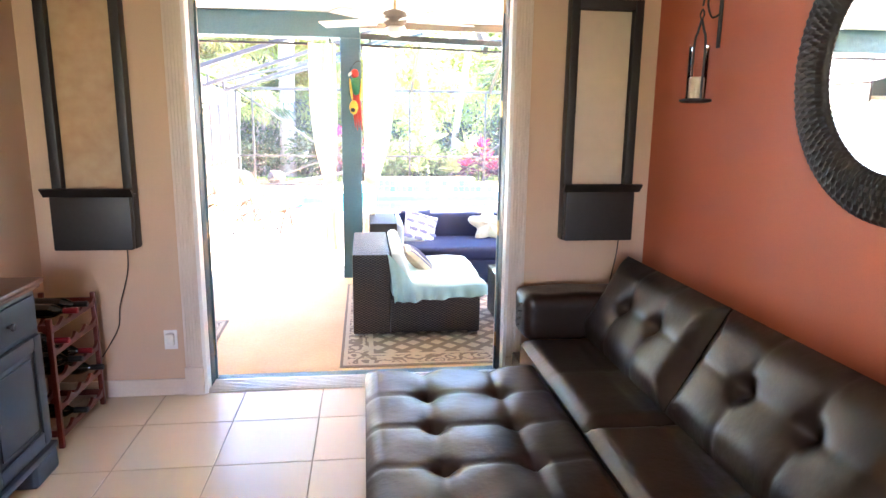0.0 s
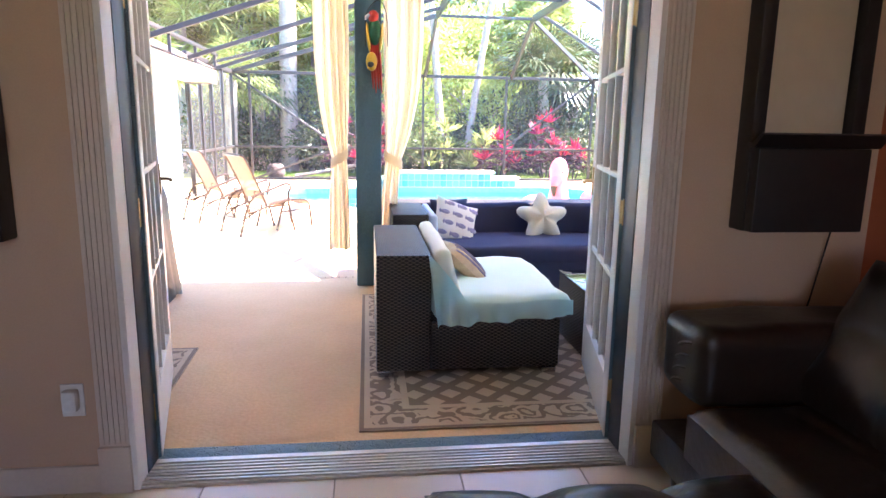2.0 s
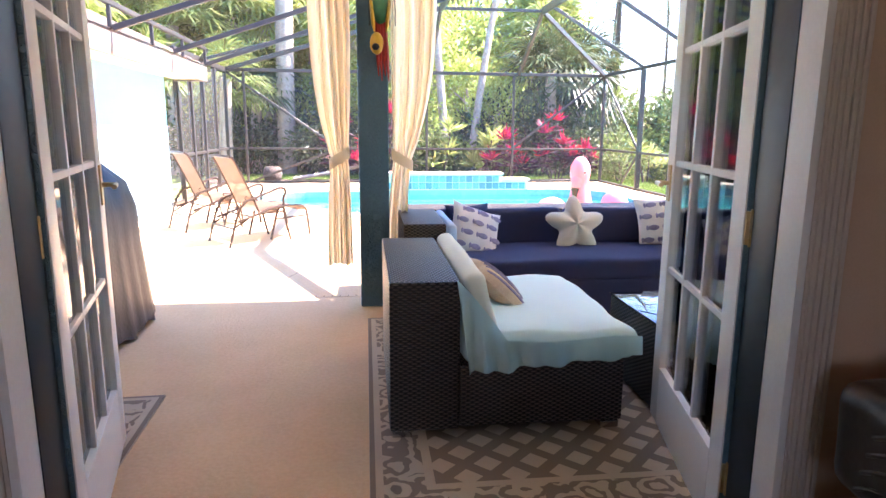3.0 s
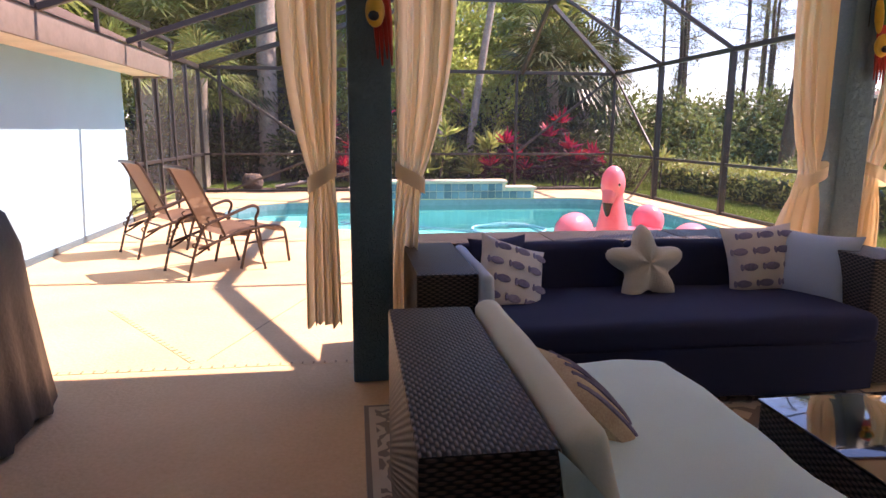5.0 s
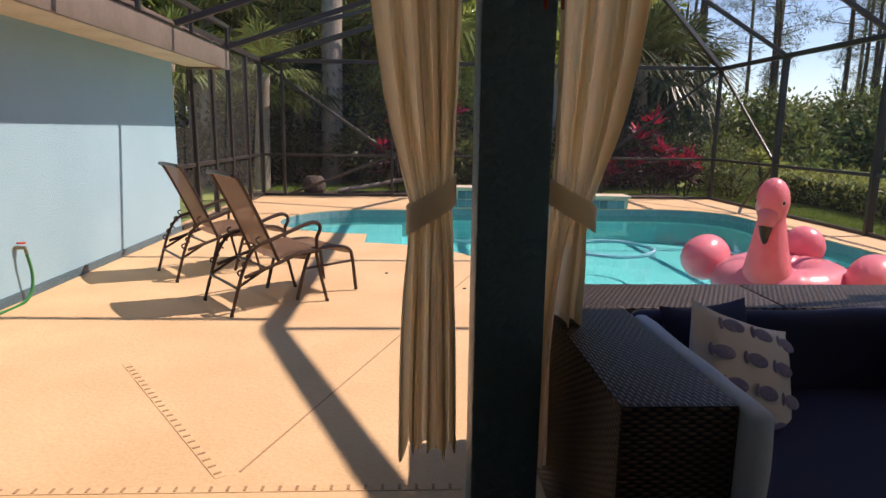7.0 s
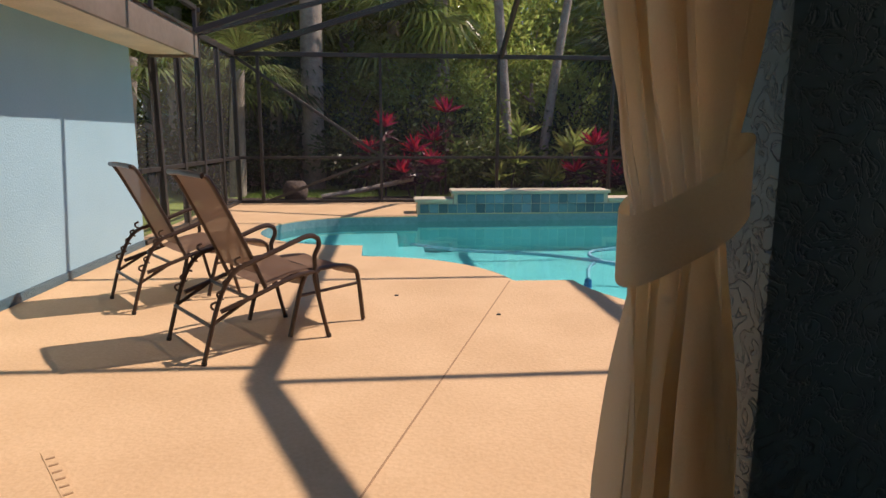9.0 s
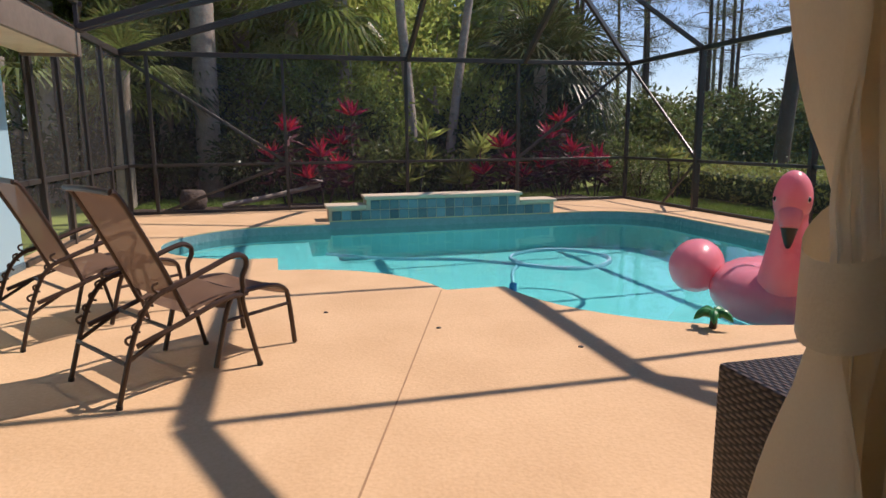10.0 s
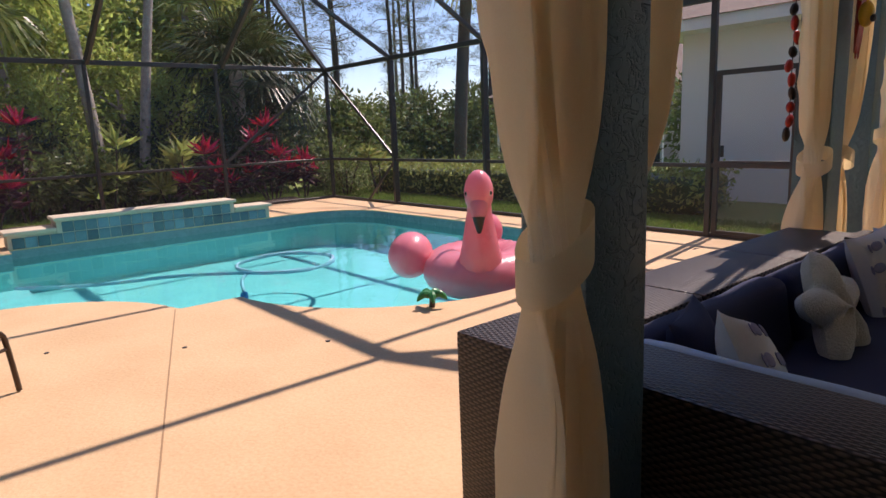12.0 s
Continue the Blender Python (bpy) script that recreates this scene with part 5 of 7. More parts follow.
part("rod", tube(bmesh.new(), [(0, 0, 0), (3.1, 0, 0), (8.3, 1.07, 0)], 0.013, 10), M["bronze"], rod)
for x in (0.3, 2.8, 3.2, 5.6, 6.4, 7.9):
    y = 0.206 * max(0.0, x - 3.1)
    part("bracket", bx(x - 0.01, y - 0.012, 0.0, x + 0.01, y + 0.012, 0.058), M["bronze"], rod)


def curtain(x_top, w_top, x_tie, w_tie, x_low, w_low, z_tie, z_low, label, depth=0.055, y=6.32, folds=4.6, y_tie=0.0, bulge_by=0.055):
    """Gathered cloth from the rod, cinched by a band."""
    c = thing("curtain", (x_tie, y, z_low), label, "curtain", "porch curtains")
    bm = bmesh.new()
    nu, nv = 120, 60
    z_top = 2.36
    g = {}
    for j in range(nv + 1):
        z = z_low + (z_top - z_low) * j / nv
        if z > z_tie:
            t = (z - z_tie) / (z_top - z_tie)
            t = 1 - max(0.0, 1 - t) ** 3.2
            xc, w = x_tie + (x_top - x_tie) * t, w_tie + (w_top - w_tie) * t
        else:
            t = (z_tie - z) / (z_tie - z_low)
            t = 1 - max(0.0, 1 - t) ** 2.2
            xc, w = x_tie + (x_low - x_tie) * t, w_tie + (w_low - w_tie) * t
        tight = math.exp(-((z - z_tie) / 0.16) ** 2)
        for i in range(nu + 1):
            u = i / nu
            ph = 2 * math.pi * (u * folds + 0.12 * math.sin(z * 1.3 + u * 6))
            roll = abs(math.sin(0.5 * ph + 0.6)) ** 0.55
            size = 0.8 + 0.4 * math.sin(u * 9 + 1.0)
            d = depth * (1 - 0.82 * tight) * (1.3 - 2.2 * roll * size + 0.30 * math.sin(2.7 * ph + z * 2))
            if z < z_tie:
                fall = math.exp(-(z_tie - z) / 0.30) * min(1.0, (z_tie - z) / 0.05)
                fan = (u - 0.5) * (1.0 + 0.35 * min(1.0, (z_tie - z) / 0.25))
                d += 0.055 * fall * (math.exp(-((fan + 0.10) / 0.045) ** 2) + 0.8 * math.exp(-((fan - 0.12) / 0.05) ** 2) + 0.5 * math.exp(-((fan - 0.30) / 0.05) ** 2))
            else:
                rise = math.exp(-(z - z_tie) / 0.35)
                d += 0.012 * rise * (1 - tight) * math.sin(u * 26)
            bulge = -bulge_by * math.sin(math.pi * u) - 0.018 * tight * math.sin(math.pi * u)
            x = xc + (u - 0.5) * w + 0.012 * math.cos(ph) * (1 - tight)
            g[i, j] = bm.verts.new((x - x_tie, d + bulge + y_tie * tight, z - z_low + 0.012 * math.sin(ph) * max(0.0, 1 - (z - z_low) / 0.1)))
    for i in range(nu):
        for j in range(nv):
            bm.faces.new((g[i, j], g[i + 1, j], g[i + 1, j + 1], g[i, j + 1]))
    part("cloth", bm, M["curtain"], c)
    band = bmesh.new()
    ring = []
    for zz in (-0.04, -0.036, 0.036, 0.04):
        r = []
        for k in range(32):
            a = 2 * math.pi * k / 32
            slope = 0.045 * math.cos(a)
            ca, sa = (math.copysign(abs(q) ** 0.88, q) for q in (math.cos(a), math.sin(a)))
            r.append(band.verts.new(((w_tie / 2 + 0.011) * ca, -bulge_by * 0.8 + (0.043 + 0.8 * bulge_by) * sa + y_tie, z_tie - z_low + zz + slope * (1 if x_top < x_tie else -1))))
        ring.append(r)
    for a, b in zip(ring, ring[1:]):
        for k in range(32):
            band.faces.new((a[k], a[(k + 1) % 32], b[(k + 1) % 32], b[k]))
    bmesh.ops.solidify(band, geom=band.faces[:], thickness=0.008)
    part("tie_band", band, M["curtain_band"], c, "tan cloth tie-back band")
    return c


curtain(-0.380, 0.28, -0.328, 0.115, -0.33, 0.175, 1.0, 0.275, "tan canvas curtain tied back beside the porch post", 0.064, 6.235, 4.6, bulge_by=0.02)
curtain(0.185, 0.34, 0.105, 0.13, 0.06, 0.16, 0.98, 0.10, "tan canvas curtain tied back between post and wicker sofa", 0.060, 6.41, 3.6, bulge_by=0.015)
curtain(2.66, 0.32, 2.75, 0.14, 2.68, 0.36, 0.95, 0.27, "tan canvas curtain tied back by the second post", 0.05, 6.95)
curtain(3.36, 0.36, 3.20, 0.15, 3.20, 0.20, 0.95, 0.27, "tan canvas curtain tied back beyond the second post", 0.05, 6.98)
curtain(4.98, 0.34, 4.90, 0.20, 4.88, 0.26, 1.0, 0.17, "tan canvas curtain tied back by the far post", 0.05, 7.18)


# painted parrots hung on the posts
def parrot(at, s, label):
    p = thing("parrot_ornament", at, label, "ornament", "parrot ornaments")
    bm = ball(bmesh.new(), (0, -0.055 * s, 0.16 * s), (0.055 * s, 0.05 * s, 0.10 * s), 16)
    part("body", bm, M["parrot_green"], p, "green painted body")
    hd = ball(bmesh.new(), (-0.01 * s, -0.065 * s, 0.27 * s), (0.042 * s, 0.045 * s, 0.048 * s), 14)
    part("head", hd, M["parrot_red"], p, "red painted head")
    bk = bmesh.new()
    tube(bk, [(-0.04 * s, -0.08 * s, 0.275 * s), (-0.065 * s, -0.085 * s, 0.262 * s), (-0.07 * s, -0.085 * s, 0.24 * s)], [0.018 * s, 0.013 * s, 0.003 * s], 8)
    part("beak", bk, M["white"], p, "pale hooked beak")
    wg = bmesh.new()
    for sx in (-1, 1):
        ball(wg, (0.05 * sx * s, -0.06 * s, 0.12 * s), (0.014 * s, 0.035 * s, 0.11 * s), 12, Matrix.Rotation(radians(6 * sx), 4, "Y"))
    part("wing", wg, M["parrot_yellow"], p, "yellow and green wings")
    tl = bmesh.new()
    for k in range(4):
        tube(tl, [((k - 1.5) * 0.016 * s, -0.05 * s, 0.10 * s), ((k - 1.5) * 0.02 * s + 0.01 * s, -0.045 * s, -0.10 * s), ((k - 1.5) * 0.022 * s + 0.02 * s, -0.035 * s, -0.26 * s - 0.03 * s * (k % 2))], [0.016 * s, 0.015 * s, 0.004 * s], 6)
    part("tail", tl, M["parrot_red"], p, "long red tail feathers")
    ch = ball(bmesh.new(), (-0.025 * s, -0.085 * s, -0.06 * s), (0.045 * s, 0.04 * s, 0.07 * s), 14)
    part("mask", ch, M["parrot_yellow"], p, "small second bird's yellow head")
    ch = ball(bmesh.new(), (-0.032 * s, -0.12 * s, -0.085 * s), (0.026 * s, 0.018 * s, 0.022 * s), 10)
    part("small_beak", ch, M["black"], p, "black beak")
    rg = tube(bmesh.new(), curve_pts([(-0.07 * s, -0.01 * s, 0.06 * s), (-0.06 * s, -0.01 * s, 0.30 * s), (0.03 * s, -0.01 * s, 0.40 * s), (0.09 * s, -0.01 * s, 0.30 * s), (0.10 * s, -0.01 * s, 0.06 * s)], 5), 0.003, 6)
    part("hoop", rg, M["iron"], p, "thin wire hoop")
    return p


parrot((-0.045, 6.248, 1.80), 1.0, "green and red painted parrot ornament hung on the porch post")
parrot((3.06, 6.878, 1.80), 1.0, "green and red painted parrot ornament on the second post")
gar = thing("shell_garland", (2.872, 7.10, 1.08), "red and brown shell garland hanging on the second post", "garland")
part("string", tube(bmesh.new(), [(0, 0, 0), (0, 0, 1.3)], 0.003, 6), M["frame_bronze"], gar, "brown string")
for k in range(16):
    sh = ball(bmesh.new(), (0.02 * math.sin(k * 2.1), 0.012 * math.cos(k * 1.3), 0.02 + 0.078 * k), (0.034, 0.02, 0.044), 10, Matrix.Rotation(k * 0.8, 4, "Y"))
    part("shell", sh, M["parrot_red"] if k % 3 else M["frame_bronze"], gar)


# ---- pool things ----
def lounge_chair(at, rz, label):
    """Sling recliner. Local x runs forward from the rear feet, y to its left."""
    c = thing("patio_recliner", at, label, "recliner", "recliners by the pool", rz)
    hw = 0.265
    c.scale = (0.85, 1.0, 0.965)
    for s in (-1, 1):
        y = s * hw
        nm = M["frame_bronze"]
        part("rear_leg", tube(bmesh.new(), curve_pts([(0.0, y, 0.008), (0.10, y, 0.30), (0.19, y, 0.45), (0.29, y, 0.505)], 5), 0.014, 8), nm, c)
        arm = curve_pts([(0.29, y, 0.50), (0.50, y, 0.56), (0.70, y, 0.615), (0.775, y, 0.60), (0.785, y, 0.555), (0.755, y, 0.50), (0.755, y, 0.44)], 6)
        part("armrest", tube(bmesh.new(), arm, 0.015, 8), nm, c)
        part("front_leg", tube(bmesh.new(), curve_pts([(0.755, y, 0.45), (0.75, y, 0.36), (0.80, y, 0.15), (0.84, y, 0.008)], 5), 0.014, 8), nm, c)
        part("seat_rail", tube(bmesh.new(), curve_pts([(0.12, y, 0.27), (0.36, y, 0.33), (0.60, y, 0.395), (0.78, y, 0.41)], 5), 0.014, 8), nm, c)
        part("back_rail", tube(bmesh.new(), curve_pts([(0.42, y * 0.93, 0.345), (0.29, y * 0.93, 0.62), (0.12, y * 0.93, 0.93), (0.07, y * 0.93, 0.975)], 6), 0.014, 8), nm, c)
        rch = bmesh.new()
        for k in range(5):
            z = 0.28 + 0.055 * k
            x = 0.10 + 0.04 * k
            tube(rch, curve_pts([(x, y * 1.0, z), (x - 0.03, y, z + 0.012), (x - 0.035, y, z + 0.035), (x - 0.005, y, z + 0.045)], 3), 0.007, 6)
        part("ratchet", rch, nm, c, "notched recliner bracket")
        part("brace", tube(bmesh.new(), [(0.055, y * 0.98, 0.20), (0.30, y * 0.98, 0.315)], 0.011, 8), nm, c)
        part("foot_cap", tube(bmesh.new(), [(0.84, y, 0.0), (0.84, y, 0.02)], 0.017, 8), M["black"], c)
        part("foot_cap", tube(bmesh.new(), [(0.0, y, 0.0), (0.003, y, 0.02)], 0.017, 8), M["black"], c)
    for x, z in ((0.055, 0.20), (0.30, 0.315), (0.78, 0.405)):
        part("cross_bar", tube(bmesh.new(), [(x, -hw, z), (x, hw, z)], 0.011, 8), M["frame_bronze"], c)
    part("cross_bar", tube(bmesh.new(), curve_pts([(0.07, -hw * 0.93, 0.975), (0.058, 0, 0.982), (0.07, hw * 0.93, 0.975)], 5), 0.016, 8), M["frame_bronze"], c)

    def sling(line, w, sag):
        bm = bmesh.new()
        line = curve_pts(line, 6)
        n = 10
        g = {}
        for i, p in enumerate(line):
            for j in range(n + 1):
                v = 2 * j / n - 1
                e = (1 - v * v) * sag * math.sin(math.pi * (0.1 + 0.8 * i / (len(line) - 1)))
                g[i, j] = bm.verts.new((p.x, v * w, p.z - e))
        for i in range(len(line) - 1):
            for j in range(n):
                bm.faces.new((g[i, j], g[i + 1, j], g[i + 1, j + 1], g[i, j + 1]))
        return bm
    part("back_sling", sling([(0.385, 0, 0.43), (0.29, 0, 0.625), (0.13, 0, 0.925), (0.075, 0, 0.98)], hw * 0.92, 0.015), M["sling"], c, "brown mesh back")
    part("seat_sling", sling([(0.42, 0, 0.362), (0.60, 0, 0.41), (0.76, 0, 0.43), (0.80, 0, 0.41)], hw * 0.94, 0.02), M["sling"], c, "brown mesh seat")
    return c


def footstool(at, rz):
    c = thing("patio_footstool", at, "bronze framed footstool with a brown mesh top beside a recliner", "footstool", "footstools by the pool", rz)
    for s in (-1, 1):
        y = s * 0.235
        part("leg", tube(bmesh.new(), curve_pts([(-0.06, y, 0.008), (0.03, y, 0.30), (0.10, y, 0.365), (0.30, y, 0.37), (0.40, y, 0.335), (0.43, y, 0.26), (0.46, y, 0.008)], 6), 0.014, 8), M["frame_bronze"], c)
        part("brace", tube(bmesh.new(), [(0.0, y, 0.235), (0.435, y, 0.245)], 0.010, 8), M["frame_bronze"], c)
    for x, z in ((0.05, 0.33), (0.40, 0.335)):
        part("cross_bar", tube(bmesh.new(), [(x, -0.235, z), (x, 0.235, z)], 0.011, 8), M["frame_bronze"], c)
    bm = bmesh.new()
    g = {}
    for i in range(13):
        for j in range(9):
            u, v = i / 12, 2 * j / 8 - 1
            z = 0.372 - 0.07 * max(0, (abs(u - 0.5) - 0.32) / 0.18) ** 2 - 0.012 * (1 - v * v)
            g[i, j] = bm.verts.new((0.02 + 0.40 * u, v * 0.225, z))
    for i in range(12):
        for j in range(8):
            bm.faces.new((g[i, j], g[i + 1, j], g[i + 1, j + 1], g[i, j + 1]))
    part("mesh_top", bm, M["sling"], c, "brown mesh top")


lounge_chair((-1.742, 8.858, G), 36, "bronze framed recliner with brown mesh sling and a footstool before it")
lounge_chair((-2.455, 9.842, G), 36, "bronze framed recliner with brown mesh sling beside the blue wall")
footstool((-1.33, 9.275, G), 40)
footstool((-2.05, 10.27, G), 40)

# inflatable flamingo
FD = Vector((-0.72, -0.69, 0)).normalized()
fl_ang = math.degrees(math.atan2(FD.y, FD.x))
fla = thing("inflatable_flamingo", (2.74, 9.58, WATER), "pink inflatable flamingo ring floating in the pool", "pool float", "", fl_ang)
bm = bmesh.new()
NA, NB = 64, 20
rg = []
for a in range(NA):
    th = 2 * math.pi * a / NA
    row = []
    for b in range(NB):
        ph = 2 * math.pi * b / NB
        pu = 0.006 * math.sin(a * 2.6) * max(0, math.sin(ph))
        r = 0.31 + (0.205 + pu) * math.cos(ph)
        row.append(bm.verts.new((r * 1.12 * math.cos(th), r * 1.0 * math.sin(th), 0.13 + (0.185 + pu) * math.sin(ph))))
    rg.append(row)
for a in range(NA):
    for b in range(NB):
        p, q = rg[a], rg[(a + 1) % NA]
        bm.faces.new((p[b], q[b], q[(b + 1) % NB], p[(b + 1) % NB]))
fla.scale = (1.06, 1.06, 1.06)
part("ring", bm, M["flamingo"], fla)


def puffed(at, size, m=None, seams=9):
    b = bmesh.new()
    bmesh.ops.create_uvsphere(b, u_segments=40, v_segments=24, radius=1)
    for v in b.verts:
        a = math.atan2(v.co.y, v.co.x)
        v.co *= 1 + 0.018 * math.sin(seams * 2 * a) * (1 - v.co.z ** 2) + 0.01 * noise.noise(v.co * 4)
    b.transform(Matrix.Translation(at) @ (m or Matrix()) @ Matrix.Diagonal((*size, 1)))
    return b


for s in (-1, 1):
    part("wing", puffed((-0.02, s * 0.62, 0.25), (0.25, 0.19, 0.20), Matrix.Rotation(radians(s * 20), 4, "X")), M["flamingo"], fla, "puffed pink wing")
part("tail", puffed((-0.52, 0.0, 0.36), (0.15, 0.17, 0.18)), M["flamingo"], fla, "puffed pink tail")
neck = curve_pts([(0.30, 0, 0.10), (0.40, 0, 0.30), (0.42, 0, 0.50), (0.43, 0, 0.70), (0.47, 0, 0.80)], 7)
part("neck", tube(bmesh.new(), neck, [0.225 - 0.13 * min(1, k / 20) ** 0.8 for k in range(len(neck))], 24), M["flamingo"], fla)
part("head", puffed((0.445, 0, 0.815), (0.118, 0.112, 0.175)), M["flamingo"], fla)
snout = curve_pts([(0.455, 0, 0.78), (0.52, 0, 0.71), (0.545, 0, 0.64)], 6)
part("snout", tube(bmesh.new(), snout, [0.085 - 0.0030 * k for k in range(len(snout))], 18), M["flamingo"], fla, "pink snout")
beak = curve_pts([(0.548, 0, 0.642), (0.552, 0, 0.585), (0.538, 0, 0.53), (0.53, 0, 0.51)], 6)
part("beak", tube(bmesh.new(), beak, [0.050 - 0.0026 * k for k in range(len(beak))], 16), M["black"], fla, "black beak")
for s in (-1, 1):
    e = ball(bmesh.new(), (0.50, s * 0.088, 0.815), (0.022, 0.012, 0.024), 12)
    part("eye", e, M["white"], fla, "white eye")
    e = ball(bmesh.new(), (0.512, s * 0.094, 0.817), (0.013, 0.010, 0.015), 10)
    part("pupil", e, M["black"], fla, "black pupil")


# floating palm drink holders at the pool's edge
def palm_toy(at, rz):
    p = thing("palm_drink_float", at, "small green inflatable palm drink holder on the pool's edge", "pool toy", "palm drink holders", rz)
    part("trunk", tube(bmesh.new(), curve_pts([(0, 0, 0.0), (0.01, 0, 0.05), (0.0, 0, 0.09)], 4), [0.022] * 9, 10), M["frame_bronze"], p, "brown trunk")
    for k in range(5):
        a = 2 * math.pi * k / 5
        pts = curve_pts([(0, 0, 0.085), (0.06 * math.cos(a), 0.06 * math.sin(a), 0.105), (0.115 * math.cos(a), 0.115 * math.sin(a), 0.06)], 5)
        part("frond", tube(bmesh.new(), pts, [0.018, 0.022, 0.026, 0.028, 0.028, 0.027, 0.025, 0.022, 0.016, 0.009, 0.003], 8), M["garden_green"], p, "puffed green frond")
    part("flower", ball(bmesh.new(), (0.02, -0.03, 0.105), (0.022, 0.022, 0.018), 10), M["parrot_red"], p, "red bud")


palm_toy((1.64, 8.98, G), 20)
palm_toy((2.55, 8.80, G), 80)

# pool cleaner and its hose
clean = thing("pool_cleaner", (1.30, 11.55, -0.619), "blue pool cleaner standing on the pool floor", "pool cleaner")
part("body", bx(-0.21, -0.16, 0.0, 0.21, 0.16, 0.14, 0.05, 3), M["blue_plastic"], clean)
part("swivel", tube(bmesh.new(), [(0, 0, 0.10), (0.02, 0.02, 0.30)], [0.05, 0.035], 12), M["blue_plastic"], clean)
hose = [(1.32, 11.57, -0.32), (1.36, 11.7, -0.24), (1.48, 11.85, -0.20)]
for k in range(28):
    a = radians(200 - 26 * k)
    r = 0.52 + 0.012 * math.sin(k)
    hose.append((2.02 + r * math.cos(a), 12.02 + r * 1.05 * math.sin(a), -0.19 + 0.006 * math.sin(k * 1.7)))
hose += [(1.0, 12.3, -0.2), (0.2, 12.6, -0.2), (-0.4, 13.2, -0.22)]
hb = tube(bmesh.new(), curve_pts(hose, 5), 0.019, 8)
tagged(part("cleaner_hose", hb, M["pale_hose"]), "pale blue floating hose coiled on the pool water", "hose")

# garden hose on the wing wall, with tap
tap = thing("garden_hose", (-3.18, 9.05, 0.34), "green garden hose hanging from a tap on the blue wall", "hose")
part("tap", tube(bmesh.new(), [(-0.02, 0, 0), (0.05, 0, 0), (0.06, 0, -0.04)], 0.014, 8), M["brass"], tap, "brass tap")
part("handle", lathe(bmesh.new(), [(0.03, 0.03), (0.03, 0.04)], 12, (0.03, 0, 0)), M["parrot_red"], tap, "red tap handle")
hs = curve_pts([(0.06, 0, -0.045), (0.065, 0.03, -0.2), (0.06, 0.0, -0.33), (0.05, -0.12, -0.385), (0.06, -0.5, -0.378), (0.12, -0.9, -0.378)], 6)
part("hose", tube(bmesh.new(), hs, 0.011, 8), M["garden_green"], tap, "green hose")

# round drain lids in the deck
for x, y in ((0.04, 9.44), (0.72, 8.88), (-0.61, 9.99)):
    b = lathe(bmesh.new(), [(0.015, 0.0), (0.015, 0.004), (0.012, 0.005)], 14)
    o = tagged(part("deck_cap", b, M["iron"]), "small dark round cap in the concrete deck", "deck cap", "deck caps")
    o.matrix_world = pose(x, y, G + 0.0005)

# stone ornament outside the cage
orb = thing("stone_urn", (-2.35, 17.25, -0.10), "dark round stone pot standing in the mulch", "pot")
part("pot", lathe(bmesh.new(), [(0.12, 0.0), (0.20, 0.08), (0.23, 0.2), (0.20, 0.32), (0.15, 0.38), (0.13, 0.36)], 24), M["pine_bark"], orb)

# screen door in the cage's side
sd = thing("screen_door", (5.43, 8.0, G), "bronze framed screen door in the pool cage", "door")
for a in ((0.0, 0.03, 0.05, 1.74), (0.76, 0.03, 0.81, 1.74)):
    part("stile", bx(-0.02, a[0], a[1], 0.02, a[2], a[3], 0.003), M["bronze"], sd, "", False)
for z in (0.03, 0.77, 1.69):
    part("rail", bx(-0.019, 0.05, z, 0.019, 0.76, z + 0.05, 0.003), M["bronze"], sd, "", False)
part("kick_plate", bx(-0.004, 0.05, 0.08, 0.004, 0.76, 0.77), M["screen"], sd, "lower screen", False)
part("handle", bx(-0.05, 0.70, 0.86, -0.021, 0.73, 0.98, 0.004), M["iron"], sd)

# neighbour's house beyond the cage
nb = thing("neighbour_house", (9.2, 3.0, -0.14), "pale stucco neighbouring house with a brown shingled roof", "house")
part("wall", bx(0.0, 0.0, 0.0, 7.0, 8.3, 2.75), M["neighbour"], nb, "", False)
part("fascia", bx(-0.55, -0.55, 2.72, 7.5, 8.85, 2.9, 0.006), M["white_trim"], nb, "white fascia and soffit", False)
rf = bmesh.new()
pts = [(-0.62, -0.6, 2.9), (7.6, -0.6, 2.9), (7.6, 8.92, 2.9), (-0.62, 8.92, 2.9), (3.4, 3.4, 4.9), (3.4, 5.0, 4.9)]
vv = [rf.verts.new(p) for p in pts]
for f in ((0, 1, 4), (1, 2, 5, 4), (2, 3, 5), (3, 0, 4, 5), (3, 2, 1, 0)):
    rf.faces.new([vv[i] for i in f])
part("roof", rf, M["shingle"], nb, "brown shingles", False)
nb2 = thing("neighbour_house", (19.5, 16.0, -0.14), "distant house with a white framed screen porch", "house")
part("wall", bx(0.0, 0.0, 0.0, 6.0, 9.0, 2.6), M["neighbour"], nb2, "", False)
rf = bmesh.new()
pts = [(-0.8, -0.8, 2.6), (6.8, -0.8, 2.6), (6.8, 9.8, 2.6), (-0.8, 9.8, 2.6), (3.0, 3.0, 4.4), (3.0, 6.0, 4.4)]
vv = [rf.verts.new(p) for p in pts]
for f in ((0, 1, 4), (1, 2, 5, 4), (2, 3, 5), (3, 0, 4, 5), (3, 2, 1, 0)):
    rf.faces.new([vv[i] for i in f])
part("roof", rf, M["shingle"], nb2, "grey shingles", False)
for k in range(4):
    part("porch_post", bx(-2.2, 0.4 + 2.4 * k, 0.0, -2.12, 0.48 + 2.4 * k, 2.5), M["white_trim"], nb2, "white post", False)
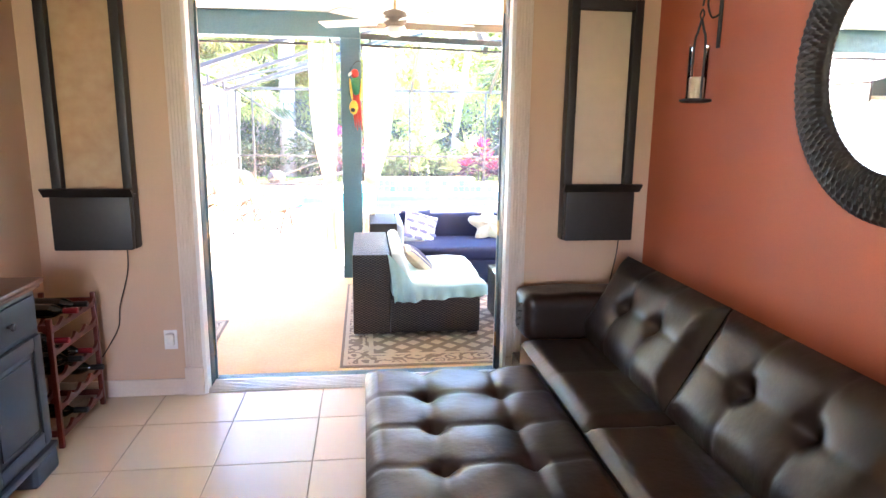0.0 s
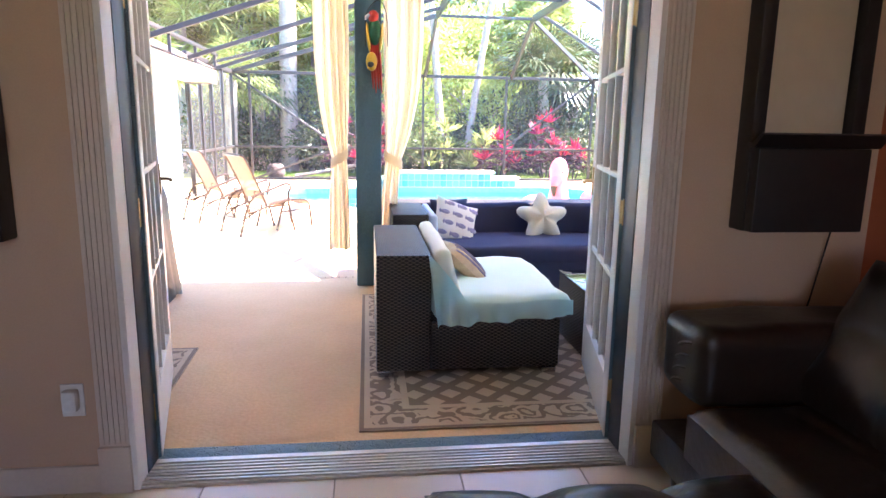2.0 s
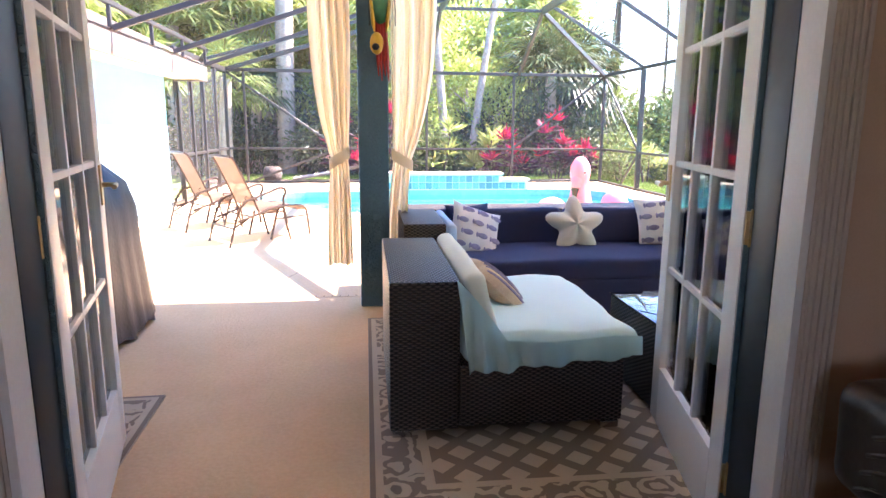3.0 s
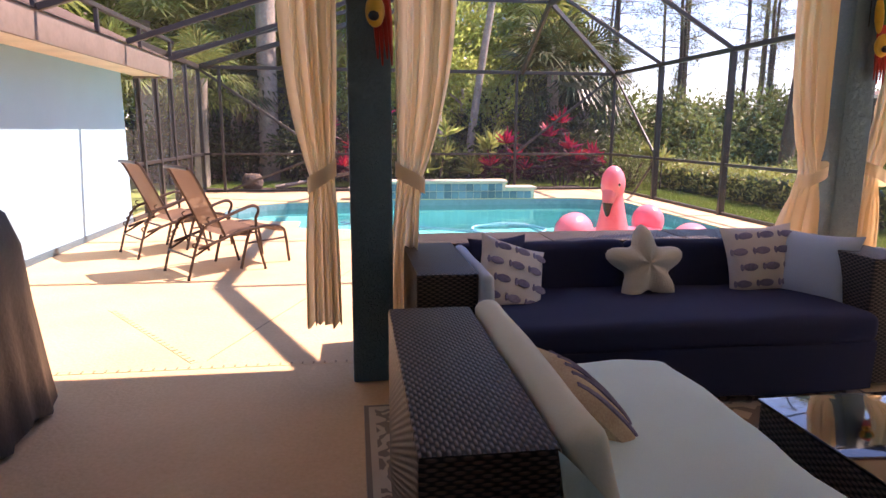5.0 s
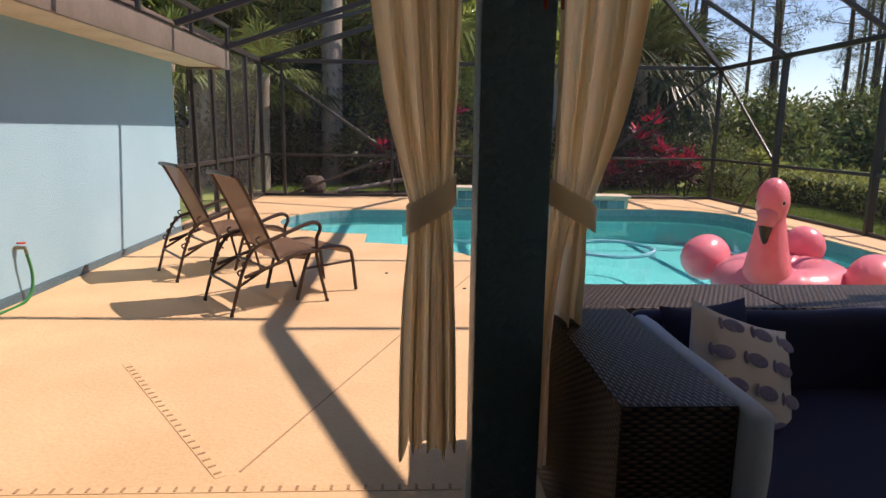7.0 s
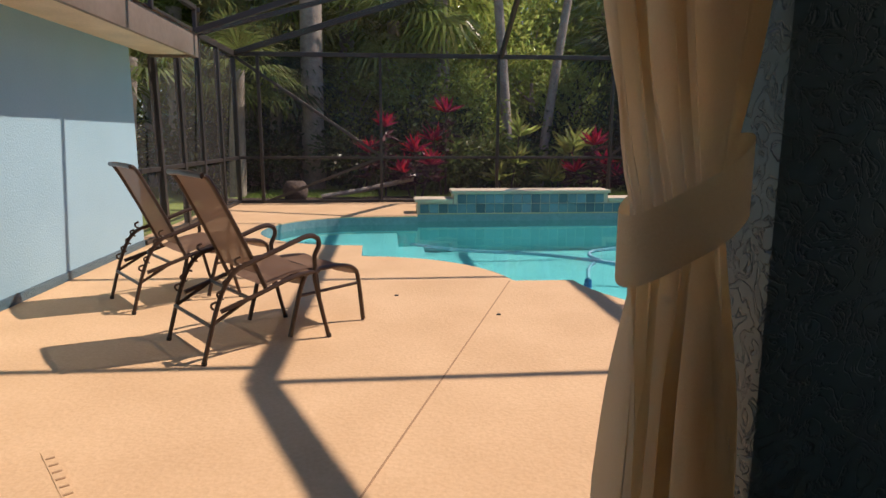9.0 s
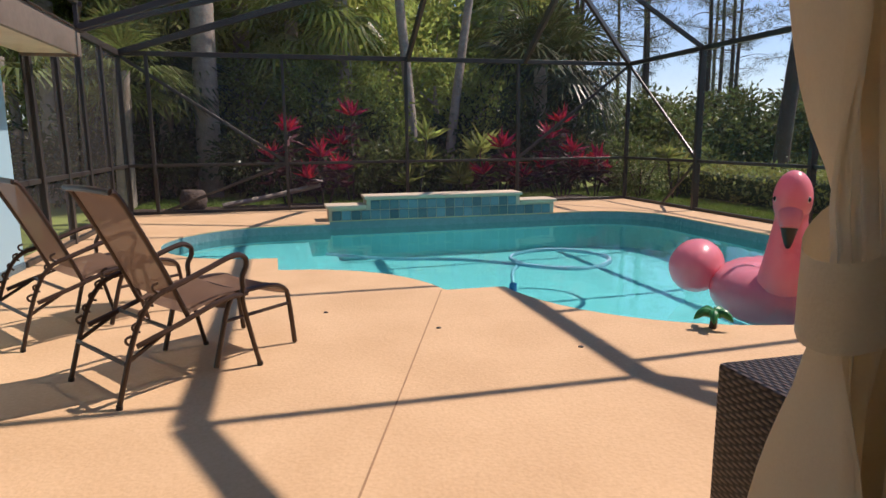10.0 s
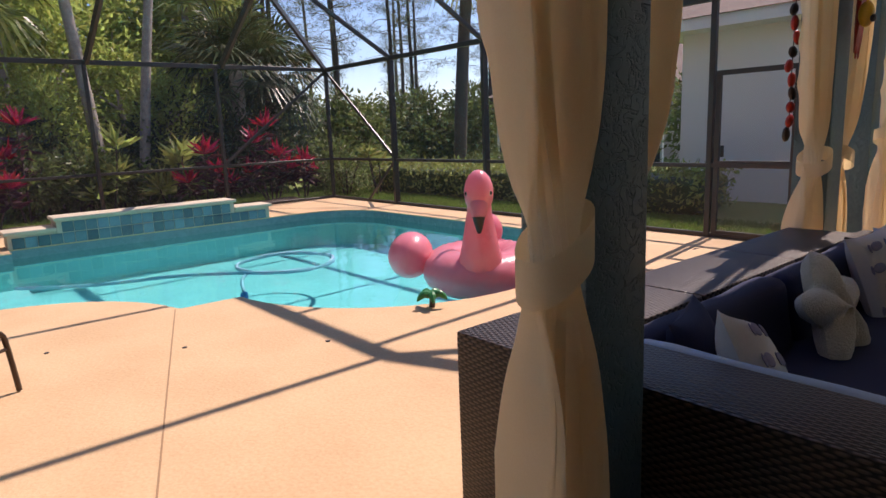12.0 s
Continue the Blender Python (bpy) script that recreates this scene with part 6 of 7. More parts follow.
# opaque dark panels between the posts, in place of the porch's inner shade
for k in range(3):
    part("porch_shade_panel", bx(-2.17, 0.5 + 2.4 * k, 0.0, -2.15, 2.78 + 2.4 * k, 2.5), M["bronze"], nb2, "dark opaque panel put in for the shaded interior behind the porch's insect screen", False)
part("porch_beam", bx(-2.22, 0.3, 2.5, -2.1, 7.8, 2.6), M["white_trim"], nb2, "white beam", False)


# ---- garden ----
rng = np.random.default_rng(7)


def leaves_mesh(name, centers, ways, length, width, rng_=rng):
    """Pointed leaves: each four corners, folded along its middle."""
    n = len(centers)
    ways = ways / np.linalg.norm(ways, axis=1, keepdims=True)
    side = np.cross(ways, rng_.normal(size=(n, 3)))
    side /= np.linalg.norm(side, axis=1, keepdims=True) + 1e-9
    up = np.cross(side, ways)
    ln = length * rng_.uniform(0.6, 1.25, (n, 1))
    wd = width * rng_.uniform(0.7, 1.2, (n, 1))
    v = np.empty((n, 4, 3))
    v[:, 0] = centers
    v[:, 1] = centers + ways * ln * 0.45 + side * wd * 0.5 + up * wd * 0.18
    v[:, 2] = centers + ways * ln - up * ln * 0.12
    v[:, 3] = centers + ways * ln * 0.45 - side * wd * 0.5 + up * wd * 0.18
    me = bpy.data.meshes.new(name)
    idx = np.arange(n * 4).reshape(n, 4)
    me.from_pydata(v.reshape(-1, 3).tolist(), [], idx.tolist())
    me.update()
    return me


def clumps(n_clump, per, spread, radii, centre, hollow=0.55, rng_=rng):
    d = rng_.normal(size=(n_clump, 3))
    d /= np.linalg.norm(d, axis=1, keepdims=True)
    r = rng_.uniform(hollow, 1.0, (n_clump, 1))
    cc = d * r * np.array(radii) + np.array(centre)
    c = np.repeat(cc, per, axis=0)
    off = rng_.normal(size=(n_clump * per, 3)) * spread
    return c + off, off + np.repeat(d, per, axis=0) * spread * 0.8 + np.array([0, 0, -0.25 * spread]) + rng_.normal(size=(n_clump * per, 3)) * spread * 0.7


def foliage(name, material, parent, *a, length=0.16, width=0.07, **k):
    c, w = clumps(*a, **k)
    return part_mesh(name, leaves_mesh(name, c, w, length, width), material, parent, "", False)


def broadleaf(at, h, spread, mat, label, dens=1.0, limbs=6):
    t = thing("tree", at, label, "tree")
    bm = tube(bmesh.new(), curve_pts([(0, 0, -0.1), (0.05, 0.02, h * 0.25), (-0.05, 0.06, h * 0.5), (0.05, 0, h * 0.8)], 5), [0.13 * (1 - 0.04 * k) for k in range(16)], 9)
    for k in range(limbs):
        a = 2.4 * k
        z = h * (0.3 + 0.07 * k)
        e = (spread * 0.7 * math.cos(a), spread * 0.7 * math.sin(a), z + h * 0.22)
        tube(bm, curve_pts([(0, 0, z), (e[0] * 0.5, e[1] * 0.5, z + h * 0.10), e], 4), [0.06 - 0.006 * q for q in range(9)], 7)
    part("trunk", bm, M["bark"], t)
    foliage("crown", M[mat], t, int(110 * dens), 42, 0.26, (spread, spread, h * 0.42), (0, 0, h * 0.62), length=0.22, width=0.10)
    return t


def fan_palm(at, h, lean, label, n=26, size=1.05, r=0.17, mat="frond", bark="bark"):
    """Palm with fan leaves on stalks and a hanging skirt."""
    t = thing("palm_tree", at, label, "palm tree")
    top = Vector((lean[0], lean[1], h))
    line = curve_pts([(0, 0, -0.1), (lean[0] * 0.25, lean[1] * 0.25, h * 0.35), (lean[0] * 0.6, lean[1] * 0.6, h * 0.7), tuple(top)], 7)
    rad = [r * (1.12 - 0.2 * i / len(line) + (0.03 if i % 2 else 0)) for i in range(len(line))]
    part("trunk", tube(bmesh.new(), line, rad, 12), M[bark], t)
    verts, faces = [], []
    rr = random.Random(int(h * 100) + n)
    for k in range(n):
        az = 2.399 * k + rr.uniform(-0.2, 0.2)
        el = radians(rr.uniform(-50, 75))
        d = Vector((math.cos(az) * math.cos(el), math.sin(az) * math.cos(el), math.sin(el)))
        hub = top + d * size * 0.75
        hub.z -= 0.12 * size * math.cos(el)
        side = d.cross(Vector((0, 0, 1))).normalized()
        nrm = side.cross(d)
        i0 = len(verts)
        verts += [top + side * 0.012, top - side * 0.012, hub - side * 0.012, hub + side * 0.012]
        faces.append((i0, i0 + 1, i0 + 2, i0 + 3))
        seg = 20
        for q in range(seg):
            a = radians(-115 + 230 * q / (seg - 1))
            w = d * math.cos(a) + side * math.sin(a)
            ln = size * (0.78 + 0.22 * math.cos(a)) * rr.uniform(0.85, 1.05)
            tip = hub + w * ln - Vector((0, 0, 1)) * ln * 0.28 * rr.uniform(0.5, 1.3)
            mid = hub + w * ln * 0.55 + nrm * 0.04
            sw = (d * -math.sin(a) + side * math.cos(a)) * 0.032 * size
            i0 = len(verts)
            verts += [hub, mid + sw, tip, mid - sw]
            faces.append((i0, i0 + 1, i0 + 2, i0 + 3))
    me = bpy.data.meshes.new("crown")
    me.from_pydata([tuple(v) for v in verts], [], faces)
    part_mesh("crown", me, M[mat], t, "fan-shaped fronds", False)
    return t


def feather_palm(at, h, lean, label, n=15, ln=2.0, r=0.09, mat="frond"):
    t = thing("palm_tree", at, label, "palm tree")
    top = Vector((lean[0], lean[1], h))
    line = curve_pts([(0, 0, -0.1), (lean[0] * 0.3, lean[1] * 0.3, h * 0.35), (lean[0] * 0.65, lean[1] * 0.65, h * 0.7), tuple(top)], 7)
    part("trunk", tube(bmesh.new(), line, [r * (1.15 - 0.35 * i / len(line)) for i in range(len(line))], 11), M["bark"], t)
    verts, faces = [], []
    rr = random.Random(int(h * 77) + n)
    for k in range(n):
        az = 2.399 * k
        el = radians(rr.uniform(0, 75))
        out = Vector((math.cos(az), math.sin(az), 0))
        prev = top.copy()
        L = ln * rr.uniform(0.8, 1.1)
        m = 24
        for q in range(m):
            s = q / m
            e = el - radians(105) * s ** 1.3
            step = (out * math.cos(e) + Vector((0, 0, 1)) * math.sin(e)) * L / m
            cur = prev + step
            side = step.cross(Vector((0, 0, 1))).normalized() if abs(step.normalized().z) < 0.98 else Vector((-out.y, out.x, 0))
            i0 = len(verts)
            verts += [prev + side * 0.014, prev - side * 0.014, cur - side * 0.012, cur + side * 0.012]
            faces.append((i0, i0 + 1, i0 + 2, i0 + 3))
            if q > 2:
                for sg in (-1, 1):
                    l2 = 0.42 * math.sin(math.pi * (0.12 + 0.85 * s)) * ln / 2.0 * rr.uniform(0.8, 1.15)
                    w = (side * sg + step.normalized() * 0.45 - Vector((0, 0, 1)) * rr.uniform(0.25, 0.75)).normalized()
                    i0 = len(verts)
                    verts += [cur, cur + w * l2 * 0.5 + step.normalized() * 0.016, cur + w * l2, cur + w * l2 * 0.5 - step.normalized() * 0.016]
                    faces.append((i0, i0 + 1, i0 + 2, i0 + 3))
            prev = cur
    me = bpy.data.meshes.new("crown")
    me.from_pydata([tuple(v) for v in verts], [], faces)
    part_mesh("crown", me, M[mat], t, "arching feather fronds", False)
    return t


def pine(at, h, label):
    """Tall thin pine: bare lower trunk, a few dead stubs, airy tufts high up."""
    t = thing("pine_tree", at, label, "pine tree")
    bm = tube(bmesh.new(), curve_pts([(0, 0, -0.1), (0.12, 0.05, h * 0.4), (-0.05, 0.1, h * 0.8), (0.1, 0, h)], 6), [0.13 * (1 - 0.042 * k) for k in range(19)], 9)
    cs, ws = [], []
    rr = random.Random(int(h * 31))
    for k in range(30):
        z = h * (0.22 + 0.78 * k / 30)
        a = 2.4 * k + rr.uniform(-0.5, 0.5)
        bare = k < 8
        ln = (0.5 if bare else 0.7 + 1.7 * (1 - k / 34)) * rr.uniform(0.5, 1.15)
        e = Vector((ln * math.cos(a), ln * math.sin(a), z + rr.uniform(-0.3, 0.4)))
        tube(bm, curve_pts([(0, 0, z), (e.x * 0.5, e.y * 0.5, z + 0.12), tuple(e)], 3), [0.026, 0.022, 0.018, 0.014, 0.011, 0.008, 0.005], 5)
        if bare and rr.random() < 0.6:
            continue
        for q in range(6):
            c = Vector((0, 0, z)).lerp(e, 0.45 + 0.12 * q) + Vector((rr.gauss(0, 0.10), rr.gauss(0, 0.10), rr.gauss(-0.02, 0.10)))
            for _ in range(20):
                w = Vector((rr.gauss(0, 1), rr.gauss(0, 1), rr.gauss(0.1, 1)))
                cs.append(tuple(c + w * 0.06))
                ws.append(tuple(w))
    part("trunk", bm, M["pine_bark"], t)
    part_mesh("crown", leaves_mesh("needles", np.array(cs), np.array(ws), 0.26, 0.020), M["needle"], t, "sparse needle tufts", False)
    return t


def canopy_tree(at, h, spread, mat, label, seed):
    """Tall tree: forked bare trunk below, a broken crown of separate leaf masses above."""
    t = thing("tree", at, label, "tree")
    rr = random.Random(seed)
    gen = np.random.default_rng(seed)
    bm = tube(bmesh.new(), curve_pts([(0, 0, -0.1), (0.12, 0.05, h * 0.2), (-0.08, 0.08, h * 0.45), (0.1, 0, h * 0.75)], 5), [0.15 * (1 - 0.045 * k) for k in range(16)], 9)
    cs, ws = [], []
    for k in range(15):
        a = 2.4 * k + rr.uniform(-0.4, 0.4)
        z = h * (0.30 + 0.030 * k)
        reach = spread * rr.uniform(0.45, 1.0)
        e = Vector((reach * math.cos(a), reach * math.sin(a), z + h * rr.uniform(0.06, 0.22)))
        tube(bm, curve_pts([(0, 0, z), (e.x * 0.5, e.y * 0.5, z + h * 0.08), tuple(e)], 4), [0.06 - 0.006 * q for q in range(9)], 6)
        n = 520
        c = gen.normal(size=(n, 3)) * np.array([0.55, 0.55, 0.34]) * (0.8 + 0.5 * rr.random()) + np.array(e)
        cs.append(c)
        ws.append(gen.normal(size=(n, 3)) + np.array([0, 0, -0.7]))
    part("trunk", bm, M["bark"], t)
    part_mesh("crown", leaves_mesh("crown", np.concatenate(cs), np.concatenate(ws), 0.26, 0.11, gen), M[mat], t, "broken leafy crown", False)
    return t


def shrub(at, size, mat, label, name="shrub", n=46, per=34, ln=0.15, wd=0.075):
    s = thing(name, at, label, "shrub")
    bm = bmesh.new()
    for k in range(6):
        a = 2 * math.pi * k / 6
        tube(bm, curve_pts([(0.05 * math.cos(a), 0.05 * math.sin(a), -0.05), (size[0] * 0.3 * math.cos(a), size[1] * 0.3 * math.sin(a), size[2] * 0.5), (size[0] * 0.6 * math.cos(a), size[1] * 0.6 * math.sin(a), size[2] * 0.95)], 3), [0.025, 0.022, 0.018, 0.015, 0.012, 0.009, 0.006], 6)
    part("stems", bm, M["pine_bark"], s)
    foliage("leaves", M[mat], s, n, per, 0.15, (size[0], size[1], size[2] * 0.55), (0, 0, size[2] * 0.58), length=ln, width=wd, hollow=0.35)
    return s


def strap_plant(at, stems, mat, label, name="cordyline", ln=0.42, n=20, lower="red_leaf"):
    p = thing(name, at, label, "plant")
    bm = bmesh.new()
    cs, ws, cs2, ws2 = [], [], [], []
    rr = random.Random(int(abs(at[0] * 100)) + stems)
    for k in range(stems):
        x, y = rr.uniform(-0.35, 0.35), rr.uniform(-0.25, 0.25)
        h = rr.uniform(0.35, 1.0) * (1.35 if k == 0 else 1)
        tube(bm, [(x * 0.3, y * 0.3, -0.05), (x * 0.8, y * 0.8, h * 0.6), (x, y, h)], [0.018, 0.015, 0.012], 6)
        for q in range(n):
            a = 2.4 * q
            el = radians(rr.uniform(5, 75))
            w = (math.cos(a) * math.cos(el), math.sin(a) * math.cos(el), math.sin(el))
            if q % 3:
                cs.append((x, y, h))
                ws.append(w)
            else:
                cs2.append((x, y, h - 0.08))
                ws2.append((w[0], w[1], w[2] * 0.4))
    part("stems", bm, M["pine_bark"], p)
    part_mesh("leaves", leaves_mesh("leaves", np.array(cs), np.array(ws), ln, 0.085), M[mat], p, "", False)
    part_mesh("lower_leaves", leaves_mesh("lower_leaves", np.array(cs2), np.array(ws2), ln, 0.085), M[lower], p, "darker lower leaves", False)
    return p


def again(ob, x, y, z=-0.12, rz=0.0, s=1.0):
    ob.scale = (1, 1, 1)
    c = copy_thing(ob, pose(x, y, z, 0, 0, rz))
    c.scale = (s, s, s * (1 + 0.08 * math.sin(x * 3 + y)))
    return c


# palms and trees, nearest first
fan_palm((-2.38, 20.4, -0.12), 9.2, (0.15, 0.1), "tall thick grey-trunked palm behind the cage", 24, 1.3, 0.23)
p_a = feather_palm((2.15, 20.1, -0.12), 6.6, (-0.55, 0.3), "slender leaning palm with arching fronds", 13, 1.9, 0.11)
p_b = feather_palm((2.75, 19.9, -0.12), 5.8, (0.95, 0.4), "slender palm leaning over the planting bed", 13, 1.8, 0.10)
p_c = fan_palm((-0.6, 21.4, -0.12), 3.9, (0.1, 0.0), "bushy fan palm in the dark undergrowth", 32, 1.15, 0.16)
p_d = fan_palm((0.7, 21.0, -0.12), 4.5, (-0.1, 0.1), "fan palm with a full green crown", 34, 1.2, 0.17, "leaf")
p_e = fan_palm((-3.75, 18.9, -0.12), 2.5, (0.15, -0.2), "low fan palm with yellowing fronds by the cage", 22, 0.85, 0.15, "leaf_mid")
p_f = fan_palm((5.2, 20.2, -0.12), 3.0, (0.0, 0.1), "dark fan palm behind the red plants", 38, 1.15, 0.16, "leaf_dark")
fan_palm((12.8, 21.0, -0.12), 6.6, (0.7, 0.0), "tall leaning palm on the lawn", 30, 1.25, 0.19, "frond", "pine_bark")
for x, y, rz, s in ((-5.4, 20.5, 40, 1.1), (-1.7, 22.6, 80, 1.25), (-6.8, 17.0, 10, 0.95), (6.2, 24.6, 200, 1.25), (-4.1, 21.8, 20, 1.15)):
    again(p_c, x, y, -0.12, rz, s)
for x, y, rz, s in ((-0.2, 23.5, 70, 1.2), (-4.6, 24.0, 200, 1.2), (-3.1, 22.6, 120, 1.1)):
    again(p_d, x, y, -0.12, rz, s)
for x, y, rz, s in ((-4.9, 16.2, 100, 0.9), (-5.6, 13.9, 210, 1.0)):
    again(p_e, x, y, -0.12, rz, s)
for x, y, rz, s in ((6.4, 21.2, 240, 0.95), (-3.3, 20.9, 310, 0.9)):
    again(p_f, x, y, -0.12, rz, s)
again(p_b, 5.4, 24.0, -0.12, 40, 1.05)
again(p_a, 6.9, 24.5, -0.12, 260, 1.15)

c_a = canopy_tree((-2.2, 26.6, -0.12), 8.4, 2.6, "leaf", "tall tree with a broken sunlit crown", 11)
c_b = canopy_tree((1.6, 30.5, -0.12), 9.0, 2.8, "leaf_mid", "tall dark tree in the woods", 12)
for x, y, rz, s in ((-5.2, 25.6, 50, 1.0), (-8.6, 23.5, 200, 1.0), (-10.2, 19.5, 20, 1.0)):
    again(c_a, x, y, -0.12, rz, s)
for x, y, rz, s in ((-6.4, 21.6, 80, 0.85), (-3.2, 30.0, 170, 1.0), (-9.6, 27.0, 330, 1.1), (6.6, 31.5, 40, 0.85), (-8.8, 14.6, 120, 0.9)):
    again(c_b, x, y, -0.12, rz, s)
b_c = broadleaf((10.2, 27.5, -0.12), 2.9, 1.5, "leaf_mid", "small dark green tree at the lawn's edge", 0.6)
for x, y, rz, s in ((13.6, 28.5, 60, 0.9), (17.6, 29.5, 140, 1.05), (22.5, 30.0, 320, 1.2), (8.0, 28.8, 90, 1.1), (27.0, 27.0, 15, 1.2), (14.6, 13.4, 310, 0.8)):
    again(b_c, x, y, -0.12, rz, s)

b_f = broadleaf((-5.2, 25.2, -0.12), 4.6, 1.5, "leaf", "leafy sunlit tree behind the pool", 0.8)
for x, y, rz, s in ((1.4, 20.5, 40, 0.56), (-0.1, 20.6, 10, 0.60), (3.7, 20.6, 330, 0.54), (0.7, 21.6, 60, 0.74), (3.0, 21.8, 200, 0.72), (-1.5, 21.5, 120, 0.66),
                    (2.0, 22.9, 90, 0.95), (4.7, 23.4, 300, 0.75), (-0.4, 23.2, 20, 0.95), (-3.6, 23.2, 150, 0.95), (0.9, 24.6, 250, 1.25), (3.6, 24.8, 75, 1.2), (-2.0, 25.0, 310, 1.25), (-5.6, 23.4, 180, 1.1), (6.0, 25.0, 35, 1.0)):
    again(b_f, x, y, -0.12, rz, s)

# banks of far woods behind the garden trees and round the lawn
def woods(name, x, y, z, mat, label):
    n = len(x)
    me = leaves_mesh(name, np.column_stack([x, y, z]), rng.normal(size=(n, 3)) + np.array([0, 0, -0.2]), 0.30, 0.14)
    tagged(part_mesh(name, me, M[mat], None, "", False), label, "woods", "", "stuff")


wx = rng.uniform(-15.0, 7.5, 46000)
woods("far_woods", wx, 27.5 - 0.03 * (wx + 3) ** 2 + rng.normal(0, 0.55, 46000),
      rng.uniform(-0.1, 1.0, 46000) ** 1.3 * (5.8 + 1.1 * np.sin(wx * 1.3) + 0.7 * np.sin(wx * 3.1 + 1)), "leaf", "dense sunlit green woods behind the garden")
wx = rng.uniform(6.5, 36.0, 52000)
woods("far_thicket", wx, 27.0 + 0.10 * (wx - 8) + 0.8 * np.sin(wx * 0.9) + rng.normal(0, 0.7, 52000),
      rng.uniform(-0.1, 1.0, 52000) ** 1.25 * (1.9 + 0.45 * np.sin(wx * 1.7) + 0.4 * np.sin(wx * 4.3 + 1) + 0.25 * np.sin(wx * 9.1)), "leaf_mid", "uneven green thicket at the far edge of the lawn")

n_a = pine((14.3, 30.8, -0.12), 11.0, "tall thin pine with sparse needles against the sky")
n_b = pine((17.7, 31.2, -0.12), 13.0, "tall pine with bare lower trunk against the sky")
for k, (x, y) in enumerate(((14.9, 31.6), (19.2, 31.4), (11.2, 30.2), (12.3, 33.0), (16.4, 34.0), (18.4, 30.2), (20.8, 34.5), (22.4, 31.0), (24.6, 33.4), (9.3, 31.0), (8.0, 34.0), (13.4, 36.5), (26.8, 31.6), (21.6, 28.4), (10.3, 37.0), (29.5, 30.0), (17.1, 38.0), (23.6, 38.5))):
    again(n_a if k % 2 else n_b, x, y, -0.12, 47 * k, 0.85 + 0.08 * (k % 5))
for k, (x, y) in enumerate(((-3.0, 31.0), (2.6, 32.0), (5.6, 30.0), (-8.0, 31.0))):
    again(n_b if k % 2 else n_a, x, y, -0.12, 61 * k, 1.0)

# undergrowth behind the pool and beside the cage; dark leaf colour carries its deep shade
s_a = shrub((-1.2, 19.6, -0.12), (0.95, 0.8, 1.5), "leaf_dark", "dark leafy undergrowth behind the pool")
s_b = shrub((1.5, 19.2, -0.12), (0.7, 0.6, 1.1), "leaf_mid", "green leafy shrub behind the pool")
s_c = shrub((6.3, 17.5, -0.12), (0.6, 0.55, 0.75), "leaf_mid", "low rounded shrub at the cage corner", "shrub", 40, 34, 0.09, 0.05)
for k, (x, y) in enumerate(((-3.4, 20.0), (-4.6, 19.6), (0.2, 20.2), (3.6, 20.6), (-6.2, 18.6), (5.6, 19.6), (-3.6, 21.4), (-7.0, 15.2), (1.4, 21.9), (-0.6, 21.6), (6.0, 21.2), (-5.6, 22.0), (-8.2, 20.6), (7.4, 22.6), (-6.6, 12.6), (-1.9, 21.6), (2.6, 21.4), (4.2, 22.4), (1.0, 20.3), (4.6, 20.1), (-0.3, 19.7))):
    again(s_a, x, y, -0.12, 53 * k, 0.95 + 0.12 * (k % 4))
for k, (x, y) in enumerate(((3.2, 19.0), (0.6, 18.9), (6.9, 19.3), (8.6, 21.6), (2.2, 19.4))):
    again(s_b, x, y, -0.12, 71 * k, 0.75 + 0.1 * (k % 3))
for k, (x, y) in enumerate(((6.9, 18.5), (13.0, 17.5), (14.4, 16.0), (11.8, 19.0), (7.8, 17.6), (10.4, 16.4), (11.4, 17.4), (12.2, 16.0))):
    again(s_c, x, y, -0.12, 37 * k, 0.75 + 0.12 * (k % 3))


# red cordylines: bright heads on bare stems over dark maroon lower leaves
def cordyline(at, heads, label):
    p = thing("cordyline", at, label, "plant", "cordylines in the bed")
    rr = random.Random(int(abs(at[0]) * 100))
    bm = bmesh.new()
    cs, ws, cs2, ws2 = [], [], [], []
    for x, h in heads:
        y = rr.uniform(-0.2, 0.2)
        tube(bm, [(x * 0.3, y * 0.3, -0.05), (x * 0.8, y * 0.8, h * 0.6), (x, y, h)], [0.02, 0.016, 0.012], 6)
        for q in range(24):
            a = 2.4 * q
            el = radians(rr.uniform(15, 80))
            cs.append((x, y, h - 0.1))
            ws.append((math.cos(a) * math.cos(el), math.sin(a) * math.cos(el), math.sin(el)))
        for q in range(26):
            a = 2.4 * q
            cs2.append((x * 0.95, y, h * rr.uniform(0.45, 0.85)))
            ws2.append((math.cos(a), math.sin(a), rr.uniform(-0.5, 0.5)))
    part("stems", bm, M["pine_bark"], p)
    part_mesh("leaves", leaves_mesh("leaves", np.array(cs), np.array(ws), 0.36, 0.075), M["red_leaf"], p, "bright crimson leaf heads", False)
    part_mesh("lower_leaves", leaves_mesh("lower_leaves", np.array(cs2), np.array(ws2), 0.34, 0.085), M["maroon_leaf"], p, "dark maroon lower leaves", False)


cordyline((-0.72, 17.9, -0.1), ((0.0, 1.45), (-0.3, 0.95)), "tall red-leaved cordyline before dark palms")
cordyline((-0.15, 17.75, -0.1), ((0.0, 0.98), (0.30, 0.75), (-0.25, 0.6)), "red-leaved cordyline in the mulch bed")
cordyline((0.5, 18.5, -0.1), ((0.0, 1.75), (-0.25, 1.2)), "thin red cordyline half hidden in the undergrowth")
cordyline((3.32, 17.8, -0.1), ((0.0, 1.12), (0.22, 0.75), (-0.35, 0.6), (0.45, 0.5)), "red-leaved cordyline beside a green fern")
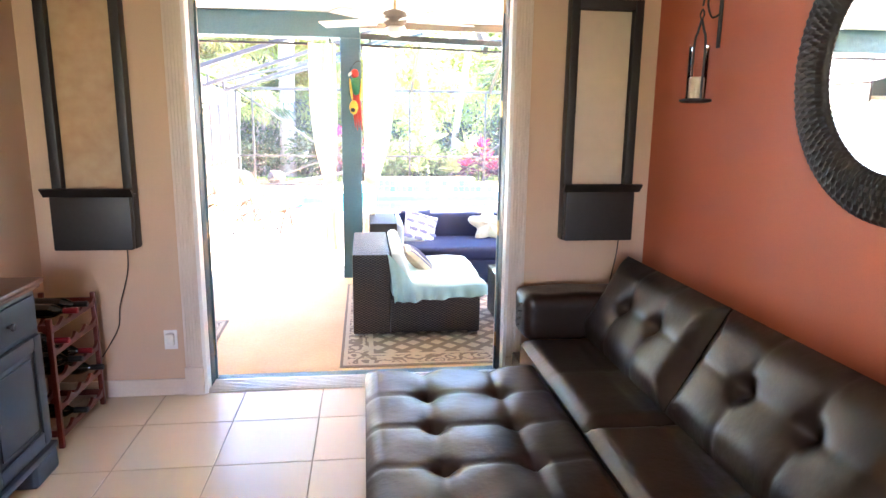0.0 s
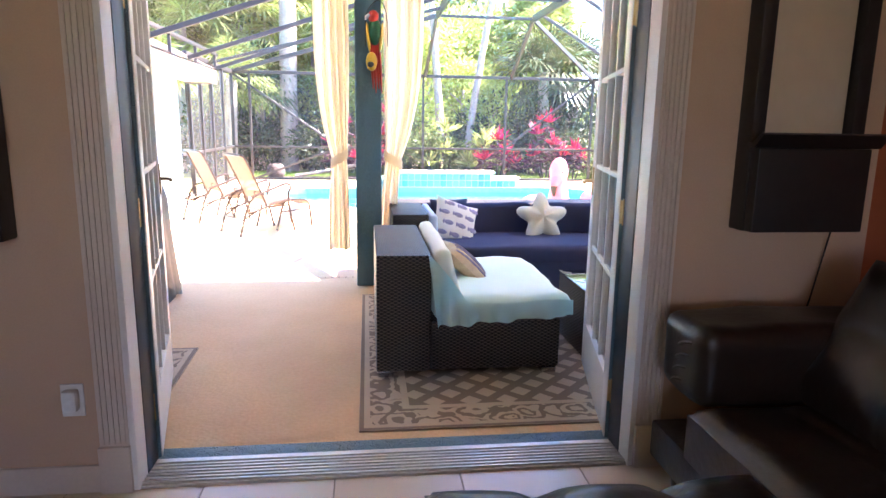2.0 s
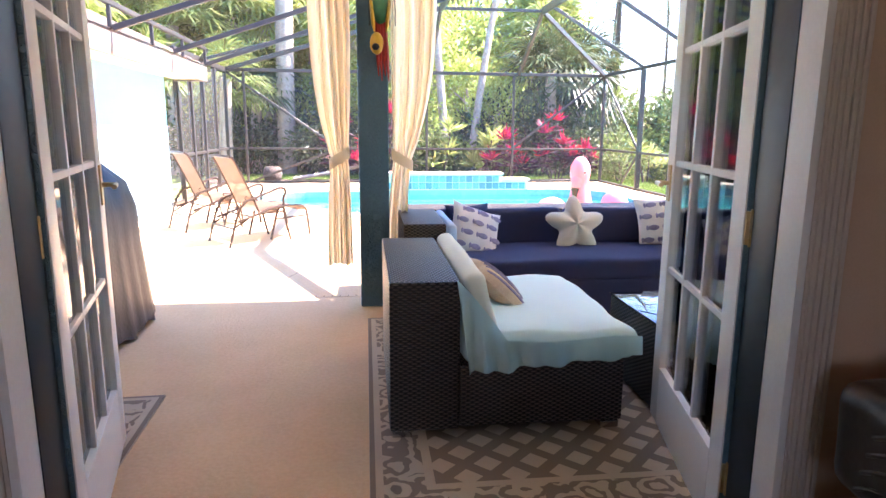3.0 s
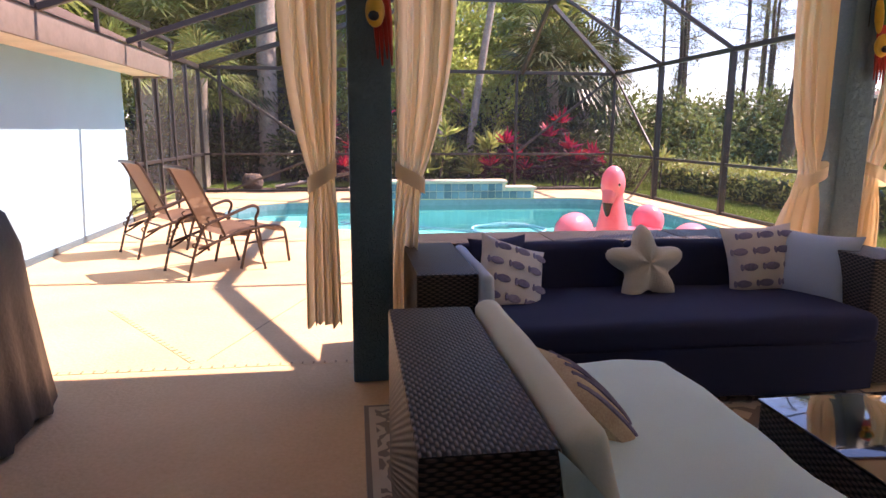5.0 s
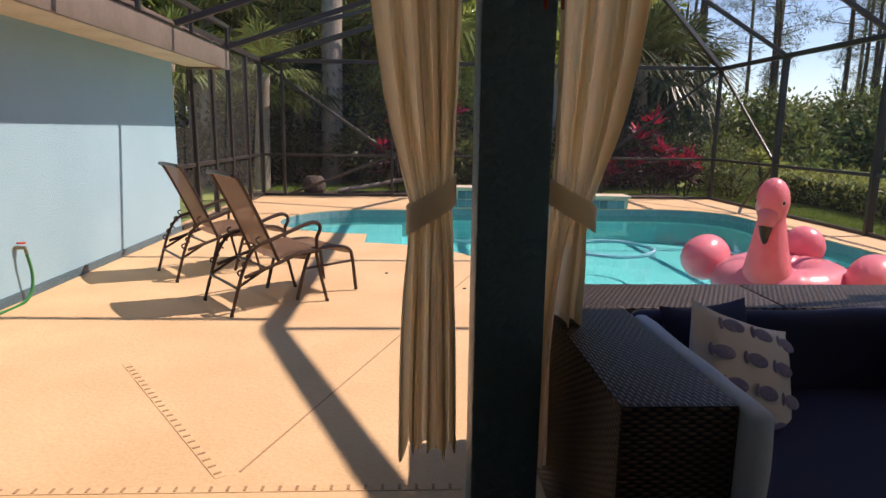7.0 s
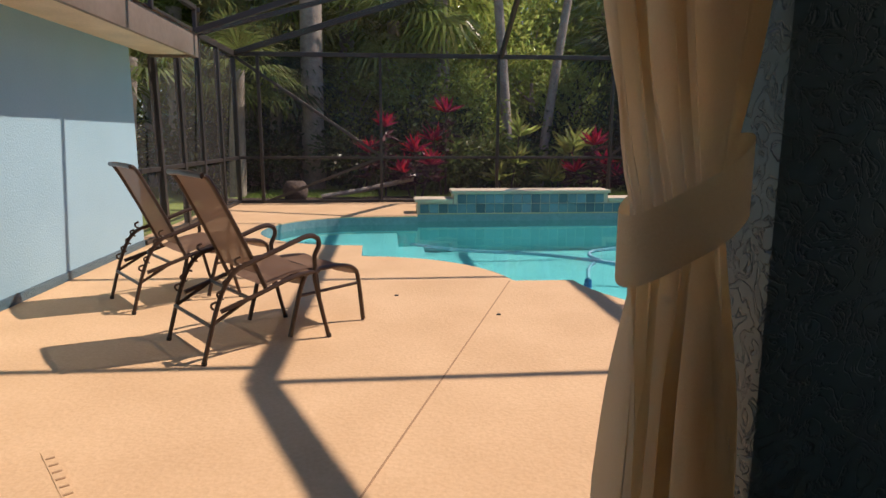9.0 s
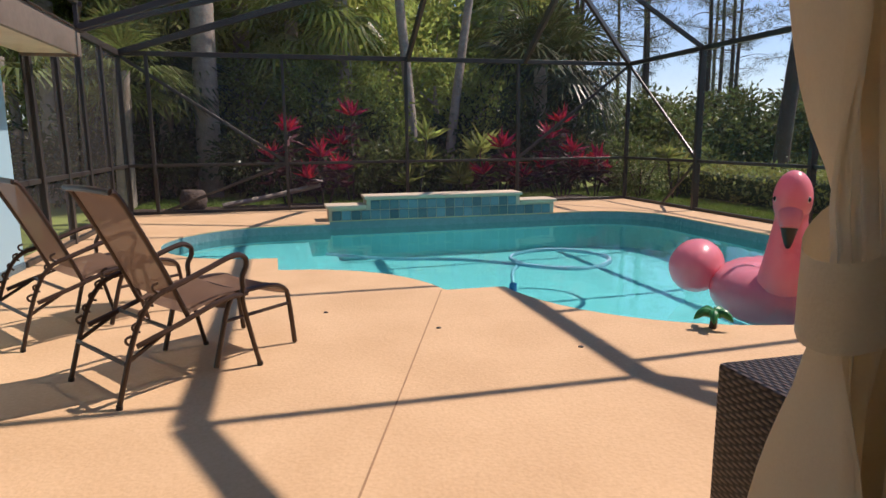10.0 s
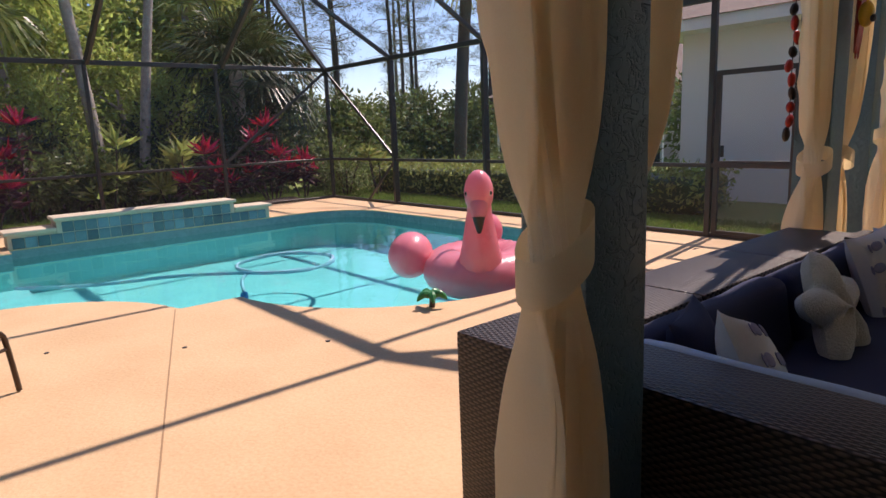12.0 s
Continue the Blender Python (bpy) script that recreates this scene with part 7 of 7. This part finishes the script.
cordyline((4.72, 17.85, -0.1), ((0.0, 1.60), (-0.32, 1.28), (0.15, 1.0), (0.4, 0.75), (-0.4, 0.7)), "large red-leaved cordyline near the cage corner")
cordyline((5.45, 17.9, -0.1), ((0.0, 0.85), (-0.3, 0.7), (0.3, 0.6)), "deep red cordyline at the cage corner")
# light strap-leaved plants
strap_plant((2.85, 18.35, -0.1), 4, "leaf_light", "bright green strap-leaved plant in the bed", "strap_leaf_plant", 0.5, 22, "leaf_light")
strap_plant((1.75, 18.5, -0.1), 3, "leaf_light", "yellow-green strap-leaved plant under the palms", "strap_leaf_plant", 0.45, 20, "leaf")
strap_plant((6.75, 16.9, -0.1), 3, "leaf_light", "pale variegated plant beside the cage", "strap_leaf_plant", 0.35, 20, "leaf_light")
strap_plant((7.9, 12.6, -0.1), 3, "leaf_light", "bright green strap-leaved plant by the hedge", "strap_leaf_plant", 0.5, 22, "leaf")

# clipped hedge outside the cage
hedge = thing("hedge", (7.6, 13.6, -0.12), "clipped green hedge on the lawn beside the cage", "hedge")
hc = np.column_stack([rng.uniform(-0.6, 0.6, 15000), rng.uniform(-3.8, 4.2, 15000), rng.uniform(0.02, 0.62, 15000)])
hc[:, 2] += 0.05 * np.sin(hc[:, 1] * 3.1) + 0.04 * np.sin(hc[:, 0] * 7 + hc[:, 1] * 5)
hw_ = rng.normal(size=(15000, 3)) + np.array([0, 0, 0.6])
part_mesh("leaves", leaves_mesh("leaves", hc, hw_, 0.10, 0.05), M["leaf_light"], hedge, "", False)
# solid block inside the hedge, dark to give the shade between leaves
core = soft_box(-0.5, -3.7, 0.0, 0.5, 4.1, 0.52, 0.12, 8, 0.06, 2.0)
part("core", core, M["leaf_dark"], hedge, "solid dark core for the shade between the hedge leaves")

# grass blades in the strips seen through the screen
gx = np.concatenate([rng.uniform(-3.5, 7.5, 22000), rng.uniform(5.7, 7.0, 14000)])
gy = np.concatenate([rng.uniform(16.9, 20.0, 22000), rng.uniform(8.0, 17.0, 14000)])
gc = np.column_stack([gx, gy, np.full(36000, -0.135)])
gw = np.column_stack([rng.normal(0, 0.45, 36000), rng.normal(0, 0.45, 36000), np.ones(36000)])
grass_me = leaves_mesh("lawn_blades", gc, gw, 0.075, 0.016)
tagged(part_mesh("lawn_blades", grass_me, by_island(surf("grass_blade", (0.20, 0.28, 0.055), (0.13, 0.20, 0.04), 0.7, 8, 1.2, 0.0, trans=0.3)), None, "", False), "short green lawn grass", "grass", "", "stuff")

# fallen palm fronds and logs behind the cage
lg = bmesh.new()
tube(lg, curve_pts([(-1.9, 17.4, -0.02), (-1.1, 17.55, 0.10), (-0.2, 17.5, 0.30)], 5), 0.045, 8)
tagged(part("fallen_branch", lg, M["bark"]), "grey fallen branch lying in the mulch", "branch")


# ---- pieces: floor tiles and pool tiles ----
TS = 0.457
tile_me = None
for i in range(-3, 6):
    for j in range(-9, 3):
        x0, y0 = -0.690 + TS * (i - 1), 2.852 + TS * (j - 1)
        a, b = max(x0, XL + 0.002), min(x0 + TS - 0.005, XR - 0.002)
        c, d = max(y0, -2.99), min(y0 + TS - 0.005, YW - 0.003)
        if b - a < 0.02 or d - c < 0.02:
            continue
        whole = abs(b - a - TS + 0.005) < 1e-4 and abs(d - c - TS + 0.005) < 1e-4
        if whole and tile_me:
            t = new("tile", tile_me)
            t.parent = floor_slab
        else:
            t = part("tile", bx(0, 0, -0.005, b - a, d - c, 0.0, 0.0015, 1), M["tile"], floor_slab, "", False)
            if whole:
                tile_me = t.data
        t.location = (a, c, 0)
pt_me = None
for row, (z, x0, x1) in enumerate(((-0.045, -0.20, 3.16), (0.098, 0.36, 2.60))):
    w = 0.14
    for k in range(int((x1 - x0) / w)):
        if pt_me is None:
            t = part("tile", bx(0, -0.008, 0, w - 0.008, 0.0, 0.132, 0.0025, 1), M["pool_tile"], rw, "", False)
            pt_me = t.data
        else:
            t = new("tile", pt_me)
            t.parent = rw
        t.location = (x0 + w * k, 14.901, z)
